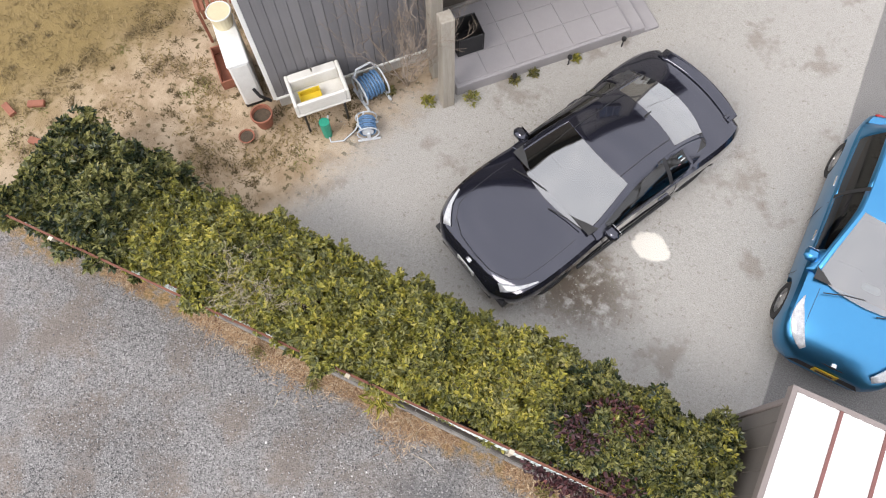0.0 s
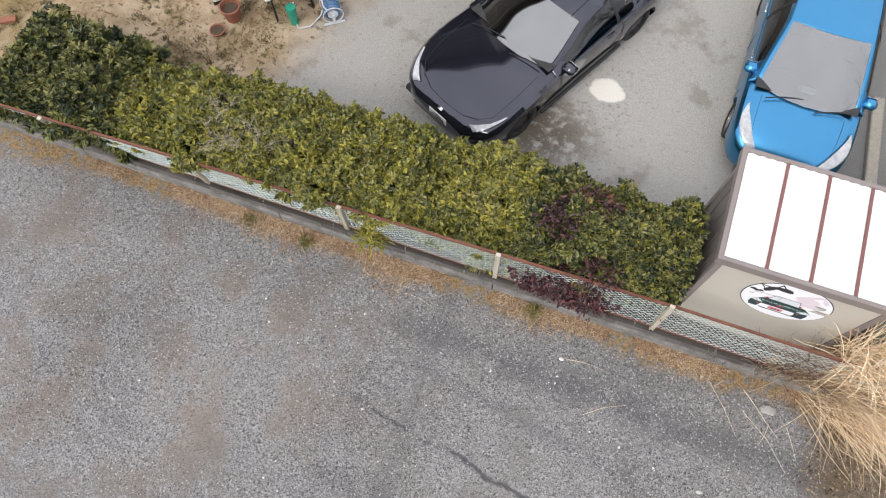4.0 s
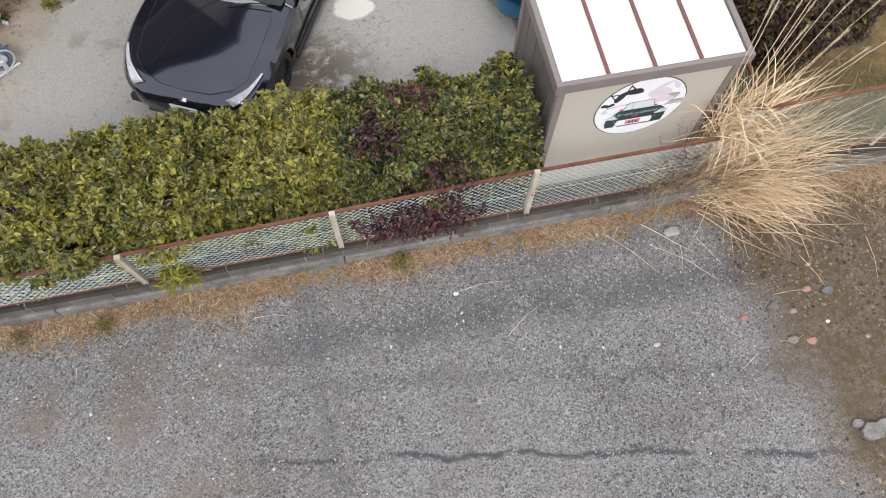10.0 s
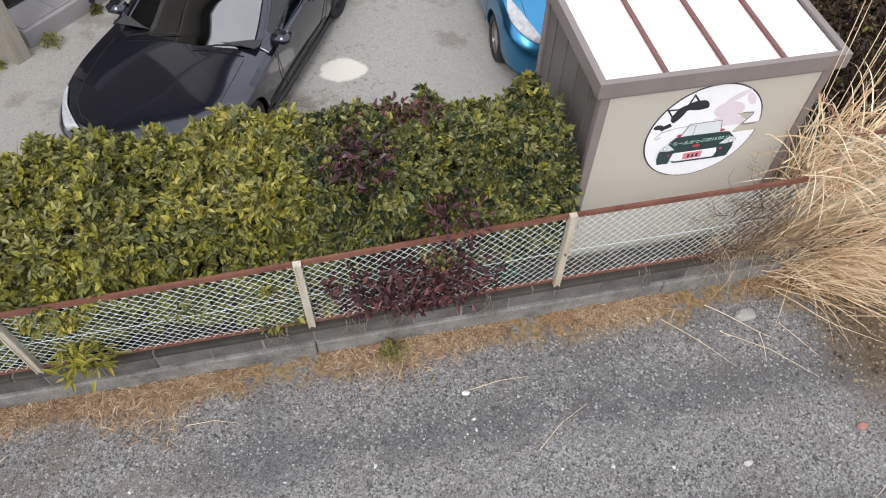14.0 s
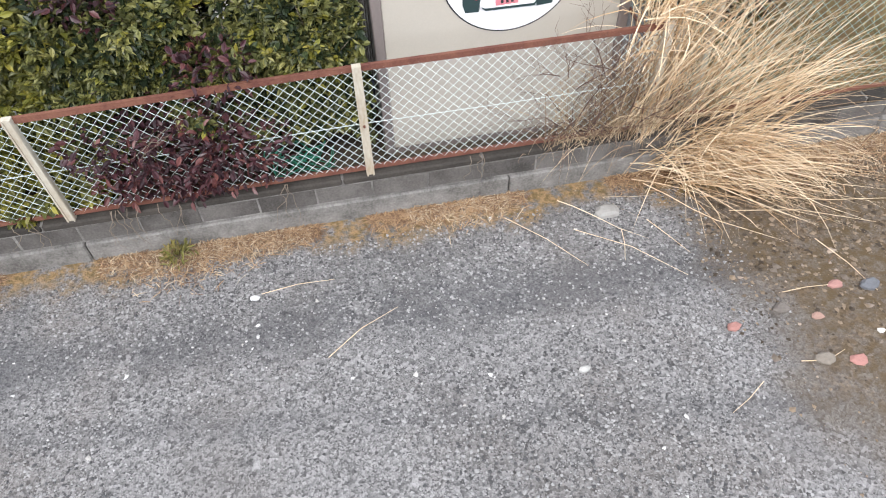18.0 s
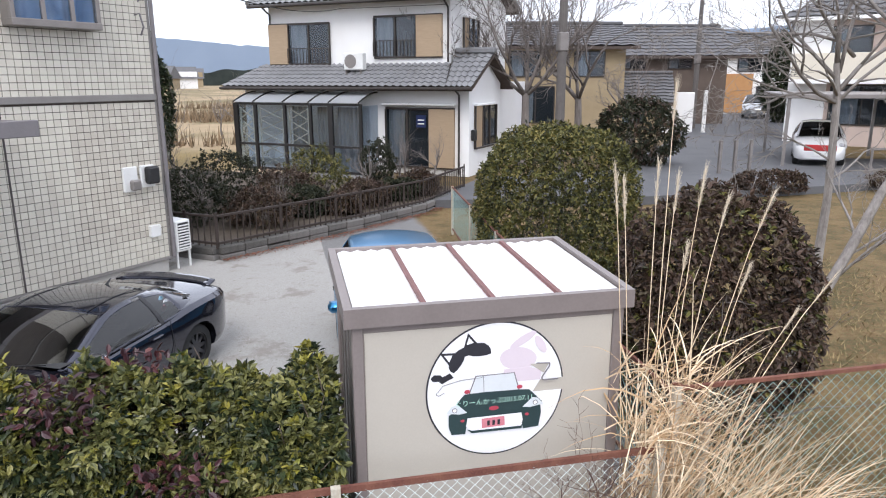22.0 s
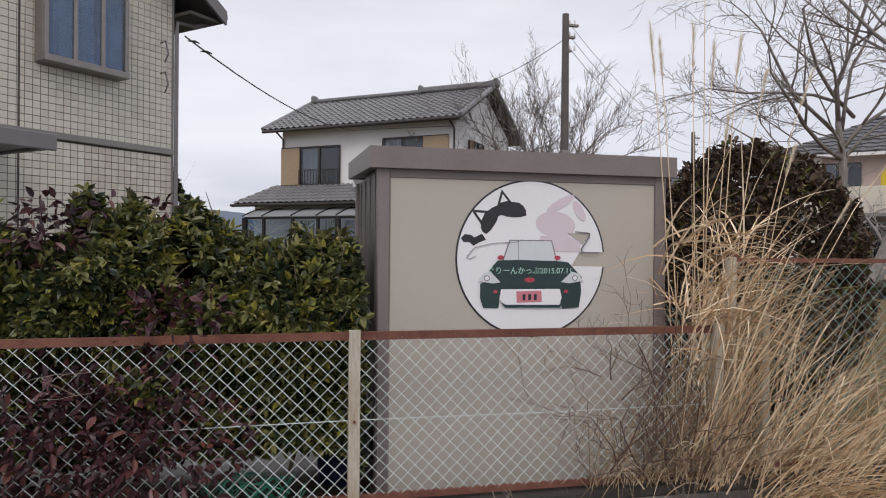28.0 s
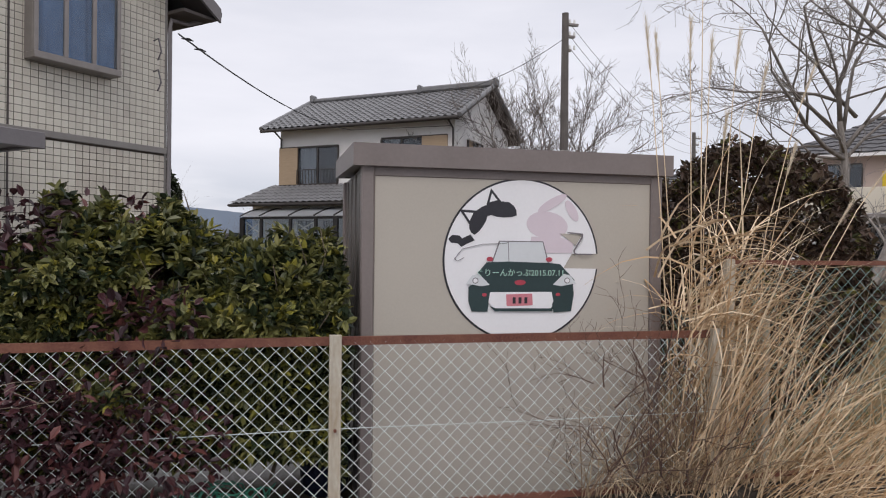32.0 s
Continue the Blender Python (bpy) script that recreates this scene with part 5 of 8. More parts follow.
        v = [(x + q * math.cos(a), yo + sgn * h, z + q * math.sin(a)) for a in (a0, a1) for q, h in ((r * 0.61, -0.03), (r * 0.61, 0.01), (r * 0.68, 0.014))]
        s.add(v, [(0, 1, 4, 3), (1, 2, 5, 4)])
    part("rim", s, rim_material, tyre)
    part("brake_disc", Shape().cyl((x, y - sgn * 0.02, z), (x, y + sgn * 0.02, z), r * 0.45, n=20), DARK_ALLOY, tyre)


def patch(a, b, c, d, bulge, n=10, m=8, inset=0.0):
    """A curved sheet between the corner lines a-b (bottom) and d-c (top), bulging along a way."""
    a, b, c, d, bulge = (Vector(q) for q in (a, b, c, d, bulge))

    def fn(u, v):
        u, v = inset + u * (1 - 2 * inset), inset + v * (1 - 2 * inset)
        p = (a * (1 - u) + b * u) * (1 - v) + (d * (1 - u) + c * u) * v
        return p + bulge * (4 * u * (1 - u))
    return Shape().grid(fn, n, m)


def thick(me, depth):
    """Gives a sheet of mesh some thickness."""
    bm = bmesh.new()
    bm.from_mesh(me)
    bmesh.ops.recalc_face_normals(bm, faces=bm.faces)
    bmesh.ops.solidify(bm, geom=bm.faces[:], thickness=depth)
    bm.to_mesh(me)
    bm.free()
    return me


def on_body(rows, x, k):
    """A point of the body's left side at x: k runs round the section, 6 at the shoulder, 11 on the centre line."""
    w, zb, zs, zt = spline(rows, x)
    prof = [(w, zs - 0.16), (w * 0.985, zs - 0.06), (w * 0.93, zs - 0.005), (w * 0.82, zs + (zt - zs) * 0.35), (w * 0.58, zs + (zt - zs) * 0.72), (w * 0.3, zs + (zt - zs) * 0.94), (0.0, zt)]
    k = min(max(k - 5, 0.0), 5.999)
    i, t = int(k), k % 1
    return Vector((x, prof[i][0] * (1 - t) + prof[i + 1][0] * t, prof[i][1] * (1 - t) + prof[i + 1][1] * t))


def flip(sg, p, out=0.0):
    return (p.x + out, sg * (p.y + out * 0.5), p.z + out)


def cabin(car, g, material, side_glass, rear_glass, front_glass=None):
    """The glasshouse, one smooth shell with panes set in it. g["line"]: x, rail half width, rail height, centre height;
    g["cuts"]: windscreen base and top, roof rear, rear glass base; g["belt"]: x, half width, height."""
    front_glass = front_glass or CAR_GLASS
    x_base, x_top, x_rear, x_tail = g["cuts"]
    sweep = g.get("sweep", 0.16)
    mid = (x_top + x_rear) / 2

    def top(u, x):
        w, zr, zc = spline(g["line"], x)
        k = (x - mid) / (x_base - mid) if x > mid else -0.8 * (mid - x) / (mid - x_tail)
        return Vector((x - sweep * k * u * u, u * w, zr + (zc - zr) * (1 - abs(u) ** 2.6)))

    def side(v, x, sgn):
        p = top(sgn, x)
        wb, zb = spline(g["belt"], p.x)
        return Vector((p.x, sgn * (wb + (abs(p.y) - wb) * v + 0.035 * math.sin(math.pi * v) * min(1.0, (p.z - zb) / 0.2)), zb + (p.z - zb) * v))

    def line(*cuts, n=6):
        out = []
        for a, b in zip(cuts, cuts[1:]):
            out += [a + (b - a) * k / n for k in range(n)]
        return out + [cuts[-1]]

    xs = line(x_base, x_top + 0.02, x_top - 0.04, x_rear + 0.03, x_rear - 0.02, x_tail, n=7)
    us = line(-1.0, -0.91, 0.0, 0.91, 1.0, n=3)

    def sheet(fn, aa, bb, keep):
        s = Shape()
        n = len(bb)
        grid = [tuple(fn(a, b)) for a in aa for b in bb]
        for i in range(len(aa) - 1):
            for j in range(n - 1):
                if keep((aa[i] + aa[i + 1]) / 2, (bb[j] + bb[j + 1]) / 2):
                    s.f.append((i * n + j, i * n + j + 1, (i + 1) * n + j + 1, (i + 1) * n + j))
        used = sorted({k for f in s.f for k in f})
        at = {k: i for i, k in enumerate(used)}
        s.v = [grid[k] for k in used]
        s.f = [tuple(at[k] for k in f) for f in s.f]
        return s

    def screen(a, b):
        return abs(a) < 0.91 and (b > x_top + 0.02 or b < x_rear - 0.02)
    me = thick(sheet(top, us, xs, lambda a, b: not screen(a, b)).mesh("roof", material), 0.015)
    me.shade_smooth()
    part("roof", me, material, car, "smooth painted roof and pillars")
    part("windscreen", sheet(lambda a, b: top(a, b) - Vector((0, 0, 0.006)), us, xs, lambda a, b: screen(a, b) and b > mid), front_glass, car, "sloping windscreen", smooth="all")
    part("rear_window", sheet(lambda a, b: top(a, b) - Vector((0, 0, 0.006)), us, xs, lambda a, b: screen(a, b) and b < mid), rear_glass, car, "sloping rear window", smooth="all")
    xa, xb, bp = g["side"]
    vs = line(0.0, 0.07, 0.9, 1.0, n=4)
    sx = line(x_base - 0.005, xa, bp + 0.035, bp - 0.035, xb, x_tail + 0.005, n=6)
    for sgn in (1, -1):
        def pane(v, x):
            return 0.07 < v < 0.9 and xb < x < xa and abs(x - bp) > 0.035
        me = thick(sheet(lambda v, x: side(v, x, sgn), vs, sx, lambda v, x: not pane(v, x) and abs(x - bp) > 0.035).mesh("window_surround", material), 0.012)
        me.shade_smooth()
        part("window_surround", me, material, car)
        for lo, hi in ((bp, xa), (xb, bp)):
            part("side_window", sheet(lambda v, x: side(v, x, sgn) - Vector((0, sgn * 0.006, 0)), vs, sx, lambda v, x: pane(v, x) and lo < x < hi), side_glass, car, "tinted side window", smooth="all")
        part("door_pillar", sheet(lambda v, x: side(v, x, sgn), vs, sx, lambda v, x: abs(x - bp) < 0.035), DARK, car)
    # dark floor of the cabin, over the closed lower body
    rows = g["rows"]
    s = Shape().grid(lambda u, v: (x_tail + 0.2 + (x_base - 0.3 - x_tail) * u, (2 * v - 1) * (spline(g["belt"], x_tail + 0.2 + (x_base - 0.3 - x_tail) * u)[0] - 0.1), spline(rows, x_tail + 0.2 + (x_base - 0.3 - x_tail) * u)[3] + 0.012), 20, 6)
    part("interior_trim", s, CLOTH, car, "dark interior trim")
    ax, aw, az = x_base, spline(g["line"], x_base)[0], spline(g["line"], x_base)[1]
    # seats and dashboard
    for sgn in (1, -1):
        for x in (g["seats"]):
            s = Shape().box((x - 0.25, sgn * 0.36 - 0.24, 0.42), (x + 0.25, sgn * 0.36 + 0.24, 0.56), 0.05)
            s.box((x - 0.36, sgn * 0.36 - 0.24, 0.5), (x - 0.2, sgn * 0.36 + 0.24, 1.02), 0.05)
            s.box((x - 0.38, sgn * 0.36 - 0.13, 1.02), (x - 0.28, sgn * 0.36 + 0.13, 1.16), 0.04)
            part("seat", s, CLOTH, car, "dark cloth seat")
    part("dashboard", Shape().box((ax - 0.42, -aw * 0.9, 0.6), (ax - 0.05, aw * 0.9, az - 0.03), 0.05), DARK, car)
    s = Shape()
    for k in range(16):
        a0, a1 = k * math.tau / 16, (k + 1) * math.tau / 16
        s.tube([(ax - 0.5 + 0.07 * math.sin(a), -0.36 + 0.18 * math.cos(a), az - 0.02 + 0.17 * math.sin(a)) for a in (a0, a1)], 0.014, 5)
    part("steering_wheel", s, DARK, car)


def wipers(car, x, z, w):
    for sgn, y0, y1 in ((1, 0.15, 0.62), (1, -0.55, -0.05)):
        part("wiper", Shape().tube([(x + 0.03, y0, z), (x - 0.05, (y0 + y1) / 2, z + 0.035), (x - 0.1, y1, z + 0.045)], 0.009, 4), DARK, car)


def mirror(car, x, y, z, material):
    sgn = 1 if y > 0 else -1
    s = Shape().box((x - 0.07, y - 0.1, z - 0.06), (x + 0.09, y + 0.1, z + 0.07), 0.045)
    m = part("door_mirror", s, material, car, smooth=True)
    part("mirror_arm", Shape().tube([(x + 0.02, y - sgn * 0.18, z - 0.06), (x + 0.02, y - sgn * 0.08, z - 0.03)], 0.022, 6), DARK, m)
    part("mirror_glass", Shape().box((x - 0.074, y - 0.08, z - 0.045), (x - 0.07, y + 0.08, z + 0.05)), CHROME, m)


def seam(car, pts, r=0.004):
    part("panel_gap", Shape().tube(pts, r, 4), DARK, car)


# the dark coupe, x forward, y to its left
coupe = thing("car", "dark navy two-door sports coupe parked on pale gravel", "car", pose(-2.53, 3.55, 0.25, 0, 0, 243.2) @ Matrix.Diagonal((0.925, 0.985, 0.865, 1)))
rows86 = [(-2.13, 0.69, 0.34, 0.80, 0.86), (-2.05, 0.80, 0.25, 0.90, 0.955), (-1.75, 0.885, 0.2, 0.935, 0.985), (-1.25, 0.90, 0.19, 0.94, 0.98), (-0.8, 0.87, 0.18, 0.89, 0.92), (0, 0.855, 0.17, 0.865, 0.88), (0.7, 0.865, 0.17, 0.84, 0.90), (1.0, 0.882, 0.18, 0.825, 0.875), (1.35, 0.885, 0.18, 0.79, 0.815), (1.7, 0.85, 0.18, 0.70, 0.74), (1.95, 0.75, 0.19, 0.60, 0.645), (2.06, 0.62, 0.2, 0.53, 0.57), (2.12, 0.5, 0.24, 0.46, 0.49)]
part("body", car_body(rows86, [(1.27, 0.355, 0.315, 0.88), (-1.29, 0.36, 0.315, 0.88)], "body", NAVY), NAVY, coupe, "dark navy painted body")
g86 = {"line": [(0.80, 0.74, 0.865, 0.905), (0.55, 0.715, 0.95, 0.995), (0.2, 0.655, 1.09, 1.145), (-0.1, 0.60, 1.185, 1.235), (-0.5, 0.575, 1.215, 1.262), (-0.9, 0.565, 1.18, 1.232), (-1.25, 0.575, 1.10, 1.155), (-1.55, 0.60, 1.005, 1.065), (-1.72, 0.62, 0.95, 1.01)], "cuts": (0.80, -0.06, -1.0, -1.62), "belt": [(0.95, 0.82, 0.82), (0.3, 0.84, 0.85), (-0.6, 0.84, 0.87), (-1.3, 0.83, 0.90), (-1.9, 0.80, 0.92)], "rows": rows86, "side": (0.55, -1.12, -0.72), "seats": (-0.15,)}
COUPE_GLASS = glass_mat("sky_mirroring_glass", (0.30, 0.34, 0.34), 6.0)
cabin(coupe, g86, NAVY, DARK_GLASS, COUPE_GLASS, COUPE_GLASS)
wipers(coupe, 0.83, 0.905, 0.6)
for y in (0.745, -0.745):
    wheel(coupe, 1.27, y, 0.315, 0.315, 0.21, DARK_ALLOY, 10, "dark alloy wheel with a black tyre")
    wheel(coupe, -1.29, y, 0.315, 0.315, 0.21, DARK_ALLOY, 10, "dark alloy wheel with a black tyre")
    sg = 1 if y > 0 else -1
    mirror(coupe, 0.42, sg * 0.885, 0.885, NAVY)
    # headlamp: a swept lens let into the wing's corner
    s = Shape().grid(lambda u, v: flip(sg, on_body(rows86, 1.97 - 0.40 * u + 0.04 * v * (1 - u), 8.75 - 1.35 * u ** 0.8 - (0.8 - 0.6 * u) * v), 0.01), 10, 5)
    lamp = part("headlight", thick(s.mesh("headlight", LAMP, "all"), -0.02), LAMP, coupe, "clear swept headlight")
    part("fog_lamp_recess", Shape().prism([(sg * 0.42, 0.26), (sg * 0.70, 0.28), (sg * 0.68, 0.40), (sg * 0.50, 0.36)], "x", 1.93, 2.075), DARK, coupe)
    # tail lamp
    part("tail_light", Shape().box((-2.11, sg * 0.56 - 0.12, 0.70), (-2.02, sg * 0.56 + 0.12, 0.83), 0.04), RED_LAMP, coupe)
    part("door_handle", Shape().box((-0.62, sg * 0.875 - 0.012, 0.76), (-0.44, sg * 0.875 + 0.02, 0.785), 0.01), NAVY, coupe)
    seam(coupe, [(0.55, sg * 0.868, 0.83), (0.5, sg * 0.869, 0.5), (0.42, sg * 0.86, 0.24)])
    seam(coupe, [(-0.78, sg * 0.872, 0.88), (-0.82, sg * 0.876, 0.55), (-0.7, sg * 0.868, 0.24)])
    seam(coupe, [flip(sg, on_body(rows86, x, 8.25 + (0.6 if x > 1.8 else 0.0)), 0.001) for x in (0.86, 1.1, 1.4, 1.7, 1.9)])
    part("side_skirt", Shape().box((-0.9, sg * 0.86 - 0.02, 0.16), (0.88, sg * 0.86 + 0.02, 0.24), 0.015), DARK, coupe)
    part("roof_moulding", Shape().tube([(-0.06, sg * 0.43, 1.216), (-0.3, sg * 0.43, 1.239), (-0.5, sg * 0.42, 1.245), (-0.75, sg * 0.42, 1.234), (-0.98, sg * 0.42, 1.205)], 0.006, 4), DARK, coupe)
seam(coupe, [(1.86, 0.52, 0.69), (1.96, 0.3, 0.655), (1.985, 0, 0.655), (1.96, -0.3, 0.655), (1.86, -0.52, 0.69)])
part("grille", Shape().prism([(-0.5, 0.22), (0.5, 0.22), (0.44, 0.40), (-0.44, 0.40)], "x", 2.04, 2.118), DARK, coupe, "wide black lower grille")
part("badge", Shape().cyl((2.04, 0, 0.545), (2.085, 0, 0.535), 0.05, n=20), CHROME, coupe, "round chrome badge")
plate = part("number_plate", Shape().box((2.115, -0.165, 0.36), (2.13, 0.165, 0.50), 0.006), PLATE, coupe, "white number plate")
part("plate_bar", Shape().box((2.131, -0.12, 0.385), (2.133, 0.12, 0.43)), DARK, plate)
part("plate_bar", Shape().box((2.131, -0.07, 0.455), (2.133, 0.07, 0.475)), DARK, plate)
part("front_lip", Shape().box((1.8, -0.5, 0.14), (2.06, 0.5, 0.19), 0.02), DARK, coupe)
# rear spoiler: a thin blade on the boot lid
s = Shape().grid(lambda u, v: (-1.93 - 0.15 * v - 0.10 * (1 - (2 * u - 1) ** 2), -0.66 + 1.32 * u, 0.96 + 0.04 * v + 0.018 * (1 - (2 * u - 1) ** 4)), 14, 4)
part("spoiler", thick(s.mesh("spoiler", NAVY, "all"), 0.022), NAVY, coupe, "low lip spoiler on the boot")
for y in (0.58, -0.58):
    part("spoiler_foot", Shape().box((-2.06, y - 0.03, 0.91), (-1.94, y + 0.03, 0.985), 0.012), NAVY, coupe)
seam(coupe, [(-1.66, 0.62, 0.958), (-1.9, 0.6, 0.955), (-2.04, 0.5, 0.93)])
part("aerial", Shape().tube([(-0.93, 0, 1.22), (-1.02, 0, 1.285)], [0.02, 0.006], 5), DARK, coupe)
for x, z, r, c in ((-0.98, 1.03, 0.05, (0.75, 0.75, 0.76)), (-0.9, 0.99, 0.045, (0.6, 0.2, 0.24)), (-0.95, 1.09, 0.035, (0.3, 0.5, 0.62))):
    s = Shape().prism([(x + r * math.cos(k * 0.628), z + r * math.sin(k * 0.628)) for k in range(10)], "y", 0.744 - (z - 0.9) * 0.62 + 0.03, 0.75 - (z - 0.9) * 0.62 + 0.034)
    part("window_sticker", s, mat("sticker_print", c, None, 20, 90, 0.5, bump=0), coupe, "small round window sticker")

# the blue hatchback
hatch = thing("car", "bright blue five-door hatchback parked behind a shed", "car", pose(1.05, 4.1, 0.25, 0, 0, 267.5) @ Matrix.Diagonal((0.90, 0.885, 0.90, 1)))
rows_b = [(-1.88, 0.66, 0.36, 0.86, 0.95), (-1.8, 0.76, 0.26, 0.95, 1.02), (-1.5, 0.835, 0.21, 0.97, 1.02), (-1.0, 0.847, 0.19, 0.95, 0.98), (0, 0.847, 0.18, 0.92, 0.94), (0.7, 0.845, 0.18, 0.92, 0.99), (1.05, 0.84, 0.18, 0.90, 0.965), (1.4, 0.825, 0.19, 0.83, 0.88), (1.65, 0.77, 0.2, 0.72, 0.77), (1.8, 0.66, 0.21, 0.62, 0.66), (1.88, 0.5, 0.26, 0.52, 0.55)]
part("body", car_body(rows_b, [(1.12, 0.335, 0.29, 0.845), (-1.34, 0.335, 0.29, 0.845)], "body", BLUE), BLUE, hatch, "bright metallic blue painted body")
gb = {"line": [(1.08, 0.75, 0.95, 1.0), (0.7, 0.70, 1.14, 1.19), (0.35, 0.64, 1.30, 1.355), (0.08, 0.60, 1.395, 1.445), (-0.6, 0.585, 1.425, 1.48), (-1.2, 0.575, 1.40, 1.455), (-1.5, 0.57, 1.35, 1.40), (-1.68, 0.59, 1.16, 1.22), (-1.82, 0.64, 0.97, 1.03)], "cuts": (1.08, 0.10, -1.46, -1.78), "belt": [(1.2, 0.82, 0.90), (0.3, 0.83, 0.92), (-0.8, 0.825, 0.94), (-1.9, 0.78, 0.97)], "rows": rows_b, "side": (0.75, -1.40, -0.25), "seats": (0.05, -0.85), "sweep": 0.2}
cabin(hatch, gb, BLUE, DARK_GLASS, DARK_GLASS, COUPE_GLASS)
wipers(hatch, 1.09, 0.985, 0.6)
for y in (0.72, -0.72):
    sg = 1 if y > 0 else -1
    wheel(hatch, 1.12, y, 0.29, 0.29, 0.18, ALLOY, 8, "silver wheel with a black tyre")
    wheel(hatch, -1.34, y, 0.29, 0.29, 0.18, ALLOY, 8, "silver wheel with a black tyre")
    mirror(hatch, 0.68, sg * 0.85, 0.98, BLUE)
    s = Shape().grid(lambda u, v: flip(sg, on_body(rows_b, 1.76 - 0.56 * u + 0.04 * v, 8.75 - 1.15 * u + 0.15 - (1.25 * math.sin(math.pi * (0.12 + 0.83 * u))) * v), 0.012), 12, 6)
    lamp = part("headlight", thick(s.mesh("headlight", LAMP, "all"), -0.03), LAMP, hatch, "large clear almond headlight")
    for x in (0.3, -0.62):
        part("door_handle", Shape().box((x - 0.1, sg * 0.85 - 0.01, 0.80), (x + 0.08, sg * 0.85 + 0.024, 0.83), 0.012), CHROME, hatch, "bright door handle")
    seam(hatch, [(0.78, sg * 0.835, 0.84), (0.76, sg * 0.836, 0.5), (0.7, sg * 0.83, 0.25)])
    seam(hatch, [(-0.25, sg * 0.84, 0.86), (-0.27, sg * 0.842, 0.55), (-0.22, sg * 0.836, 0.25)])
    part("tail_light", Shape().box((-1.86, sg * 0.62 - 0.08, 0.78), (-1.76, sg * 0.62 + 0.08, 0.98), 0.04), RED_LAMP, hatch)
    seam(hatch, [flip(sg, on_body(rows_b, x, 8.5), 0.001) for x in (1.05, 1.2, 1.4, 1.6, 1.7)])
part("grille", Shape().prism([(-0.48, 0.34), (0.48, 0.34), (0.40, 0.46), (-0.40, 0.46)], "x", 1.80, 1.885), DARK, hatch)
part("grille_strip", Shape().tube([(1.76, 0.45, 0.62), (1.83, 0.2, 0.60), (1.845, 0, 0.595), (1.83, -0.2, 0.60), (1.76, -0.45, 0.62)], 0.012, 5), DARK, hatch)
part("badge", Shape().cyl((1.80, 0, 0.63), (1.845, 0, 0.62), 0.045, n=20), CHROME, hatch, "small chrome badge")
plate = part("number_plate", Shape().box((1.885, -0.165, 0.37), (1.90, 0.165, 0.50), 0.006), PLATE_YELLOW, hatch, "yellow plate")
part("plate_bar", Shape().box((1.901, -0.12, 0.395), (1.903, 0.12, 0.44)), DARK, plate)
part("soft_toy", Shape().box((0.72, -0.16, 0.93), (0.86, 0.12, 1.03), 0.045), WHITE, hatch, "white cloth lying on the dashboard")

# ---- the tiled house ----
H1 = Matrix.Rotation(radians(47), 4, "Z")
TILE = mat("cream_wall_tile", (0.64, 0.605, 0.52), (0.53, 0.485, 0.415), 1.2, 90, 0.35, bump=0.08, rand=0.2, island=0.2)
GROUT = mat("brown_joint", (0.125, 0.105, 0.09), (0.075, 0.062, 0.052), 4, 60, 0.9)
BAND = mat("grey_brown_trim", (0.25, 0.235, 0.22), (0.20, 0.185, 0.175), 4, 60, 0.5, bump=0.05)
SOFFIT = mat("dark_brown_soffit", (0.085, 0.072, 0.068), (0.06, 0.05, 0.047), 4, 60, 0.7)
FASCIA = mat("grey_purple_fascia", (0.21, 0.195, 0.20), (0.17, 0.155, 0.16), 4, 60, 0.5)
SLATE = mat("dark_slate_roof", (0.10, 0.10, 0.105), (0.06, 0.06, 0.063), 4, 40, 0.7, bump=0.3)
SIDING = mat("charcoal_board", (0.185, 0.18, 0.19), (0.14, 0.137, 0.147), 3, 60, 0.6, bump=0.12, rand=0.25, stretch=(6, 6, 0.6))
PALE_BASE = mat("pale_render", (0.55, 0.53, 0.50), (0.40, 0.38, 0.35), 2.5, 60, 0.85, bump=0.2)
TERRACE = mat("grey_paving", (0.34, 0.325, 0.335), (0.29, 0.275, 0.285), 3, 60, 0.75, bump=0.1, rand=0.06)
TIMBER = mat("weathered_timber", (0.42, 0.385, 0.33), (0.28, 0.25, 0.21), 3, 60, 0.85, bump=0.4, stretch=(8, 8, 0.6))
ALU = mat("grey_aluminium", (0.28, 0.255, 0.24), (0.22, 0.20, 0.19), 6, 60, 0.4, 0.4, bump=0.02)
CURTAIN = mat("pale_curtain", (0.36, 0.35, 0.34), (0.16, 0.155, 0.15), 2, 12, 0.9, bump=0.0, stretch=(3, 3, 0.3))
# near-black colour that stands in for the shade inside rooms
ROOM_SHADE = mat("room_shade", (0.03, 0.03, 0.032), (0.02, 0.02, 0.02), 3, 40, 0.9, bump=0)
PANE = glass_mat("window_pane", (0.78, 0.83, 0.88), 0.9)
TERRACOTTA = mat("terracotta", (0.33, 0.13, 0.08), (0.22, 0.085, 0.055), 8, 60, 0.85, bump=0.2)

tiled_house = thing("house", "two-storey house clad in cream ceramic tiles with a dark roof", "house", H1)
EU, EV = 4.95, 7.6
# walls: solid core that the tiles sit on
core = Shape().prism([(-2.5, 0.5), (EU, 0.5), (EU, 5.95), (1.22, 8.36), (-2.5, 5.95)], "y", EV + 0.012, EV + 7.5)
part("wall", core, GROUT, tiled_house, "grey jointed wall behind the tiles")
part("foundation", Shape().box((-2.48, EV + 0.03, 0.15), (EU - 0.02, EV + 7.4, 0.5), 0.01), PALE_BASE, tiled_house, "pale rendered foundation")
TW, TH_ = 0.109, 0.104


def gable(u):
    return 5.95 + (EU - u) * 0.655 - 0.05


tile = Shape().box((0.005, 0.0, 0.005), (TW - 0.005, 0.016, TH_ - 0.005), 0.003).mesh("tile", TILE)
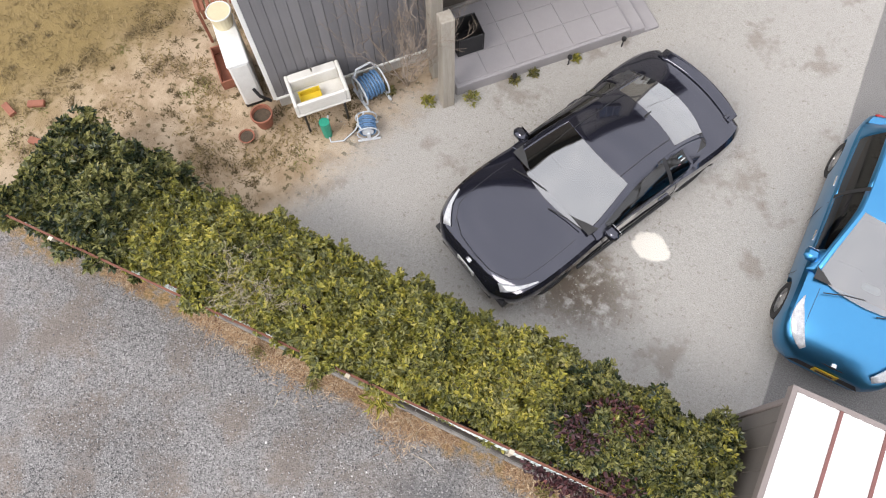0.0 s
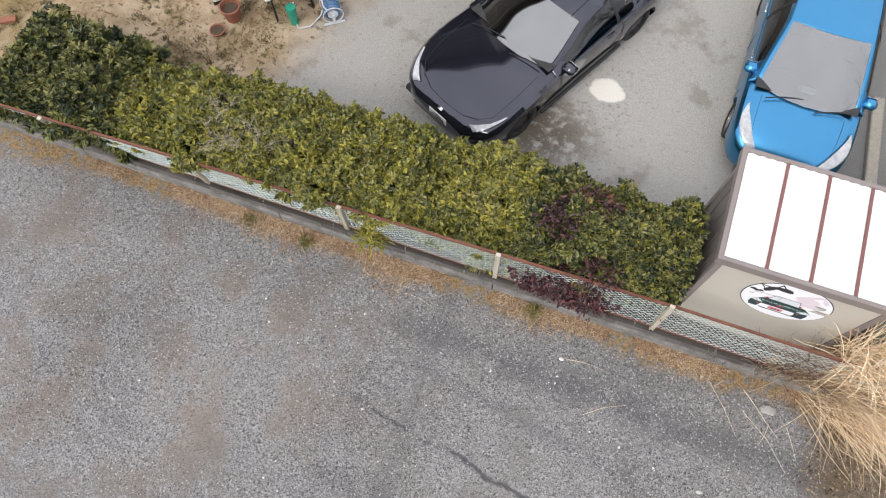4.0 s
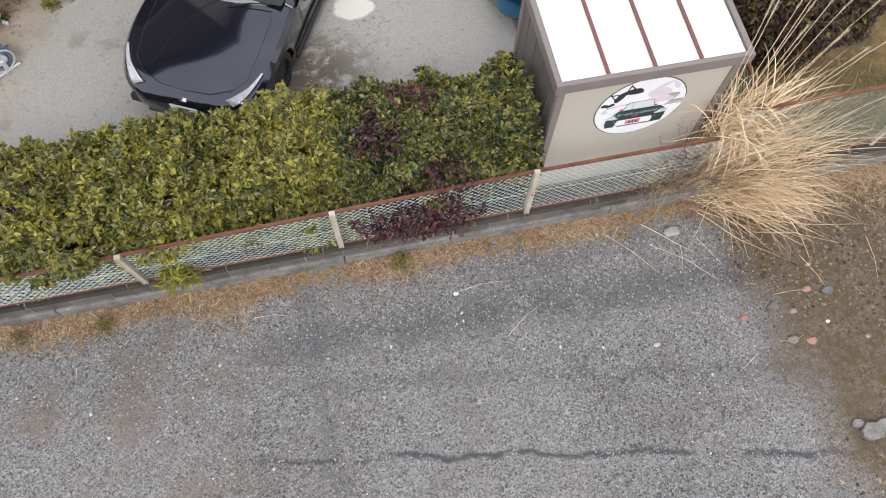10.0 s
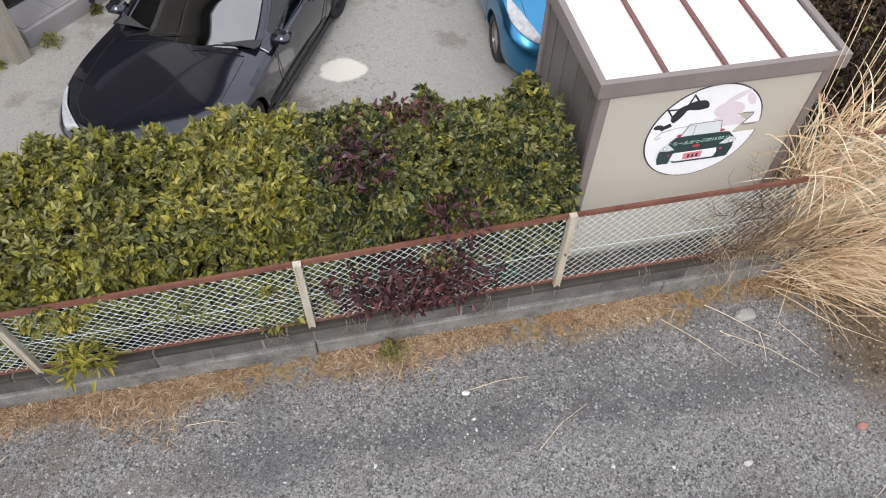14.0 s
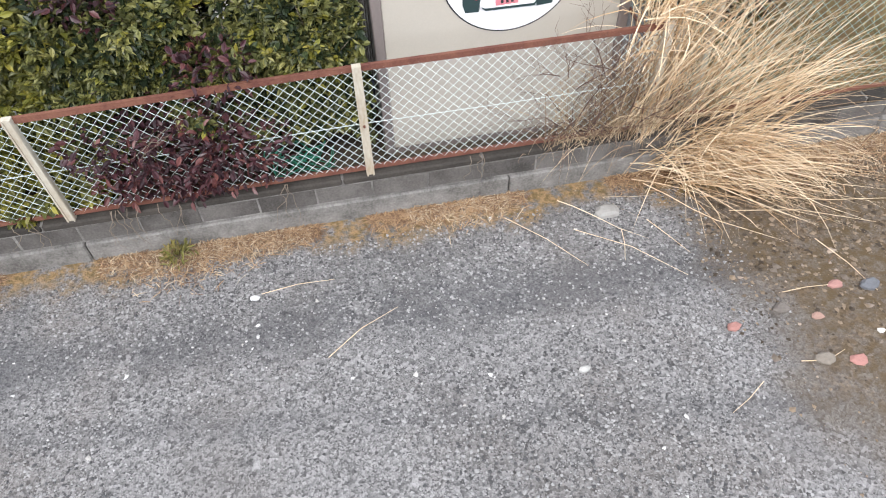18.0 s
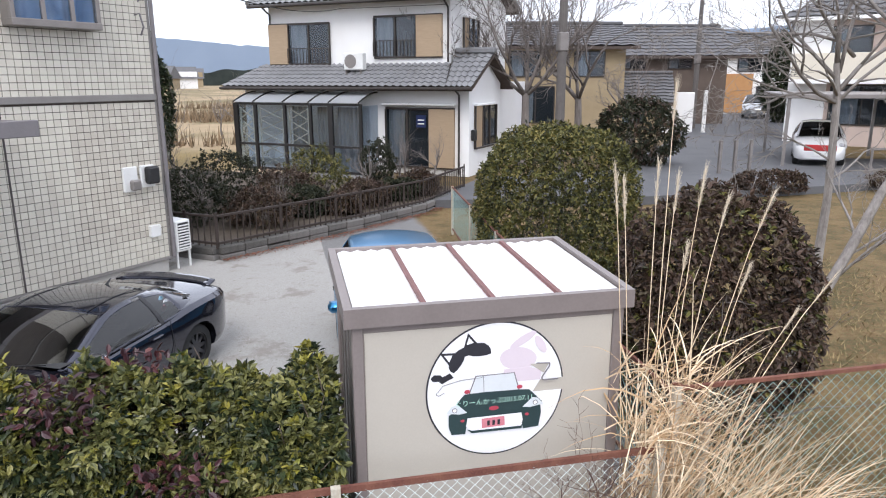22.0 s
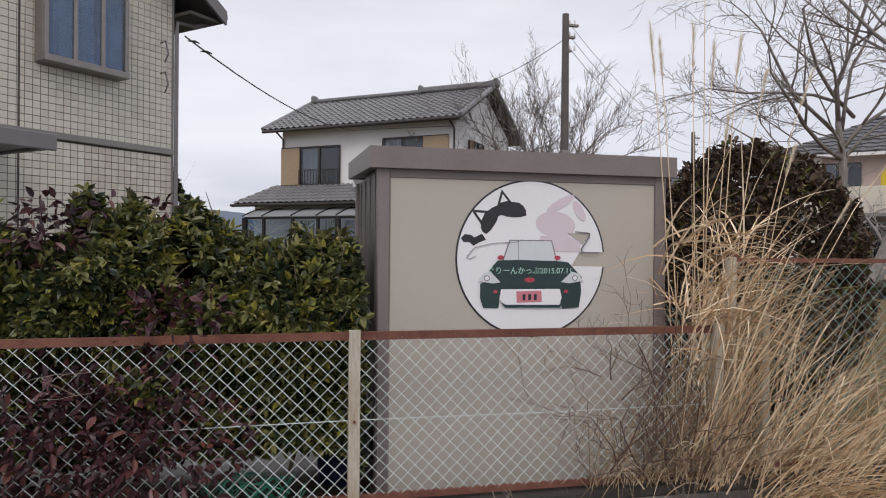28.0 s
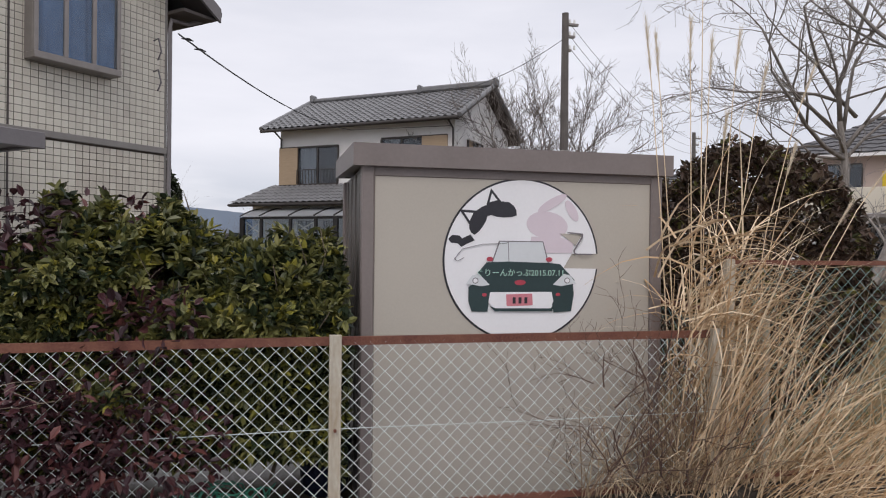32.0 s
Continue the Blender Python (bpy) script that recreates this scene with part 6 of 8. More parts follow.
rest = Shape()
count = 0
nu = int((EU - 1.25) / TW)
for i in range(nu):
    u = EU - (i + 1) * TW
    for j in range(int((9.0 - 0.52) / TH_)):
        z = 0.52 + j * TH_
        roof_line = gable(u) + 0.06
        if z + 0.03 > roof_line or 3.13 < z + TH_ / 2 < 3.26 or 5.92 < z + TH_ / 2 < 6.05:
            continue
        if 2.72 < u + TW / 2 < 3.95 and 4.24 < z + TH_ / 2 < 5.55:
            continue
        if 0.9 < z < 3.1 and i < 16 and count < 300:
            part("tile", tile, TILE, tiled_house, m=pose(u, EV - 0.004, z))
            count += 1
        else:
            rest.box((u + 0.005, EV - 0.004, z + 0.005), (u + TW - 0.005, EV + 0.012, min(z + TH_ - 0.005, roof_line)))
tagged(part("tiling", rest.mesh("tiling", TILE, False, False), TILE, tiled_house, "cream ceramic wall tiles"), kind="stuff")
for z in (3.195, 5.985):
    part("band", Shape().box((-2.5, EV - 0.035, z - 0.05), (EU + 0.015, EV + 0.014, z + 0.05), 0.008), BAND, tiled_house, "grey-brown horizontal trim")
part("corner_trim", Shape().box((EU - 0.02, EV - 0.012, 0.45), (EU + 0.03, EV + 0.05, 5.95), 0.008), BAND, tiled_house)
part("expansion_joint", Shape().box((2.46, EV - 0.006, 0.5), (2.49, EV + 0.002, 7.2)), SOFFIT, tiled_house)
part("base_drip", Shape().box((-2.5, EV - 0.03, 0.47), (EU, EV + 0.02, 0.52), 0.006), BAND, tiled_house)
# roof: two slopes, boards along the verge
for sgn, u0, u1 in ((1, 1.22, 5.66), (-1, 1.22, -3.2)):
    za, zb = 8.40, 8.40 - abs(u1 - u0) * 0.655
    s = Shape().add([(u0, 7.15, za), (u1, 7.15, zb), (u1, 15.5, zb), (u0, 15.5, za), (u0, 7.15, za + 0.16), (u1, 7.15, zb + 0.16), (u1, 15.5, zb + 0.16), (u0, 15.5, za + 0.16)], [(0, 1, 2, 3), (7, 6, 5, 4), (0, 4, 5, 1), (1, 5, 6, 2), (2, 6, 7, 3), (3, 7, 4, 0)])
    roof = part("roof", s, SLATE, tiled_house, "dark slate roof slope")
    v = []
    for y in (7.1, 7.15):
        v += [(u0, y, za - 0.06), (u1, y, zb - 0.06), (u1, y, zb + 0.17), (u0, y, za + 0.17)]
    part("verge_board", Shape().add(v, [(0, 1, 2, 3), (7, 6, 5, 4), (0, 4, 5, 1), (1, 5, 6, 2), (2, 6, 7, 3), (3, 7, 4, 0)]), FASCIA, roof, "grey board along the roof edge")
    part("soffit", Shape().add([(u0, 7.16, za - 0.02), (u1, 7.16, zb - 0.02), (u1, 7.62, zb - 0.02), (u0, 7.62, za - 0.02), (u0, 7.16, za - 0.006), (u1, 7.16, zb - 0.006), (u1, 7.62, zb - 0.006), (u0, 7.62, za - 0.006)], [(0, 1, 2, 3), (7, 6, 5, 4), (0, 4, 5, 1), (1, 5, 6, 2), (2, 6, 7, 3), (3, 7, 4, 0)]), SOFFIT, roof, "dark brown soffit")
    if sgn == 1:
        part("eaves_soffit", Shape().box((EU + 0.03, 7.2, 5.45), (5.62, 15.4, 5.5)), SOFFIT, roof)
        part("gutter", Shape().box((5.6, 7.12, 5.52), (5.72, 15.5, 5.64), 0.03), FASCIA, roof)
part("downpipe", Shape().tube([(5.55, 7.45, 5.48), (5.3, 7.5, 5.36), (5.02, 7.56, 5.36), (5.0, 7.56, 5.2), (5.0, 7.56, 0.5)], 0.035, 8), FASCIA, tiled_house, "grey downpipe at the corner")
# bay window
bay = part("bay_window", Shape().box((2.68, EV - 0.26, 4.17), (3.98, EV + 0.02, 4.27), 0.01), ALU, tiled_house, "projecting window with a grey-brown metal frame")
part("window_head", Shape().box((2.66, EV - 0.28, 5.47), (4.0, EV + 0.02, 5.59), 0.01), ALU, bay)
for u in (2.68, 3.1, 3.52, 3.91):
    part("window_frame", Shape().box((u, EV - 0.25, 4.26), (u + 0.06, EV - 0.2, 5.48), 0.006), ALU, bay)
for u in (2.68, 3.95):
    part("window_cheek", Shape().box((u, EV - 0.2, 4.26), (u + 0.03, EV, 5.48), 0.006), ALU, bay)
for u in (2.74, 3.16, 3.58):
    part("pane", Shape().box((u, EV - 0.23, 4.27), (u + 0.36, EV - 0.224, 5.47)), PANE, bay)
# pleated sheet coloured like the sky and hills mirrored in the panes
s = Shape().grid(lambda a, b: (2.72 + 1.2 * a, EV - 0.13 + 0.03 * math.sin(a * 30 + math.sin(a * 9)), 4.27 + 1.2 * b), 150, 1)
part("curtain", s, mat("blue_sky_reflection", (0.25, 0.41, 0.62), (0.11, 0.19, 0.31), 1.2, 9, 0.9, bump=0.0), bay, "blue pleated sheet coloured as the window's sky reflection", smooth="all")
# flat sheet on the wall, painted dark as the shaded room
part("room_back", Shape().box((2.7, EV - 0.03, 4.27), (3.95, EV - 0.02, 5.47)), ROOM_SHADE, bay)
# meters, boxes and cable bracket on the wall
for name, u, w, z0, z1, d, m, l in (("meter_box", 4.18, 0.26, 1.72, 2.12, 0.05, WHITE, "white meter board"), ("meter_box", 4.50, 0.26, 1.76, 2.12, 0.05, WHITE, "white meter board"), ("switch_box", 4.56, 0.2, 0.92, 1.12, 0.08, WHITE, "small white wall box")):
    b = part(name, Shape().box((u, EV - 0.004 - d, z0), (u + w, EV - 0.004, z1), 0.012), m, tiled_house, l)
    if z0 > 1.5:
        dark = u > 4.4
        if dark:
            part("meter", Shape().box((u + 0.05, EV - 0.19, z0 + 0.06), (u + 0.27, EV - 0.05, z0 + 0.34), 0.03), DARK, b, "dark square meter")
        else:
            part("meter", Shape().box((u + 0.09, EV - 0.16, z0 + 0.03), (u + 0.25, EV - 0.05, z0 + 0.19), 0.02), ALU, b, "grey meter")
for z in (4.45, 4.95):
    part("cable_bracket", Shape().tube([(4.72, EV, z), (4.72, EV - 0.12, z + 0.02), (4.76, EV - 0.14, z - 0.18), (4.78, EV - 0.03, z - 0.3)], 0.014, 5), FASCIA, tiled_house)

# annex with charcoal boards, its frontage on the yard
annex = thing("annex", "single-storey annex clad in charcoal vertical boards on a pale base", "house", H1)
AU0, AU1, AV = -2.55, -0.12, 7.02
part("wall", Shape().box((AU0, AV + 0.02, 0.5), (AU1, EV + 0.02, 3.1)), SIDING, annex)
part("foundation", Shape().box((AU0 + 0.02, AV + 0.03, 0.15), (AU1 - 0.02, EV, 0.5), 0.01), PALE_BASE, annex, "pale rendered base")
part("sill", Shape().box((AU0 - 0.02, AV - 0.02, 0.49), (AU1, AV + 0.04, 0.53), 0.006), WHITE, annex, "white drip sill")
bw = (AU1 - AU0) / 18
board = Shape().box((0.003, 0.0, 0.0), (bw - 0.003, 0.024, 2.57), 0.004).mesh("board", SIDING)
for k in range(18):
    part("board", board, SIDING, annex, m=pose(AU0 + k * bw, AV, 0.53))
part("corner_trim", Shape().box((AU0 - 0.05, AV - 0.012, 0.5), (AU0 + 0.01, AV + 0.06, 3.1), 0.008), WHITE, annex, "pale corner trim")
part("roof", Shape().box((AU0 - 0.15, AV - 0.02, 3.1), (AU1 + 0.05, EV, 3.2), 0.02), FASCIA, annex)
part("wall_socket", Shape().box((-2.32, AV - 0.03, 0.78), (-2.21, AV - 0.0, 0.89), 0.01), WHITE, annex, "white outdoor socket")
# terrace, step and canopy
terrace = thing("terrace", "raised grey paved terrace with a step beside the gravel yard", "terrace", H1)
part("slab", Shape().box((-0.12, 6.3, 0.15), (2.64, EV, 0.455), 0.015), TERRACE, terrace, "smooth grey concrete plinth")
slab_tile = Shape().box((0.002, 0.002, 0), (0.448, 0.398, 0.014), 0.002).mesh("paver", TERRACE)
for i in range(6):
    for j in range(3):
        part("paver", slab_tile, TERRACE, terrace, m=pose(-0.08 + i * 0.45, 6.34 + j * 0.4, 0.456))
for k in range(2):
    part("step", Shape().box((2.64 + k * 0.25, 6.3, 0.15), (2.89 + k * 0.25, EV, 0.38 - k * 0.08), 0.012), TERRACE, terrace)
canopy = thing("canopy", "flat grey canopy on weathered timber posts over a terrace", "canopy", H1)
part("deck", Shape().box((-0.4, 6.3, 2.86), (2.2, EV, 2.95), 0.01), FASCIA, canopy)
part("edge_beam", Shape().box((-0.4, 6.26, 2.80), (2.22, 6.34, 3.0), 0.01), FASCIA, canopy, "grey edge beam")
part("end_beam", Shape().box((2.16, 6.34, 2.82), (2.23, EV - 0.02, 2.98), 0.01), FASCIA, canopy)
for u, v, h in ((-0.29, 6.26, 2.1), (-0.25, 6.78, 2.8)):
    part("post", Shape().box((u - 0.09, v - 0.09, 0.2), (u + 0.09, v + 0.09, h), 0.012), TIMBER, canopy, "weathered square timber post")
for k in range(5):
    part("slat", Shape().box((-0.26, 6.9 + k * 0.13, 0.47), (-0.22, 7.0 + k * 0.13, 2.2), 0.006), TIMBER, canopy)

air = thing("air_conditioner", "white outdoor air-conditioner unit on a stand beside a tiled wall", "air conditioner", H1 @ pose(5.22, 7.95, 0.25))
part("casing", Shape().box((-0.16, -0.4, 0.30), (0.16, 0.4, 0.85), 0.02), WHITE, air)
part("grille", Shape().box((-0.11, -0.412, 0.34), (0.11, -0.398, 0.81), 0.005), DARK, air)
for k in range(9):
    part("louvre", Shape().box((-0.12, -0.422, 0.35 + k * 0.05), (0.12, -0.408, 0.375 + k * 0.05), 0.004), WHITE, air)
for x in (-0.14, 0.12):
    for y in (-0.36, 0.33):
        part("leg", Shape().box((x, y, 0.0), (x + 0.03, y + 0.03, 0.31)), WHITE, air)

# ---- things along the annex ----
CERAMIC = mat("glazed_ceramic", (0.74, 0.73, 0.69), (0.58, 0.56, 0.52), 3, 60, 0.25, bump=0.03)
sink = thing("garden_sink", "white utility sink on legs with a tap by a charcoal wall", "sink", H1 @ pose(-1.98, 6.70, 0.25))
s = Shape()
for lo, hi in (((-0.38, -0.26, 0.5), (0.38, 0.26, 0.55)), ((-0.38, -0.26, 0.55), (-0.33, 0.26, 0.78)), ((0.33, -0.26, 0.55), (0.38, 0.26, 0.78)), ((-0.33, -0.26, 0.55), (0.33, -0.21, 0.78)), ((-0.33, 0.13, 0.55), (0.33, 0.26, 0.78))):
    s.box(lo, hi, 0.015)
part("basin", s, CERAMIC, sink, "white rectangular basin")
for x in (-0.3, 0.27):
    for y in (-0.2, 0.17):
        part("leg", Shape().box((x, y, 0), (x + 0.03, y + 0.03, 0.5)), DARK, sink)
part("tap", Shape().tube([(0.0, 0.36, 0.9), (0.0, 0.26, 0.92), (0.0, 0.16, 0.9), (0.0, 0.15, 0.84)], 0.013, 7), CHROME, sink)
part("drain", Shape().cyl((0, -0.05, 0.55), (0, -0.05, 0.556), 0.03), DARK, sink)
basin = thing("tub", "small yellow plastic tub standing in a white sink", "tub", H1 @ pose(-2.1, 6.64, 0.81))
s = Shape()
for lo, hi in (((-0.15, -0.09, 0), (0.15, 0.09, 0.012)), ((-0.15, -0.09, 0.012), (-0.135, 0.09, 0.11)), ((0.135, -0.09, 0.012), (0.15, 0.09, 0.11)), ((-0.135, -0.09, 0.012), (0.135, -0.075, 0.11)), ((-0.135, 0.075, 0.012), (0.135, 0.09, 0.11))):
    s.box(lo, hi, 0.004)
part("body", s, mat("yellow_plastic", (0.72, 0.55, 0.05), (0.6, 0.44, 0.03), 6, 60, 0.45, bump=0.02), basin)
HOSE = mat("blue_hose", (0.12, 0.24, 0.42), (0.07, 0.16, 0.3), 6, 60, 0.5, bump=0.05)
CASE = mat("pale_blue_plastic", (0.62, 0.66, 0.70), (0.52, 0.55, 0.6), 5, 60, 0.4, bump=0.03)


def hose_reel(label, m):
    r = thing("hose_reel", label, "hose reel", m, group="hose reels")
    for x in (-0.17, 0.14):
        s = Shape().box((x, -0.2, 0.0), (x + 0.03, 0.2, 0.05), 0.01).box((x, -0.03, 0.05), (x + 0.03, 0.03, 0.24), 0.008)
        for k in range(16):
            a0, a1 = k * math.tau / 16, (k + 1) * math.tau / 16
            s.tube([(x + 0.015, 0.19 * math.cos(a), 0.24 + 0.19 * math.sin(a)) for a in (a0, a1)], 0.012, 4)
        part("side_frame", s, CASE, r)
    part("drum", Shape().cyl((-0.14, 0, 0.24), (0.14, 0, 0.24), 0.1, n=16), CASE, r)
    for k in range(7):
        s = Shape()
        x = -0.115 + k * 0.038
        s.tube([(x, (0.135 + 0.012 * (k % 2)) * math.cos(a), 0.24 + (0.135 + 0.012 * (k % 2)) * math.sin(a)) for a in np.linspace(0, math.tau, 20)], 0.016, 6)
        part("hose", s, HOSE, r, "coiled blue hose")
    part("handle", Shape().tube([(-0.15, 0.1, 0.42), (-0.1, 0.14, 0.47), (0.1, 0.14, 0.47), (0.15, 0.1, 0.42)], 0.013, 6), CASE, r)
    return r


hose_reel("large pale hose reel with blue hose beside a sink", H1 @ pose(-1.25, 6.75, 0.25, 0, 0, 12) @ Matrix.Diagonal((1.15, 1.15, 1.1, 1)))
hose_reel("small pale hose reel with blue hose on gravel", H1 @ pose(-1.5, 6.2, 0.25, 0, 0, 78) @ Matrix.Diagonal((0.85, 0.8, 0.75, 1)))
solid("garden_hose", Shape().tube([(-6.1, 3.0, 0.5), (-6.05, 2.85, 0.28), (-5.95, 2.75, 0.265), (-5.8, 2.85, 0.265), (-5.72, 3.05, 0.3), (-5.7, 3.3, 0.42)], 0.012, 6), CASE, "pale hose trailing over gravel from a reel", "hose")
pipe = thing("drain_elbow", "green plastic drain under a white sink", "pipe", H1 @ pose(-2.05, 6.36, 0.25))
part("body", Shape().cyl((0, 0, 0.0), (0, 0.02, 0.32), 0.06, 0.075, n=14), mat("green_plastic", (0.03, 0.35, 0.24), (0.02, 0.25, 0.17), 6, 60, 0.45), pipe)


def pot(m, r, h, label, material, group=""):
    p = thing("plant_pot", label, "plant pot", m, group=group)
    s = Shape()
    prof = [(0.0, 0.0), (r * 0.72, 0.0), (r * 0.95, h * 0.85), (r * 1.05, h * 0.85), (r * 1.05, h), (r * 0.92, h), (r * 0.85, h * 0.72), (0.0, h * 0.7)]
    n = 18
    for k in range(n):
        a = k * math.tau / n
        s.v += [(q * math.cos(a), q * math.sin(a), z) for q, z in prof]
    m_ = len(prof)
    for k in range(n):
        for j in range(m_ - 1):
            s.f.append((k * m_ + j, ((k + 1) % n) * m_ + j, ((k + 1) % n) * m_ + j + 1, k * m_ + j + 1))
    part("body", s, material, p, smooth=True)
    part("soil", Shape().cyl((0, 0, h * 0.7), (0, 0, h * 0.74), r * 0.84, n=16), mat("potting_soil", (0.10, 0.075, 0.05), (0.05, 0.036, 0.025), 20, 80, 0.95, bump=0.6), p)
    return p


pot(pose(-6.95, 2.62, 0.25), 0.15, 0.26, "brown glazed pot at a house corner", TERRACOTTA)
pot(pose(-7.05, 2.3, 0.25), 0.11, 0.07, "low terracotta saucer pot on dry soil", TERRACOTTA)
heater = thing("water_heater", "white outdoor cabinet along a pale house wall", "heater", H1 @ pose(-2.86, 7.62, 0.25))
part("cabinet", Shape().box((-0.14, -0.42, 0.05), (0.14, 0.42, 0.95), 0.03), WHITE, heater)
part("cover", Shape().box((-0.15, -0.43, 0.95), (0.15, 0.43, 0.99), 0.015), WHITE, heater)
part("pipe", Shape().tube([(0.05, -0.42, 0.4), (0.1, -0.5, 0.3), (0.22, -0.5, 0.12)], 0.025, 6), DARK, heater)
part("foot", Shape().box((-0.14, -0.4, 0), (0.14, -0.3, 0.05)), DARK, heater)
part("foot", Shape().box((-0.14, 0.3, 0), (0.14, 0.4, 0.05)), DARK, heater)
bucket = thing("bucket", "cream plastic bucket standing on a white cabinet", "bucket", H1 @ pose(-2.86, 7.9, 1.24))
part("body", Shape().cyl((0, 0, 0), (0, 0, 0.24), 0.13, 0.16, n=20), mat("cream_plastic", (0.74, 0.66, 0.45), (0.64, 0.56, 0.37), 5, 60, 0.45), bucket)
part("rim", Shape().tube([(0.16 * math.cos(a), 0.16 * math.sin(a), 0.24) for a in np.linspace(0, math.tau, 22)], 0.01, 5), WHITE, bucket)
planter = thing("planter", "brown rectangular planter tray on bare soil", "planter", H1 @ pose(-3.12, 7.95, 0.25))
s = Shape()
for lo, hi in (((-0.11, -0.33, 0), (0.11, 0.33, 0.02)), ((-0.11, -0.33, 0.02), (-0.09, 0.33, 0.18)), ((0.09, -0.33, 0.02), (0.11, 0.33, 0.18)), ((-0.09, -0.33, 0.02), (0.09, -0.31, 0.18)), ((-0.09, 0.31, 0.02), (0.09, 0.33, 0.18))):
    s.box(lo, hi, 0.004)
part("tray", s, TERRACOTTA, planter)
rack = thing("slatted_rack", "red-brown slatted rack beside a house corner", "rack", H1 @ pose(-2.95, 8.7, 0.25))
for k in range(7):
    part("slat", Shape().box((-0.25 + k * 0.08, -0.2, 0.65), (-0.2 + k * 0.08, 0.3, 0.69), 0.006), TERRACOTTA, rack)
for x in (-0.25, 0.28):
    for y in (-0.2, 0.26):
        part("leg", Shape().box((x, y, 0), (x + 0.04, y + 0.04, 0.65)), TERRACOTTA, rack)
bag = thing("planter_bag", "black fabric box standing on a paved terrace", "box", H1 @ pose(0.28, 6.95, 0.47))
s = Shape()
for lo, hi in (((-0.2, -0.2, 0), (0.2, 0.2, 0.03)), ((-0.2, -0.2, 0.03), (-0.18, 0.2, 0.36)), ((0.18, -0.2, 0.03), (0.2, 0.2, 0.36)), ((-0.18, -0.2, 0.03), (0.18, -0.18, 0.36)), ((-0.18, 0.18, 0.03), (0.18, 0.2, 0.36))):
    s.box(lo, hi, 0.008)
part("body", s, DARK, bag)
for k in range(9):
    u = 0.15 + k * 0.29
    lampy = k in (2, 5, 8)
    if lampy:
        g = thing("garden_light", "small black stake light at a terrace edge", "lamp", H1 @ pose(u, 6.2, 0.25), group="terrace lights")
        part("stake", Shape().cyl((0, 0, 0), (0, 0, 0.16), 0.01, n=6), DARK, g)
        part("head", Shape().cyl((0, 0, 0.16), (0, 0, 0.2), 0.035, 0.03, n=12), DARK, g)
for u, v, r in ((0.05, 6.15, 0.12), (0.75, 6.22, 0.08), (1.05, 6.24, 0.08), (1.75, 6.24, 0.06), (-0.55, 6.35, 0.1), (-1.0, 6.7, 0.08)):
    p = H1 @ Vector((u, v, 0.26))
    clump("weed", "small green and russet weed at a terrace edge", p.x, p.y, 0.26, r, 110, 0.05, 0.018, random.choice((LEAF_OLIVE, LEAF_YELLOW)))
# bare shrub in front of the annex
bare = thing("bare_shrub", "leafless twiggy shrub in front of charcoal boards", "shrub")
p = H1 @ Vector((-0.72, 6.72, 0.22))
s = Shape()
for k in range(5):
    limb(s, p, (random.uniform(-0.4, 0.4), random.uniform(-0.4, 0.4), 1), 1.15, 0.012, 5, 0.22, 3, 0.7, None, 4, 0.6, 0.2)
part("woody_stem", s, mat("pale_twig", (0.36, 0.30, 0.25), (0.22, 0.17, 0.13), 12, 60, 0.9), bare, "thin pale bare stems")
# tufts over the bare soil
tufts = Shape()
for k in range(9000):
    x, y = random.uniform(-13.0, -6.2), random.uniform(0.6, 6.5)
    if noise.noise((x * 1.6, y * 1.6, 2.2)) < (0.12 if x - 0.4 * y > -10.6 else -0.4) or x - 0.35 * y > -6.9:
        continue
    for j in range(3):
        a = random.uniform(0, math.tau)
        d = Vector((math.cos(a), math.sin(a), 0.6)) * random.uniform(0.03, 0.09)
        b = Vector((x + random.gauss(0, 0.03), y + random.gauss(0, 0.03), 0.252))
        w = Vector((-d.y, d.x, 0)).normalized() * 0.006
        tufts.add([b - w, b + w, b + d], [(0, 1, 2)])
solid("grass_tufts", tufts, mat("dull_grass", (0.30, 0.22, 0.10), (0.14, 0.10, 0.042), 2, 40, 0.9, bump=0, island=0.3), "dull tufts of grass on sandy soil", "grass", kind="stuff")
# small dense clumps of weed, brown and green
random.seed(83)
for material, count, name, l in ((mat("brown_weed", (0.17, 0.125, 0.06), (0.085, 0.062, 0.03), 2, 40, 0.9, bump=0, island=0.3), 250, "weed_clumps", "small brown clumps of weed on sandy soil"), (mat("green_weed", (0.20, 0.19, 0.05), (0.10, 0.105, 0.03), 2, 40, 0.9, bump=0, island=0.3), 26, "green_weeds", "low green clumps of weed on sandy soil")):
    s = Shape()
    for k in range(count):
        x, y = random.uniform(-11.0, -5.4), random.uniform(0.7, 6.0)
        if x - 0.35 * y > -6.9 + 0.3 * noise.noise((x, y, 4.0)):
            continue
        r = random.choice((0.025, 0.035, 0.05, 0.05, 0.075)) * (1.5 if name == "green_weeds" else 1.0)
        long = random.uniform(0.8, 1.7)
        turn = random.uniform(0, math.tau)
        for j in range(int(26 + 900 * r)):
            u, v = random.gauss(0, r * long), random.gauss(0, r)
            b = Vector((x + u * math.cos(turn) - v * math.sin(turn), y + u * math.sin(turn) + v * math.cos(turn), 0.25))
            a = random.uniform(0, math.tau)
            d = Vector((math.cos(a), math.sin(a), random.uniform(0.3, 1.4))) * random.uniform(0.015, 0.045)
            w = Vector((-d.y, d.x, 0)).normalized() * 0.006
            s.add([b - w, b + w, b + d], [(0, 1, 2)])
    solid(name, s, material, l, "weeds", kind="stuff")
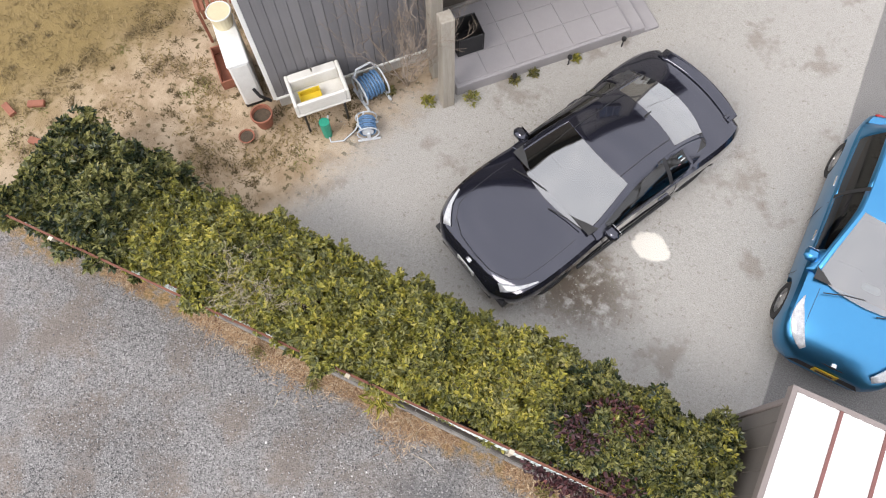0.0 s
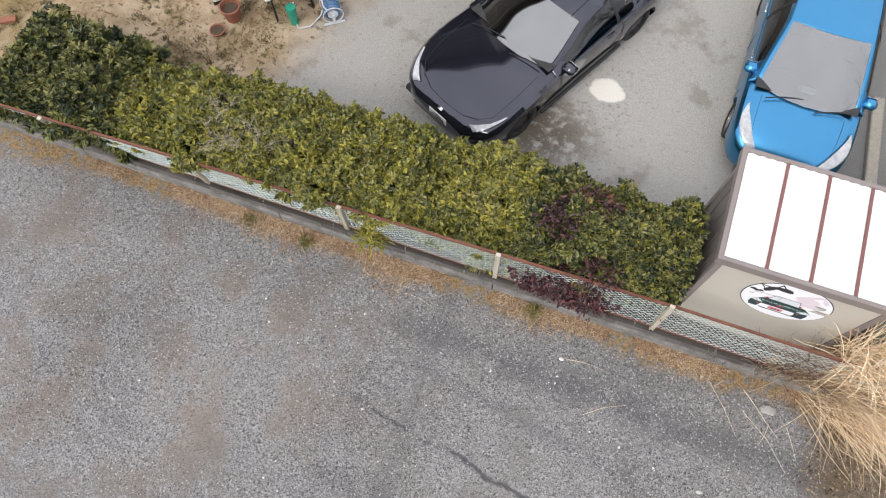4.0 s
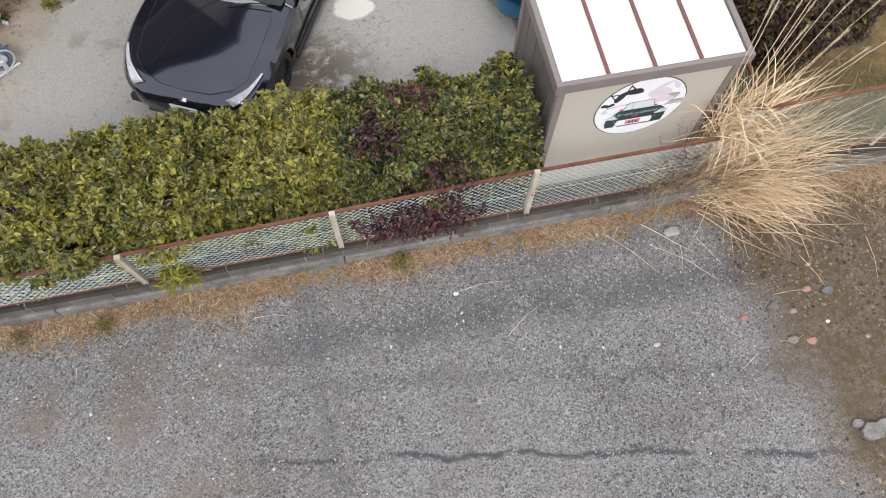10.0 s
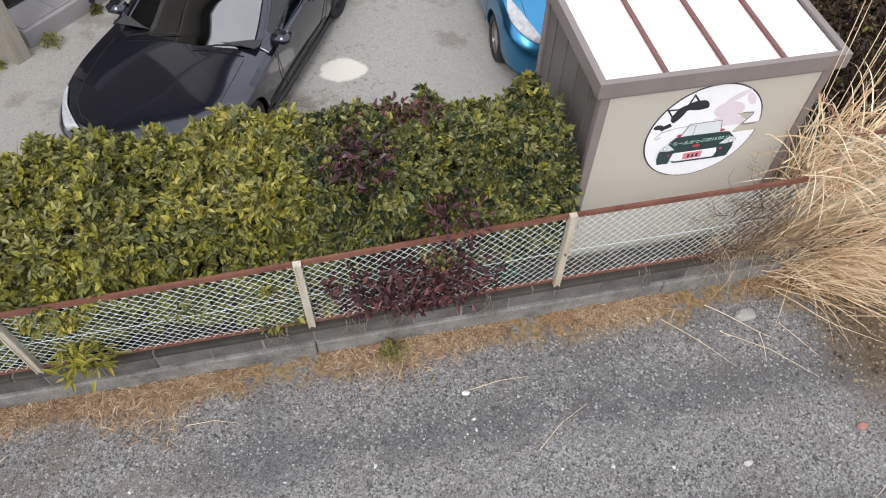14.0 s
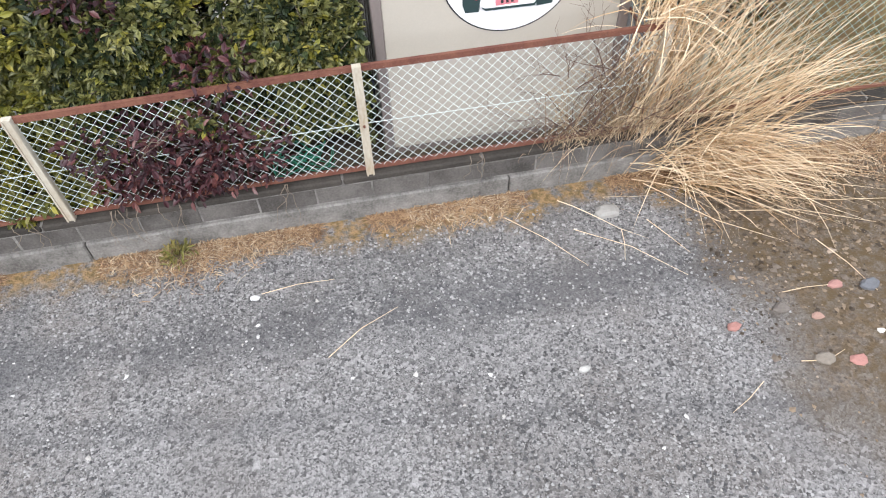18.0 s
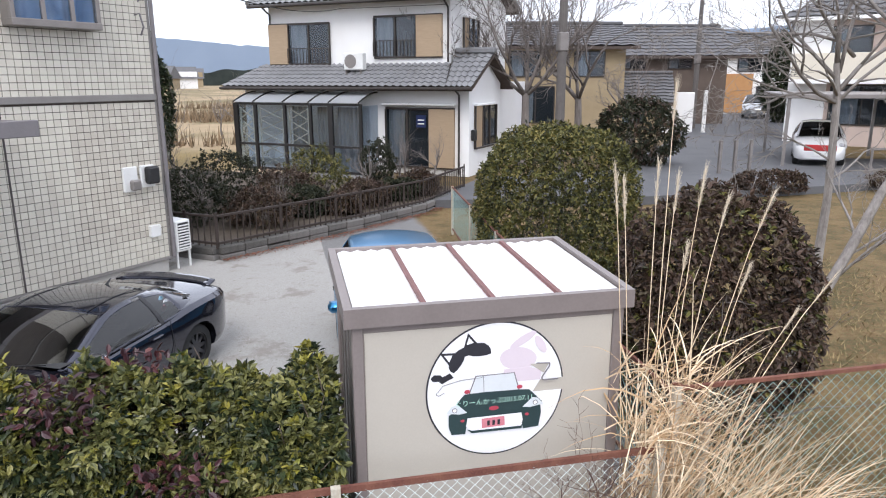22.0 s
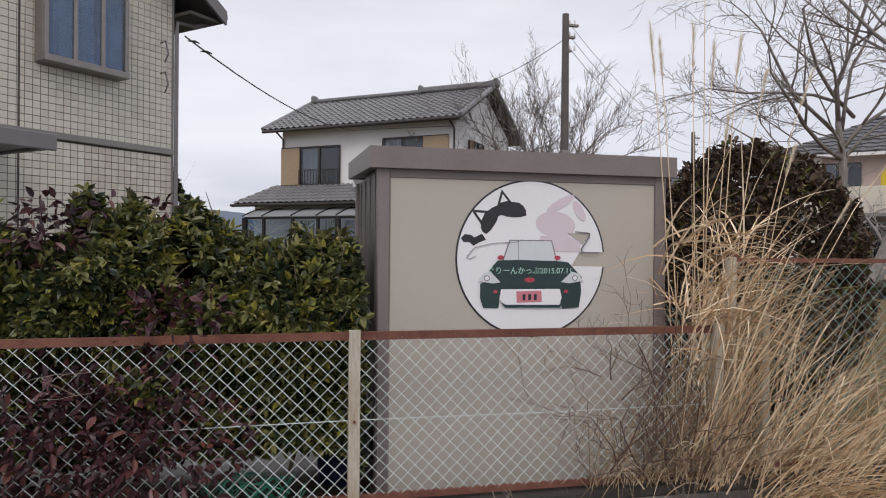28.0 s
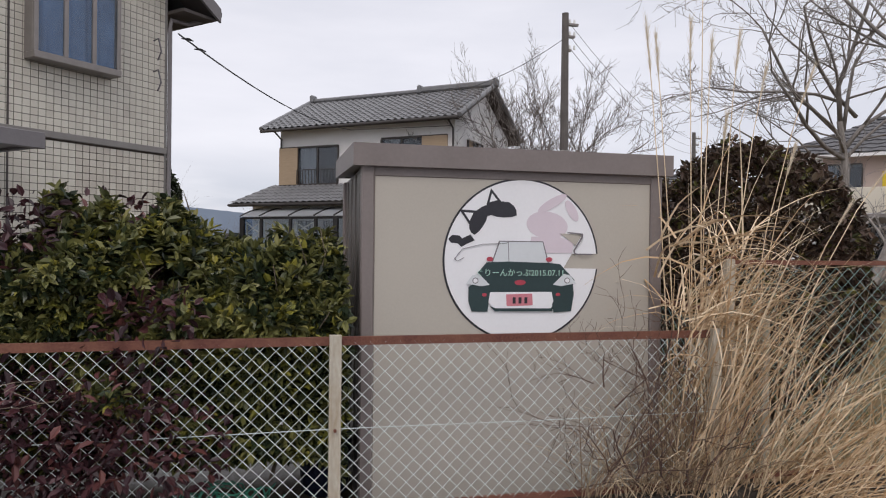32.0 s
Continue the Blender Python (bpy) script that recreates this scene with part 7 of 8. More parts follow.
for x, y, a in ((-10.1, 1.45, 30), (-10.4, 1.2, -20), (-9.7, 0.95, 10)):
    solid("broken_brick", Shape().box((-0.12, -0.05, 0), (0.12, 0.05, 0.06), 0.008), TERRACOTTA, "old red brick lying in dry grass", "brick", pose(x, y, 0.25, 0, 0, a), group="old bricks")

# ---- the white house ----
WHITE_WALL = mat("white_render", (0.88, 0.875, 0.865), (0.80, 0.785, 0.77), 0.8, 60, 0.85, bump=0.08)
KAWARA = mat("grey_roof_tile", (0.25, 0.25, 0.255), (0.155, 0.155, 0.16), 2.5, 30, 0.45, bump=0.1, island=0.2)
BROWN_FRAME = mat("dark_brown_frame", (0.045, 0.036, 0.032), (0.03, 0.024, 0.02), 4, 60, 0.45, bump=0.03)
SHUTTER = mat("tan_shutter", (0.42, 0.31, 0.205), (0.34, 0.25, 0.16), 4, 60, 0.6, bump=0.05, stretch=(1, 1, 8))
DARK_WOOD = mat("dark_stained_wood", (0.085, 0.062, 0.05), (0.05, 0.036, 0.03), 5, 60, 0.8, bump=0.2)

H2 = pose(5.3, 19.15, 0.0, 0, 0, -37)
white_house = thing("house", "white two-storey Japanese house with grey tiled roofs and brown windows", "house", H2)


def tiled_slope(p0, p1, p2, p3, across, courses, lift=0.035):
    """A roof slope of wavy tiles in overlapping courses, from the eave p0-p1 up to the ridge p3-p2."""
    p0, p1, p2, p3 = (Vector(p) for p in (p0, p1, p2, p3))
    up = (p1 - p0).cross(p3 - p0).normalized()
    if up.z < 0:
        up = -up
    s = Shape()
    n = across * 4
    rows = []
    for j in range(courses):
        for t, h in ((j / courses, lift), ((j + 0.999) / courses, 0.0)):
            row = []
            for i in range(n + 1):
                u = i / n
                a = (p0 + (p1 - p0) * u) * (1 - t) + (p3 + (p2 - p3) * u) * t
                row.append(a + up * (h + 0.028 * math.sin(u * across * math.tau)))
            rows.append(row)
    w = n + 1
    s.v = [tuple(p) for r in rows for p in r]
    s.f = [(j * w + i, j * w + i + 1, (j + 1) * w + i + 1, (j + 1) * w + i) for j in range(len(rows) - 1) for i in range(n)]
    return s


def slab_under(p0, p1, p2, p3, t=0.1):
    v = [Vector(p) for p in (p0, p1, p2, p3)]
    v = [p - Vector((0, 0, 0.03)) for p in v] + [p - Vector((0, 0, 0.03 + t)) for p in v]
    return Shape().add(v, [(0, 1, 2, 3), (7, 6, 5, 4), (0, 4, 5, 1), (1, 5, 6, 2), (2, 6, 7, 3), (3, 7, 4, 0)])


# walls
part("upper_wall", Shape().prism([(0.55, 3.3), (6.05, 3.3), (6.05, 6.12), (3.3, 7.45), (0.55, 6.12)], "x", -7.62, -0.3), WHITE_WALL, white_house, "white rendered upper wall")
part("lower_wall", Shape().box((-8.2, -0.35, 0.3), (0.45, 6.4, 3.35)), WHITE_WALL, white_house, "white rendered lower wall")
part("foundation", Shape().box((-8.22, -0.38, 0.2), (0.47, 6.42, 0.62), 0.01), PALE_BASE, white_house)
# main roof
E0, E1, RZ, EZ = -8.1, 0.05, 7.72, 6.08
for y0, y1 in ((0.0, 3.3), (6.6, 3.3)):
    r = part("roof", tiled_slope((E0, y0, EZ), (E1, y0, EZ), (E1, y1, RZ), (E0, y1, RZ), 30, 13), KAWARA, white_house, "grey wavy roof tiles")
    part("eaves_board", slab_under((E0, y0, EZ), (E1, y0, EZ), (E1, y1, RZ), (E0, y1, RZ)), DARK_WOOD, r, "dark eaves boards")
    for x in (E0 - 0.03, E1 + 0.03):
        part("verge_tile", Shape().tube([(x, y0, EZ + 0.03), (x, y1, RZ + 0.05)], 0.09, 7), KAWARA, r)
part("gutter", Shape().tube([(E0, -0.05, EZ - 0.08), (E1, -0.05, EZ - 0.06)], 0.06, 7), BROWN_FRAME, white_house)
part("ridge", Shape().box((E0 + 0.1, 3.18, RZ + 0.0), (-3.0, 3.42, RZ + 0.16), 0.05), KAWARA, white_house, "ridge of stacked tiles")
part("ridge", Shape().box((-3.0, 3.16, RZ + 0.02), (E1 + 0.1, 3.44, RZ + 0.24), 0.05), KAWARA, white_house)
for x in (E0 + 0.05, -3.0, E1 + 0.1):
    part("ridge_end", Shape().box((x - 0.09, 3.1, RZ - 0.02), (x + 0.09, 3.5, RZ + 0.32), 0.06), KAWARA, white_house)
# lower roof: a strip along the front, turning the right corner, and a small gable at the side
LZ0, LZ1 = 3.22, 4.0
front = [(-8.75, -1.0, LZ0), (0.2, -1.0, LZ0), (-0.3, 0.58, LZ1), (-7.9, 0.58, LZ1)]
r = part("lower_roof", tiled_slope(*front, 33, 6), KAWARA, white_house, "grey tiled lean-to roof")
part("eaves_board", slab_under(*front), DARK_WOOD, r)
side = [(0.2, -1.0, LZ0), (1.1, -1.0, LZ0), (1.1, 1.0, 4.3), (-0.3, 1.0, 4.3)]
r = part("lower_roof", tiled_slope(*side, 5, 7), KAWARA, white_house, "grey tiled gable roof at the side")
part("eaves_board", slab_under(*side), DARK_WOOD, r)
side = [(1.1, 3.0, LZ0), (-0.3, 3.0, LZ0), (-0.3, 1.0, 4.3), (1.1, 1.0, 4.3)]
r = part("lower_roof", tiled_slope(*side, 5, 7), KAWARA, white_house)
part("eaves_board", slab_under(*side), DARK_WOOD, r)
part("ridge", Shape().box((-0.3, 0.88, 4.28), (1.15, 1.12, 4.48), 0.05), KAWARA, white_house)
part("side_bay_wall", Shape().prism([(-0.35, 0.3), (2.6, 0.3), (2.6, 3.3), (1.0, 4.15), (-0.35, 3.3)], "x", 0.45, 0.75), WHITE_WALL, white_house)
part("gutter", Shape().tube([(-8.75, -1.05, LZ0 - 0.07), (1.1, -1.05, LZ0 - 0.06)], 0.05, 7), BROWN_FRAME, white_house)
for x, y, z0, z1 in ((-0.36, 0.5, 4.0, 6.0), (0.42, -0.4, 0.4, 3.2), (-7.55, 0.5, 4.0, 6.0)):
    part("downpipe", Shape().tube([(x, y - 0.45 if z1 > 5 else y - 0.5, z1), (x, y, z1 - 0.25), (x, y, z0)], 0.035, 6), BROWN_FRAME, white_house)


def window(house, x0, x1, z0, z1, y, split=2, shutter=None, rail=False, depth=0.1, curtain=True, name="window"):
    """A framed window standing proud of a wall that faces -y. shutter: the part of its width, from the right or (negative) the left, behind a closed box."""
    w = part(name, Shape().box((x0, y - depth, z0 - 0.07), (x1, y + 0.02, z0), 0.01), BROWN_FRAME, house, "brown framed sliding window")
    part("head", Shape().box((x0, y - depth, z1), (x1, y + 0.02, z1 + 0.07), 0.01), BROWN_FRAME, w)
    a, b = x0, x1
    if shutter:
        sa, sb = (x1 - shutter, x1) if shutter > 0 else (x0, x0 - shutter)
        part("shutter_box", Shape().box((sa, y - depth - 0.02, z0 - 0.03), (sb, y + 0.02, z1 + 0.03), 0.01), SHUTTER, w, "tan shutter box")
        a, b = (x0, sa) if shutter > 0 else (sb, x1)
    for k in range(split + 1):
        x = a + (b - a) * k / split
        part("stile", Shape().box((x - 0.03, y - depth + 0.01, z0), (x + 0.03, y - depth + 0.06, z1), 0.004), BROWN_FRAME, w)
    for k in range(split):
        xa, xb = a + (b - a) * k / split + 0.03, a + (b - a) * (k + 1) / split - 0.03
        part("pane", Shape().box((xa, y - 0.05, z0), (xb, y - 0.044, z1)), PANE, w)
        if curtain and k % 2 == 0:
            part("curtain", Shape().grid(lambda u, v: (xa + (xb - xa) * (0.1 + 0.8 * u), y - 0.024 + 0.008 * math.sin(u * 40), z0 + (z1 - z0) * v), 24, 1), CURTAIN, w)
    # no room behind: a thin sheet carries its shade as colour
    part("room_back", Shape().box((a, y - 0.012, z0), (b, y - 0.004, z1)), ROOM_SHADE, w)
    if rail:
        part("rail", Shape().box((a, y - depth - 0.06, z0 + 0.5), (b, y - depth - 0.03, z0 + 0.53)), BROWN_FRAME, w)
        n = int((b - a) / 0.13)
        for k in range(n + 1):
            x = a + (b - a) * k / n
            part("baluster", Shape().box((x - 0.01, y - depth - 0.055, z0), (x + 0.01, y - depth - 0.035, z0 + 0.5)), BROWN_FRAME, w)
    return w


window(white_house, -7.6, -4.98, 4.02, 5.36, 0.55, 2, -0.85, True)
window(white_house, -3.15, -0.57, 4.22, 5.5, 0.55, 2, 0.95, True)
door = window(white_house, -2.26, 0.26, 0.62, 2.47, -0.35, 2, 0.9)
part("noren", Shape().box((-1.1, -0.44, 1.9), (-0.75, -0.43, 2.3)), mat("blue_cloth", (0.016, 0.03, 0.11), (0.012, 0.02, 0.07), 9, 60, 0.9), door, "dark blue square cloth with pale marks")
part("cloth_mark", Shape().box((-1.04, -0.445, 2.0), (-0.81, -0.442, 2.04)).box((-1.04, -0.445, 2.12), (-0.81, -0.442, 2.16)), WHITE, door)
part("canopy_rail", Shape().box((-2.3, -0.6, 2.62), (0.3, -0.35, 2.67), 0.01), WHITE_WALL, white_house)
part("awning_rail", Shape().tube([(-3.9, -0.42, 5.75), (-0.4, 0.4, 5.82)], 0.012, 4), BROWN_FRAME, white_house)
# gable-side windows, on the wall that faces the lane
for y0, y1, z0, z1, x in ((1.6, 3.0, 4.25, 5.5, -0.3), (0.1, 2.1, 1.25, 2.6, 0.75)):
    w = part("window", Shape().box((x - 0.02, y0, z0 - 0.06), (x + 0.1, y1, z0), 0.01), BROWN_FRAME, white_house, "brown framed side window")
    part("head", Shape().box((x - 0.02, y0, z1), (x + 0.12, y1, z1 + 0.07), 0.01), WHITE_WALL, w)
    for k in range(4):
        y = y0 + (y1 - y0) * k / 3
        part("stile", Shape().box((x + 0.02, y - 0.03, z0), (x + 0.08, y + 0.03, z1), 0.004), BROWN_FRAME, w)
    part("shutter_panel", Shape().box((x, y0, z0), (x + 0.05, y0 + (y1 - y0) / 3, z1)), SHUTTER, w)
    part("pane", Shape().box((x + 0.03, y0 + (y1 - y0) / 3, z0), (x + 0.036, y1, z1)), PANE, w)
    # thin sheet over the wall, its dark colour replacing indoor shade
    part("room_back", Shape().box((x + 0.004, y0 + (y1 - y0) / 3, z0), (x + 0.012, y1, z1)), ROOM_SHADE, w)
part("wall_meter", Shape().box((0.76, -0.2, 1.5), (0.9, 0.02, 1.85), 0.02), DARK, white_house)
# glazed sun room with a curved roof
sun_room = thing("sun_room", "glazed brown-framed sun room with a curved clear roof against a white house", "sun room", H2)
SUN_FRAME = mat("near_black_frame", (0.02, 0.018, 0.018), (0.012, 0.011, 0.011), 4, 60, 0.4, bump=0.03)
SX = (-7.7, -6.85, -5.6, -4.55, -3.75, -2.6)
for i, x in enumerate(SX):
    part("post", Shape().box((x - (0.09 if i in (0, 4) else 0.05), -1.55, 0.35), (x + (0.09 if i in (0, 4) else 0.05), -1.45, 2.66), 0.006), SUN_FRAME, sun_room)
for z in (0.4, 1.25, 2.64):
    part("rail", Shape().box((SX[0], -1.54, z - 0.04), (SX[-1], -1.46, z + 0.04), 0.006), SUN_FRAME, sun_room)
for xa, xb in zip(SX, SX[1:]):
    part("pane", Shape().box((xa + 0.05, -1.505, 0.44), (xb - 0.05, -1.497, 2.6)), PANE, sun_room)
for x in (SX[0], SX[-1]):
    part("side_pane", Shape().box((x - 0.004, -1.45, 0.44), (x + 0.004, -0.36, 2.6)), PANE, sun_room)
CLEAR = leaf_mat("frosted_sheet", [(0.62, 0.64, 0.66), (0.70, 0.71, 0.72)], 0.3, 0.6)
for xa, xb in zip(SX, SX[1:]):
    s = Shape().grid(lambda u, v: (xa + 0.03 + (xb - xa - 0.06) * u, -1.62 + 1.25 * v, 2.70 + 0.32 * math.sin(v * math.pi / 2)), 1, 7)
    part("roof_sheet", thick(s.mesh("roof_sheet", CLEAR), 0.01), CLEAR, sun_room, "curved pale roof sheet")
for x in SX:
    part("roof_bar", Shape().tube([(x, -1.62 + 1.25 * v, 2.71 + 0.32 * math.sin(v * math.pi / 2)) for v in np.linspace(0, 1, 7)], 0.028, 5), SUN_FRAME, sun_room)
part("floor", Shape().box((SX[0], -1.5, 0.25), (SX[-1], -0.36, 0.4)), PALE_BASE, sun_room)
CREAM = mat("cream_lath", (0.70, 0.64, 0.52), (0.58, 0.52, 0.41), 4, 60, 0.7, bump=0.05)
for k, (xa, xb) in enumerate(zip(SX, SX[1:])):
    if k >= 2:
        part("curtain", Shape().grid(lambda u, v: (xa + 0.12 + (xb - xa - 0.24) * u, -1.25 + 0.03 * math.sin(u * 34), 0.45 + 2.1 * v), 50, 1), CURTAIN, sun_room, "grey drawn curtain", smooth="all")
    if k < 3:
        lattice = part("trellis", Shape().box((xa + 0.12, -1.44, 0.5), (xa + 0.17, -1.41, 2.5)).box((xb - 0.17, -1.44, 0.5), (xb - 0.12, -1.41, 2.5)), CREAM, sun_room, "cream wooden trellis")
        for j in range(5):
            z = 0.5 + j * 0.4
            part("lath", Shape().tube([(xa + 0.12, -1.43, z), (xb - 0.12, -1.43, z + 0.4)], 0.022, 4), CREAM, lattice)
            part("lath", Shape().tube([(xa + 0.12, -1.45, z + 0.4), (xb - 0.12, -1.45, z)], 0.022, 4), CREAM, lattice)
part("white_panel", Shape().box((SX[1] - 0.22, -1.40, 0.45), (SX[1] - 0.02, -1.37, 2.55)), WHITE, sun_room, "narrow white panel")
ac = thing("air_conditioner", "white outdoor air-conditioner unit standing on a tiled lower roof", "air conditioner", H2 @ pose(-3.62, -0.05, 3.62))
part("casing", Shape().box((-0.38, -0.14, 0.14), (0.38, 0.14, 0.72), 0.03), WHITE, ac)
part("fan_grille", Shape().cyl((-0.1, -0.155, 0.43), (-0.1, -0.138, 0.43), 0.23, n=20), ALU, ac)
for x in (-0.3, 0.27):
    part("foot", Shape().box((x, -0.16, -0.06), (x + 0.04, 0.16, 0.15)), ALU, ac)

# ---- garden in front of it, low wall with a brown fence ----
GARDEN_STONE = mat("garden_stone", (0.165, 0.155, 0.145), (0.07, 0.066, 0.06), 3, 40, 0.9, bump=0.5, rand=0.25)
kerb = thing("garden_wall", "low stone garden wall below a brown fence", "wall", kind="structure")
FENCE_WOOD = mat("dark_fence_paint", (0.045, 0.031, 0.025), (0.026, 0.018, 0.015), 5, 60, 0.7, bump=0.1)
rail_fence = thing("garden_fence", "dark brown picket fence on a low stone wall", "fence")
FL = [(-3.2, 10.6), (-1.45, 9.4), (1.4, 11.55), (3.1, 13.0), (4.75, 15.4)]
for (xa, ya), (xb, yb) in zip(FL, FL[1:]):
    d = Vector((xb - xa, yb - ya, 0))
    n = max(1, int(d.length / 0.45))
    ang = math.degrees(math.atan2(d.y, d.x))
    for k in range(n):
        for j in range(2):
            L = d.length / n
            st = Shape().box((0.006, -0.11, 0), (L - 0.006, 0.11, 0.145 + random.uniform(-0.01, 0.01)), 0.02)
            q = Vector((xa, ya, 0)) + d * (k / n)
            part("stone", st, GARDEN_STONE, kerb, m=pose(q.x, q.y, 0.2 + j * 0.15 + random.uniform(0, 0.01), 0, 0, ang + random.uniform(-1, 1)))
    m = max(2, int(d.length / 0.14))
    for k in range(m + 1):
        q = Vector((xa, ya, 0)) + d * (k / m)
        big = k % 10 == 0
        part("post" if big else "picket", Shape().box((-0.032 if big else -0.009, -0.012, 0.46), (0.032 if big else 0.009, 0.012, 1.13 if big else 1.06), 0.003), FENCE_WOOD, rail_fence, m=pose(q.x, q.y, 0, 0, 0, ang))
    for z in (0.56, 1.06):
        part("rail", Shape().box((0, -0.02, z - 0.022), (d.length, 0.02, z + 0.022), 0.005), FENCE_WOOD, rail_fence, m=pose(xa, ya, 0, 0, 0, ang))
solid("garden_soil", Shape().prism([(-3.2, 10.7), (-1.45, 9.55), (1.35, 11.7), (3.0, 13.1), (4.6, 15.5), (2.5, 17.5), (-4.0, 22.0), (-6.0, 18.0)], "z", 0.2, 0.47), mat("dark_garden_soil", (0.11, 0.085, 0.06), (0.055, 0.042, 0.03), 2, 30, 0.95, bump=0.8), "dark planted garden soil", "ground", kind="structure")
for x, y, r, h, mt, l in ((-2.2, 12.0, 0.9, 1.15, LEAF_PINE, "dark rounded garden shrub"), (-0.7, 11.4, 0.7, 0.85, LEAF_BROWN, "bronze rounded garden shrub"), (0.6, 14.6, 0.8, 1.3, LEAF_OLIVE, "olive garden shrub before a sun room"), (-1.6, 14.4, 0.9, 1.35, LEAF_PINE, "dark dense garden pine"), (1.7, 13.2, 0.6, 0.7, LEAF_BROWN, "bronze low garden shrub"), (2.3, 15.2, 0.42, 1.5, LEAF_PINE, "dark young garden pine"), (-3.6, 14.0, 1.1, 1.2, LEAF_PINE, "dark dense garden shrub"), (3.3, 14.6, 0.5, 0.7, LEAF_BROWN, "bronze garden shrub by a fence"), (0.2, 12.4, 0.6, 0.7, LEAF_PINE, "low dark garden shrub"), (1.0, 12.3, 0.45, 0.55, LEAF_BROWN, "low russet garden shrub"), (-0.2, 13.4, 0.7, 1.0, LEAF_BROWN, "dull brown garden shrub"), (2.6, 13.9, 0.5, 0.6, LEAF_PINE, "low dark garden juniper")):
    round_bush("garden_shrub", l, x, y, r, r * 0.9, 0.4, 0.4 + h, [(4200, mt)], (0.075, 0.034), x * 3 + y, 2.0, 0.5, "garden shrubs")


def bare_tree(label, x, y, z, height, radius, way=(0, 0, 1), depth=5, kids=3, angle=0.75, seed=1, lift=0.12, group="bare trees", material=None):
    random.seed(seed)
    t = thing("bare_tree", label, "tree", group=group)
    trunk = Shape()
    top = Vector((x, y, z)) + Vector(way).normalized() * height * 0.3
    mid = (Vector((x, y, z)) + top) / 2 + Vector((random.uniform(-0.06, 0.06), random.uniform(-0.06, 0.06), 0))
    trunk.tube([(x, y, z - 0.15), (x, y, z + 0.08), mid, top], [radius * 1.5, radius * 1.1, radius * 0.95, radius * 0.8], 9)
    part("trunk", trunk, material or BARK, t, "grey rough trunk", smooth=True)
    crown = Shape()
    for k in range(kids + 1):
        a = k * math.tau / (kids + 1) + random.uniform(-0.3, 0.3)
        d = Vector((math.cos(a) * 0.8, math.sin(a) * 0.8, 0.75)) if k else Vector((0.1, 0.05, 1))
        limb(crown, top - Vector((0, 0, 0.1)), d, height * 0.36, radius * 0.5, depth, 0.22, kids, 0.68, None, 5, angle, lift, 0.007 if height > 4 else 0.003)
    part("crown", crown, material or BARK, t, "leafless forking branches", smooth="all")
    return t


for x, y, h, s_, l in ((1.95, 14.4, 1.9, 11, "small leafless garden tree before a white house"), (3.2, 16.2, 2.2, 12, "small pale leafless garden tree"), (-3.0, 15.5, 2.0, 13, "small leafless tree beside a field"), (4.2, 16.6, 1.8, 14, "small russet leafless garden tree"), (-1.9, 11.6, 1.7, 15, "slim leafless garden tree behind a low fence"), (-0.3, 11.3, 1.5, 16, "slim leafless garden tree behind a low fence"), (2.9, 15.3, 1.9, 17, "pale leafless garden tree before a white wall"), (0.0, 14.0, 1.6, 18, "thin leafless garden tree before a sun room"), (-2.6, 13.2, 1.9, 19, "thin leafless garden tree beside a field")):
    bare_tree(l, x, y, 0.45, h, 0.035, depth=3, seed=s_, group="garden trees")

# ---- bushes, trees and lawn beyond the side fence ----
round_bush("round_bush", "large clipped green bush with a rounded top beside a lane", 3.95, 6.6, 1.17, 1.25, 0.25, 2.76, [(34000, LEAF_OLIVE), (6000, LEAF_PINE)], (0.062, 0.03), 2.0, 2.9, 0.09)
round_bush("round_bush", "clipped bronze-leaved bush behind pampas grass", 3.55, 1.78, 0.9, 0.9, 0.2, 2.55, [(26000, LEAF_BROWN), (4000, LEAF_OLIVE)], (0.06, 0.03), 6.0, 2.1, 0.11)
random.seed(41)
PALE_BARK = mat("lichen_bark", (0.34, 0.31, 0.285), (0.16, 0.14, 0.125), 14, 60, 0.9, bump=0.5, stretch=(1, 1, 0.3))
big = thing("bare_tree", "spreading leafless tree with grey bark on a dry lawn", "tree", group="bare trees")
fork = Vector((8.25, 5.85, 3.1))
part("trunk", Shape().tube([(8.2, 5.8, 0.1), (8.22, 5.8, 0.4), (8.3, 5.84, 1.6), fork, (8.2, 5.9, 3.7)], [0.12, 0.08, 0.062, 0.055, 0.045], 9), PALE_BARK, big, "grey rough trunk", smooth=True)
crown = Shape()
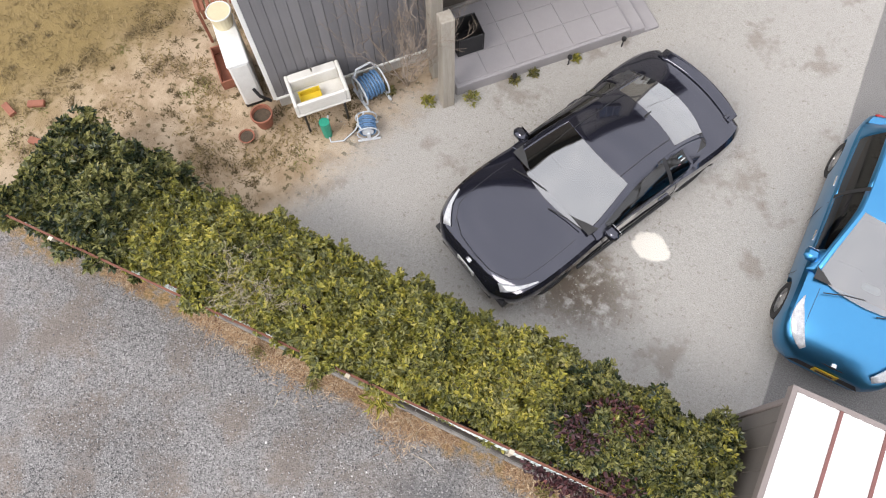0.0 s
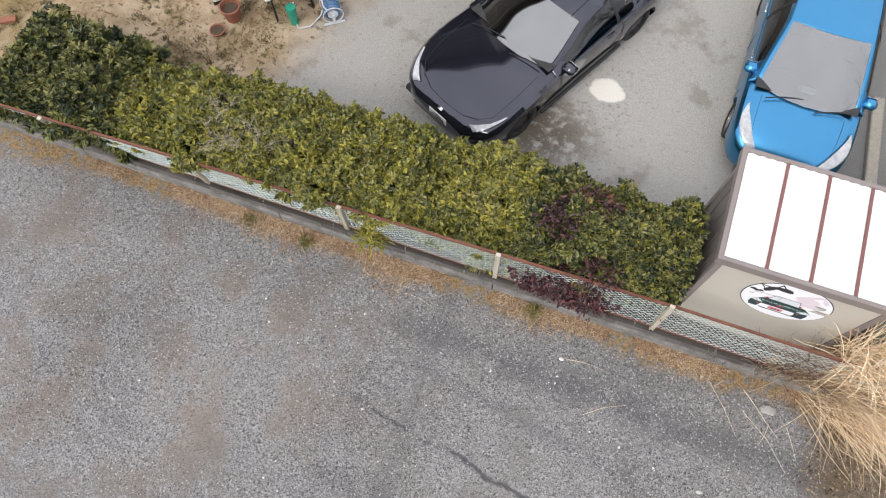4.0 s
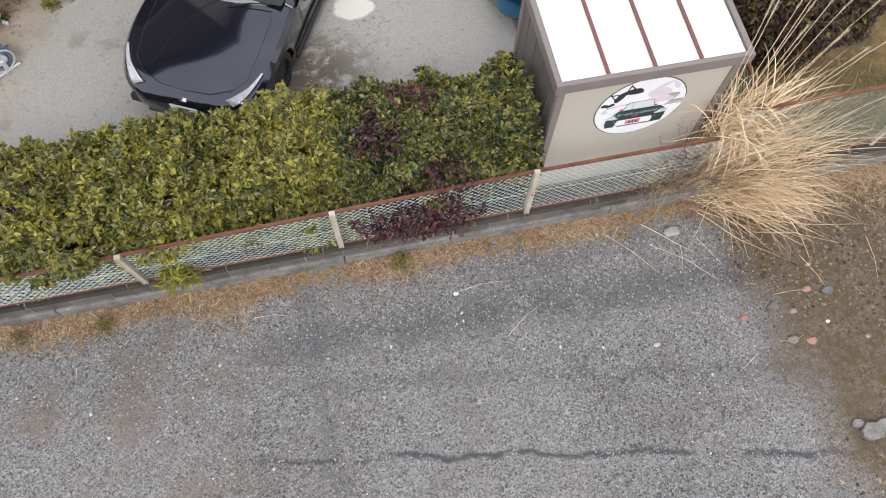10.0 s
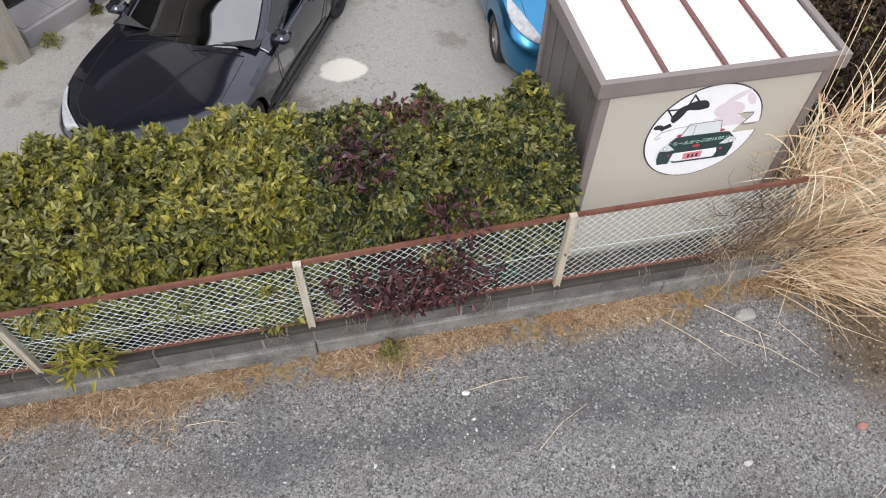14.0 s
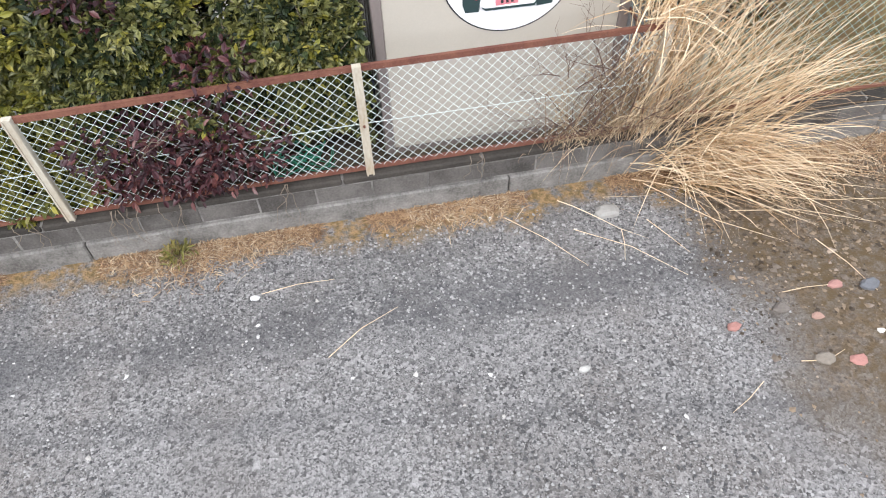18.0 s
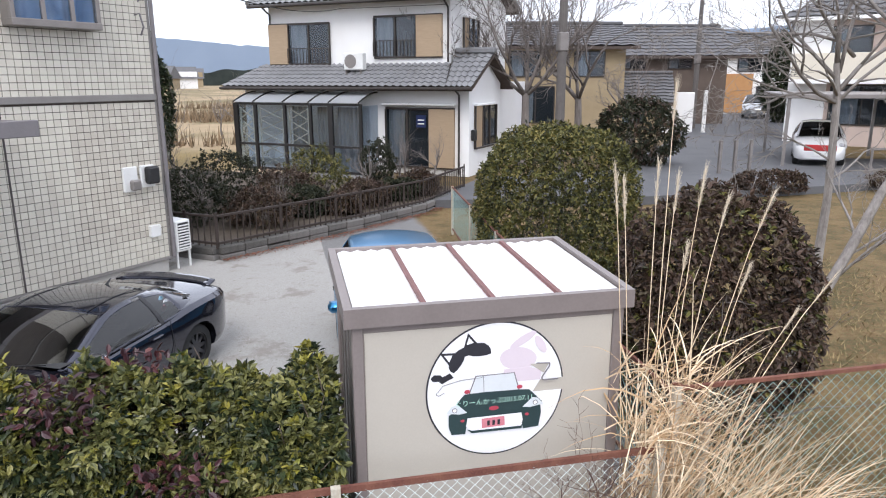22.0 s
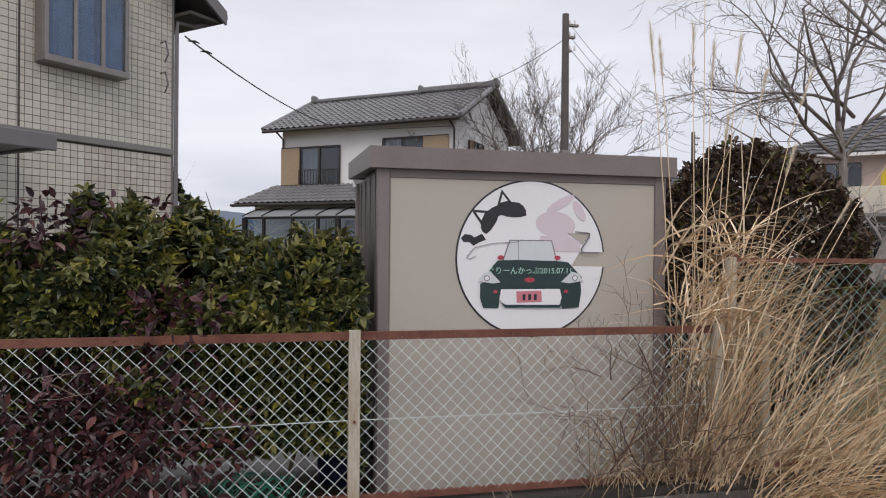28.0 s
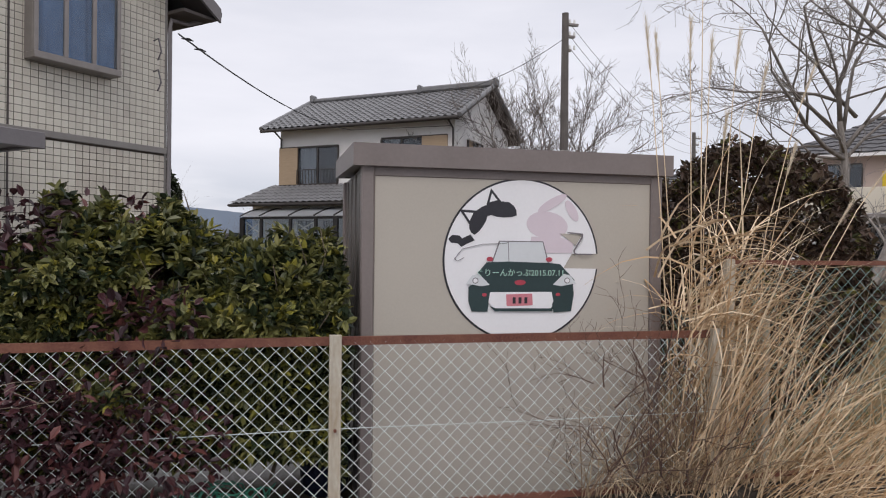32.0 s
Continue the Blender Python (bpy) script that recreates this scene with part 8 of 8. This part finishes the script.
for start, way, length, rad in ((fork, (-2.2, -0.4, 1.05), 2.3, 0.038), (fork + Vector((-0.02, 0.03, 0.35)), (-1.3, 0.5, 1.7), 2.2, 0.036), (fork + Vector((-0.04, 0.05, 0.55)), (-0.15, 0.2, 2.2), 2.4, 0.040), (fork + Vector((0.02, 0, 0.2)), (1.3, 0.3, 1.6), 2.2, 0.038), (fork, (1.6, -0.6, 1.1), 1.8, 0.03), (fork + Vector((0, 0.03, 0.45)), (-0.6, -0.9, 1.8), 2.0, 0.032), (Vector((8.26, 5.82, 1.9)), (1.4, 0.3, 1.0), 1.3, 0.022), (Vector((8.27, 5.83, 2.2)), (-1.5, 0.2, 0.8), 1.4, 0.022), (fork + Vector((0.3, 0.1, 0.7)), (-1.8, -0.9, 1.3), 2.4, 0.034), (fork + Vector((0.1, 0.1, 0.9)), (-2.2, 0.3, 0.7), 2.2, 0.03), (fork + Vector((0, 0, 0.1)), (-0.9, -1.2, 0.5), 1.7, 0.026), (fork, (-1.6, 0.9, 0.35), 1.8, 0.026)):
    limb(crown, start, way, length, rad, 5, 0.30, 3, 0.66, None, 4, 0.85, 0.02, 0.0045)
part("crown", crown, PALE_BARK, big, "leafless forking branches", smooth="all")
lean = thing("bare_tree", "slim leafless tree leaning over a chain-link fence", "tree", group="bare trees")
part("trunk", Shape().tube([(5.42, 2.9, 0.1), (5.5, 2.9, 0.4), (5.72, 2.9, 1.0), (6.05, 2.9, 1.6), (6.4, 2.95, 2.2), (7.0, 3.0, 3.0), (7.3, 3.04, 3.7), (7.35, 3.0, 4.2)], [0.10, 0.075, 0.06, 0.055, 0.05, 0.042, 0.036, 0.03], 8), PALE_BARK, lean, "grey rough leaning trunk", smooth=True)
crown = Shape()
for start, way, length, rad in (((7.0, 3.0, 3.0), (0.5, 0.1, 1.2), 1.6, 0.03), ((6.6, 2.96, 2.5), (1.2, -0.3, 0.9), 1.3, 0.024), ((6.75, 2.97, 2.7), (-0.1, 0.5, 1.5), 1.5, 0.024), ((7.25, 3.02, 3.5), (-1.3, 0.35, 0.95), 2.3, 0.032), ((7.35, 3.05, 3.9), (-1.6, 0.1, 0.55), 2.2, 0.03), ((7.2, 3.0, 3.3), (-0.7, 0.6, 1.6), 2.0, 0.028), ((7.3, 3.0, 4.1), (-0.9, -0.2, 1.3), 2.0, 0.026), ((5.85, 2.9, 1.2), (0.9, -0.7, 0.9), 1.1, 0.018), ((6.1, 2.9, 1.7), (0.3, 0.9, 0.8), 1.1, 0.018), ((6.0, 2.9, 1.5), (1.0, 0.2, 0.5), 1.0, 0.016)):
    limb(crown, Vector(start), way, length, rad, 4, 0.24, 3, 0.62, None, 4, 0.7, 0.06, 0.003)
part("crown", crown, PALE_BARK, lean, "leafless forking branches", smooth="all")
bare_tree("leafless tree with pale branches behind a white house", 8.2, 20.5, 0.5, 8.2, 0.15, (0.05, 0, 1), 5, 4, 0.75, 22, 0.15)
bare_tree("leafless tree beside a utility pole", 10.6, 21.0, 0.5, 7.6, 0.15, (0, 0.05, 1), 5, 3, 0.75, 23, 0.12)
bare_tree("low leafless fruit tree along a lane", 14.2, 24.0, 0.5, 4.6, 0.12, (0.1, 0, 1), 5, 3, 0.9, 24, 0.05)
round_bush("round_bush", "dark clipped bush at the edge of a lane", 12.0, 19.0, 1.5, 1.2, 0.4, 2.75, [(7000, LEAF_PINE), (2000, LEAF_BROWN)], (0.13, 0.06), 9.0, 2.2, 0.25)
round_bush("round_bush", "low dark hedge bush along a lane", 13.0, 13.2, 1.1, 0.5, 0.35, 0.95, [(3000, LEAF_BROWN)], (0.10, 0.05), 10.0, 2.6, 0.2)
round_bush("round_bush", "low dark hedge bush by a lawn", 17.5, 13.0, 1.2, 0.6, 0.35, 0.9, [(2500, LEAF_BROWN)], (0.10, 0.05), 11.0, 2.6, 0.2)
round_bush("conifer", "tall dark evergreen beside a far house", 33.0, 38.5, 1.3, 1.3, 0.5, 6.3, [(5000, LEAF_DARK)], (0.3, 0.12), 12.0, 1.8, 0.3)
round_bush("conifer", "dark evergreen beyond a tiled house", -4.6, 22.5, 0.8, 0.8, 0.4, 5.0, [(4000, LEAF_DARK)], (0.2, 0.09), 13.0, 1.6, 0.3)

lawn_grass = Shape()
random.seed(77)
for k in range(15000):
    x, y = random.uniform(2.75, 9.5), random.uniform(0.15, 10.5)
    if noise.noise((x * 1.3, y * 1.3, 7.0)) < -0.25:
        continue
    a, h = random.uniform(0, math.tau), random.uniform(0.03, 0.11)
    b = Vector((x, y, 0.25))
    d = Vector((math.cos(a) * h, math.sin(a) * h, h * random.uniform(0.3, 1.0)))
    w = Vector((-d.y, d.x, 0)).normalized() * 0.006
    lawn_grass.add([b - w, b + w, b + d], [(0, 1, 2)])
solid("lawn_grass", lawn_grass, mat("dry_lawn_grass", (0.36, 0.27, 0.13), (0.12, 0.10, 0.04), 1.2, 30, 0.9, bump=0, island=0.35), "short dry yellow-brown grass on a lawn", "grass", kind="stuff")

# ---- lane ----
LANE = mat("lane_asphalt", (0.125, 0.125, 0.13), (0.085, 0.085, 0.09), 0.8, 40, 0.85, bump=0.3)
lane = Shape().prism([(3.3, 13.4), (8.5, 12.6), (18.0, 13.4), (40.0, 9.0), (44.0, 14.0), (24.0, 17.2), (20.5, 19.0), (24.5, 26.0), (36.5, 42.5), (48.0, 56.0), (40.0, 58.0), (31.0, 45.0), (22.5, 33.6), (16.5, 25.2), (10.0, 17.6), (5.8, 17.2)], "z", 0.2, 0.50)
solid("lane", lane, LANE, "grey asphalt lane between houses", "road", kind="structure")

# ---- poles and wires ----
POLE = mat("concrete_pole", (0.15, 0.135, 0.125), (0.09, 0.08, 0.075), 3, 60, 0.85, bump=0.1)


def utility_pole(x, y, top, label):
    p = thing("utility_pole", label, "utility pole", pose(x, y, 0.3), group="utility poles")
    part("pole", Shape().cyl((0, 0, 0), (0, 0, top - 0.3), 0.17, 0.11, n=14), POLE, p)
    for k, z in enumerate((0.35, 0.75, 1.2)):
        part("cross_bar", Shape().box((-0.06, -0.06, top - 0.3 - z - 0.05), (0.45 - k * 0.12, 0.06, top - 0.3 - z + 0.03), 0.01), ALU, p)
        for j in range(2):
            part("insulator", Shape().cyl((0.16 + j * 0.16, 0, top - 0.3 - z + 0.03), (0.16 + j * 0.16, 0, top - 0.3 - z + 0.16), 0.045, 0.03, n=8), WHITE, p)
    part("bracket", Shape().box((-0.16, -0.16, 4.0), (0.16, 0.16, 4.6), 0.04), ALU, p)
    return p


utility_pole(8.66, 18.08, 9.4, "tall grey utility pole with short cross bars")
utility_pole(24.2, 35.0, 8.9, "far utility pole beside a lane")


def cable(a, b, sag, r=0.012, label="thin black overhead cable"):
    a, b = Vector(a), Vector(b)
    pts = []
    for k in range(13):
        t = k / 12
        p = a + (b - a) * t
        p.z -= sag * 4 * t * (1 - t)
        pts.append(p)
    solid("overhead_cable", Shape().tube(pts, r, 4), DARK, label, "cable", group="overhead cables")


eave_pt = H1 @ Vector((4.98, 7.5, 5.02))
cable(eave_pt + Vector((0.1, 0.05, 0.12)), H2 @ Vector((-3.9, -0.42, 5.76)), 0.30, 0.014)
cable(H2 @ Vector((0.0, 0.1, 6.9)), (8.66, 18.05, 8.6), 0.2)
for z, s_ in ((9.0, 0.9), (8.6, 1.0), (8.2, 1.1)):
    cable((8.9, 18.1, z), (24.5, 35.0, z - 0.6), s_ * 0.8, 0.008)
    cable((24.5, 35.0, z - 0.6), (60.0, 46.0, z + 0.2), s_, 0.008)
knot = thing("cable_clamp", "dark cable clamps at a house corner", "clamp")
for k in range(2):
    q = eave_pt + Vector((0.25 + 0.2 * k, 0.1, 0.06 - 0.16 * k))
    part("clamp", Shape().tube([q - Vector((0.11, 0, 0)), q, q + Vector((0.08, 0, -0.03))], [0.009, 0.02, 0.009], 6), DARK, knot)

# ---- far houses ----
TAN_WALL = mat("tan_render", (0.36, 0.285, 0.18), (0.27, 0.21, 0.13), 1, 40, 0.9)
PINK_WALL = mat("pale_pink_render", (0.62, 0.50, 0.44), (0.52, 0.42, 0.37), 1, 40, 0.9)
BROWN_WALL = mat("brown_render", (0.14, 0.105, 0.085), (0.085, 0.066, 0.055), 1, 40, 0.9)
DARK_ROOF = mat("dark_roof_tile", (0.145, 0.143, 0.148), (0.09, 0.088, 0.092), 2, 30, 0.6, bump=0.2)
ORANGE_WOOD = mat("orange_cedar", (0.50, 0.27, 0.11), (0.40, 0.2, 0.08), 2, 40, 0.7)


def far_house(label, m, w, d, eave, ridge, wall, hip=0.0, wins=(), over=0.6, roof=None):
    """A house whose front, w wide, faces -y. wins: x, z, width, height on the front."""
    h = thing("house", label, "house", m, group="far houses")
    part("wall", Shape().prism([(0, -0.5), (d, -0.5), (d, eave), (d / 2, ridge - 0.25 if not hip else eave), (0, eave)], "x", -w / 2, w / 2), wall, h)
    roof = roof or DARK_ROOF
    x0, x1 = -w / 2 - over, w / 2 + over
    z0 = eave - over * (ridge - eave) / (d / 2)
    for ya, yb in ((-over, d / 2), (d + over, d / 2)):
        q = [(x0, ya, z0), (x1, ya, z0), (x1 - hip, yb, ridge), (x0 + hip, yb, ridge)]
        r = part("roof", tiled_slope(*q, int(w * 1.6), 9, 0.06), roof, h, "dark tiled roof")
        part("eaves_board", slab_under(*q, 0.14), WHITE_WALL if hip else DARK_WOOD, r)
    if hip:
        for x, s_ in ((x0, 1), (x1, -1)):
            q = [(x, -over, z0), (x, d + over, z0), (x + s_ * hip, d / 2, ridge), (x + s_ * hip, d / 2, ridge)]
            part("roof", tiled_slope(*q, int(d * 1.6), 9, 0.06), roof, h)
    part("ridge", Shape().box((x0 + hip, d / 2 - 0.12, ridge), (x1 - hip, d / 2 + 0.12, ridge + 0.18), 0.05), roof, h)
    for x, z, ww, hh in wins:
        window(h, x - ww / 2, x + ww / 2, z, z + hh, 0.0, 2, None, False, 0.06)
    return h


far_house("tan two-storey house with a dark gabled roof", pose(14.2, 32.0, 0.4, 0, 0, -12), 7.0, 6.5, 4.9, 6.0, TAN_WALL, 0, ((-1.8, 3.2, 1.6, 1.2), (1.6, 3.2, 1.6, 1.2), (-1.2, 0.8, 2.0, 1.8)))
far_house("long brown house with a wide dark roof", pose(24.8, 39.0, 0.5, 0, 0, -10), 7.6, 6.0, 4.7, 6.4, BROWN_WALL, 0, ((-2.6, 3.6, 1.8, 0.9), (0.6, 3.6, 1.6, 0.9), (-1.6, 0.6, 1.6, 1.8)))
wing = far_house("low dark-roofed wing of a brown house", pose(18.4, 33.5, 0.4, 0, 0, -25), 5.0, 4.0, 2.1, 3.3, TAN_WALL, 0, ((0.8, 0.6, 1.4, 1.1),))
gate = thing("garden_gate_wall", "white rendered wall beside a lane", "wall", pose(21.4, 32.4, 0.4, 0, 0, -25))
part("panel", Shape().box((-1.0, 0, 0), (1.0, 0.2, 2.3), 0.02), WHITE_WALL, gate)
part("post", Shape().box((1.5, 0, 0), (1.7, 0.2, 2.4), 0.02), WHITE_WALL, gate)
cedar = far_house("house with an orange cedar front and a dark roof", pose(38.9, 48.7, 0.6, 0, 0, -30), 5.6, 6.0, 5.0, 6.5, WHITE_WALL, 0, ((-1.0, 3.4, 1.8, 1.0), (1.4, 3.4, 1.6, 1.0)))
part("cedar_panel", Shape().box((-2.75, -0.12, 0.0), (-0.6, -0.01, 3.2), 0.02), ORANGE_WOOD, cedar, "orange cedar cladding")
# garage interior shade painted as a dark sheet on the front wall
part("garage_opening", Shape().box((-0.3, -0.06, 0.0), (2.2, -0.004, 2.2), 0.01), ROOM_SHADE, cedar)
pink = far_house("white and pink two-storey house with a hipped dark roof", pose(27.97, 21.3, 0.5, 0, 0, -46), 13.0, 9.0, 6.0, 7.9, PINK_WALL, 4.4, ((-4.2, 3.9, 1.8, 1.3), (-0.4, 3.9, 2.6, 1.5), (3.6, 3.9, 1.8, 1.3), (-3.4, 0.9, 2.6, 1.7), (2.0, 0.9, 2.6, 1.7)), 0.8)
balcony = part("balcony", Shape().box((-6.3, -1.3, 2.7), (6.3, 0.02, 2.9), 0.02), WHITE_WALL, pink, "long white balcony")
part("parapet", Shape().box((-6.3, -1.3, 2.9), (6.3, -1.15, 4.05), 0.02), mat("cream_render", (0.74, 0.68, 0.56), (0.66, 0.6, 0.5), 1, 40, 0.8), balcony)
part("wall_left", Shape().box((-6.52, -0.06, 0.0), (-4.9, 0.02, 5.9), 0.01), WHITE_WALL, pink, "white wall section")
part("laundry", Shape().box((-2.5, -1.0, 3.9), (-2.0, -0.95, 4.75), 0.02), mat("yellow_cloth", (0.75, 0.55, 0.05), None, 6, 60, 0.9), balcony, "yellow cloth hanging on the balcony")
carport = thing("carport", "grey flat carport on thin posts before a house", "carport", pose(21.2, 17.6, 0.45, 0, 0, -30))
part("roof", Shape().box((-4.0, -2.6, 2.35), (4.0, 2.6, 2.5), 0.02), ALU, carport)
for x in (-3.8, 0, 3.8):
    for y in (-2.4, 2.4):
        part("post", Shape().box((x - 0.05, y - 0.05, 0), (x + 0.05, y + 0.05, 2.35)), ALU, carport)


def parked_car(label, m, material, seed):
    c = thing("car", label, "car", m, group="far cars")
    part("body", car_body(rows_b, [(1.12, 0.335, 0.29, 0.845), (-1.34, 0.335, 0.29, 0.845)], "body", material, 24), material, c)
    g = dict(gb)
    cabin(c, g, material, DARK_GLASS, DARK_GLASS, DARK_GLASS)
    for y in (0.72, -0.72):
        wheel(c, 1.12, y, 0.29, 0.29, 0.18, ALLOY, 6)
        wheel(c, -1.34, y, 0.29, 0.29, 0.18, ALLOY, 6)
        part("headlight", Shape().box((1.5, (0.66 if y > 0 else -0.66) - 0.1, 0.68), (1.74, (0.66 if y > 0 else -0.66) + 0.1, 0.8), 0.04), LAMP, c)
    part("number_plate", Shape().box((1.885, -0.165, 0.37), (1.90, 0.165, 0.50), 0.006), PLATE, c)
    return c


white_car = mat("white_car_paint", (0.72, 0.72, 0.72), (0.64, 0.64, 0.64), 3, 60, 0.3, bump=0, coat=1.0)
red_panel = mat("red_car_paint", (0.45, 0.025, 0.03), (0.35, 0.018, 0.02), 3, 60, 0.3, bump=0, coat=1.0)
c = parked_car("small white and red car under a carport", pose(18.9, 18.4, 0.5, 0, 0, 232), white_car, 3)
part("red_bonnet_panel", Shape().box((1.78, -0.5, 0.52), (1.90, 0.5, 0.74), 0.03), red_panel, c, "red front panel")
parked_car("silver van parked at the end of a lane", pose(35.3, 44.4, 0.5, 0, 0, 235) @ Matrix.Diagonal((1.05, 1, 1.2, 1)), SILVER_PAINT, 4)
gp = thing("gate_post", "pale steel gate posts at the edge of a lane", "gate", pose(13.6, 16.2, 0.45))
for x in (-0.2, 0.35, 0.9):
    part("post", Shape().box((x - 0.05, -0.05, 0), (x + 0.05, 0.05, 1.1), 0.01), ALU, gp)
rail = thing("guard_rail", "grey pipe rail along the lane", "rail", pose(18.6, 15.6, 0.45))
for k in range(6):
    part("post", Shape().cyl((k * 1.6, -0.1 * k, 0), (k * 1.6, -0.1 * k, 0.8), 0.04, n=8), ALU, rail)
part("bar", Shape().tube([(0, 0, 0.75), (8.0, -0.5, 0.75)], 0.04, 7), ALU, rail)

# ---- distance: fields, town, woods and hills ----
# distance haze is mixed into the hills' blue-grey colour
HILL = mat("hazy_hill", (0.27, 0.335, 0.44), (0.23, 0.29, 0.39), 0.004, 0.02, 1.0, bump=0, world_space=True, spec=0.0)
WOOD = mat("far_woods", (0.055, 0.065, 0.06), (0.03, 0.036, 0.034), 0.05, 0.4, 1.0, bump=0, world_space=True, spec=0.0)


def ridge_line(name, dist, a0, a1, h0, h1, material, label, rough, seed, steps=160):
    s = Shape()
    top = []
    for k in range(steps + 1):
        t = k / steps
        a = radians(a0 + (a1 - a0) * t)
        h = h0 + (h1 - h0) * (0.5 + 0.5 * noise.noise((t * 4 + seed, 0, 0))) + rough * noise.noise((t * 60, seed, 0))
        h *= min(1.0, t * 12 + 0.3, (1 - t) * 12 + 0.3)
        x, y = dist * math.sin(a), dist * math.cos(a)
        s.v += [(x, y, -1.0), (x, y, h), (x * 1.06, y * 1.06, h * 0.9)]
    for k in range(steps):
        for j in range(2):
            s.f.append((k * 3 + j, (k + 1) * 3 + j, (k + 1) * 3 + j + 1, k * 3 + j + 1))
    solid(name, s, material, label, "backdrop", kind="structure")


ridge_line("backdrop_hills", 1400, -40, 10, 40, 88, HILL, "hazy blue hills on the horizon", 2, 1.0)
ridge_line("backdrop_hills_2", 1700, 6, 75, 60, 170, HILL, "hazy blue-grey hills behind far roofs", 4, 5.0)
ridge_line("backdrop_woods", 330, -50, 80, 4, 8.5, WOOD, "dark line of far woods", 2.2, 2.0, 400)
for k in range(26):
    a = radians(random.uniform(-24, -6))
    dd = random.uniform(170, 280)
    far = thing("house", "tiny pale far house beyond brown fields", "house", pose(dd * math.sin(a), dd * math.cos(a), 0.5, 0, 0, random.uniform(-40, 40)), group="far town")
    w = random.uniform(7, 11)
    part("wall", Shape().box((-w / 2, 0, -0.3), (w / 2, 7, random.uniform(3.0, 5.5))), random.choice((WHITE_WALL, TAN_WALL, PALE_BASE)), far)
    part("roof", Shape().prism([(-0.6, 3.0), (7.6, 3.0), (3.5, 6.6)], "x", -w / 2 - 0.5, w / 2 + 0.5), DARK_ROOF, far)
reeds = Shape()
for k in range(16000):
    x, y = random.uniform(-30, 2), random.uniform(30, 75)
    if noise.noise((x * 0.09, y * 0.12, 4.0)) < 0.0:
        continue
    h = random.uniform(0.4, 1.1)
    w = random.uniform(0.03, 0.09)
    a = random.uniform(0, math.pi)
    dx, dy = w * math.cos(a), w * math.sin(a)
    reeds.add([(x - dx, y - dy, 0.44), (x + dx, y + dy, 0.44), (x + random.uniform(-0.3, 0.3), y, 0.44 + h)], [(0, 1, 2)])
solid("reed_field", reeds, mat("brown_reed", (0.27, 0.19, 0.115), (0.14, 0.10, 0.06), 0.4, 5, 0.95, bump=0, island=0.3), "tall brown reeds and scrub in far fields", "field", kind="stuff")
for k in range(9):
    x, y = -14 + k * 1.5 + random.uniform(-0.5, 0.5), 31 + random.uniform(-2, 8)
    bare_tree("thin leafless tree at the edge of a far field", x, y, 0.5, random.uniform(2.5, 4.0), 0.05, depth=3, seed=60 + k, group="field trees")
# timber along the side fence, and small clutter
solid("timber_sleeper", Shape().box((-0.08, -0.9, 0), (0.08, 0.9, 0.1), 0.015), TIMBER, "weathered timber beam lying along a fence", "timber", pose(2.28, 3.4, 0.25, 0, 0, 2))
crate = thing("bucket", "dark blue bucket standing between hedge and shed", "bucket", pose(0.0, 0.75, 0.25))
part("body", Shape().cyl((0, 0, 0), (0, 0, 0.32), 0.13, 0.16, n=18), mat("dark_blue_plastic", (0.02, 0.035, 0.09), (0.015, 0.02, 0.05), 6, 60, 0.5), crate)
part("rim", Shape().tube([(0.16 * math.cos(a), 0.16 * math.sin(a), 0.32) for a in np.linspace(0, math.tau, 22)], 0.009, 5), DARK, crate)

# plain pale block put in place of a white bag
bag_block = thing("concrete_block", "pale block standing in for a white bag between hedge and shed", "block", pose(0.03, 1.33, 0.25, 0, 0, 20))
part("body", Shape().box((-0.1, -0.07, 0), (0.1, 0.07, 0.12), 0.012), PALE_BASE, bag_block)
heap = thing("garden_net", "crumpled green plastic garden net lying behind a fence", "net")
random.seed(51)
NET = mat("green_net_plastic", (0.05, 0.30, 0.20), (0.03, 0.2, 0.13), 6, 60, 0.5, bump=0)
s = Shape()
for k in range(26):
    a = random.uniform(0, math.tau)
    line = [(-0.5 + 0.24 * math.cos(a + 0.5 * j) * (0.4 + 0.15 * j), 0.24 + 0.1 * math.sin(a + 0.5 * j) * (0.4 + 0.15 * j), 0.27 + 0.2 * math.sin(0.5 * j + a * 2) ** 2) for j in range(6)]
    s.tube(line, 0.0035, 3)
tagged(part("strand", s, NET, heap), kind="stuff")
random.seed(67)
litter = Shape()
for (xa, ya), (xb, yb) in zip(FL[1:], FL[2:]):
    d = Vector((xb - xa, yb - ya, 0))
    out_ = Vector((d.y, -d.x, 0)).normalized()
    for k in range(int(d.length * 260)):
        q = Vector((xa, ya, ground_height(xa, ya) + 0.03)) + d * random.random() + out_ * (0.12 + abs(random.gauss(0, 0.13)))
        a, r = random.uniform(0, math.tau), random.uniform(0.012, 0.03)
        u = Vector((math.cos(a), math.sin(a), random.uniform(-0.3, 0.3))) * r
        v = Vector((-math.sin(a), math.cos(a), random.uniform(-0.3, 0.3))) * r * 0.6
        litter.add([q - u, q - v, q + u, q + v], [(0, 1, 2, 3)])
solid("leaf_litter", litter, mat("red_brown_litter", (0.26, 0.095, 0.055), (0.11, 0.05, 0.032), 3, 40, 0.9, bump=0, island=0.35), "red-brown fallen leaves along a low garden wall", "leaves", kind="stuff")
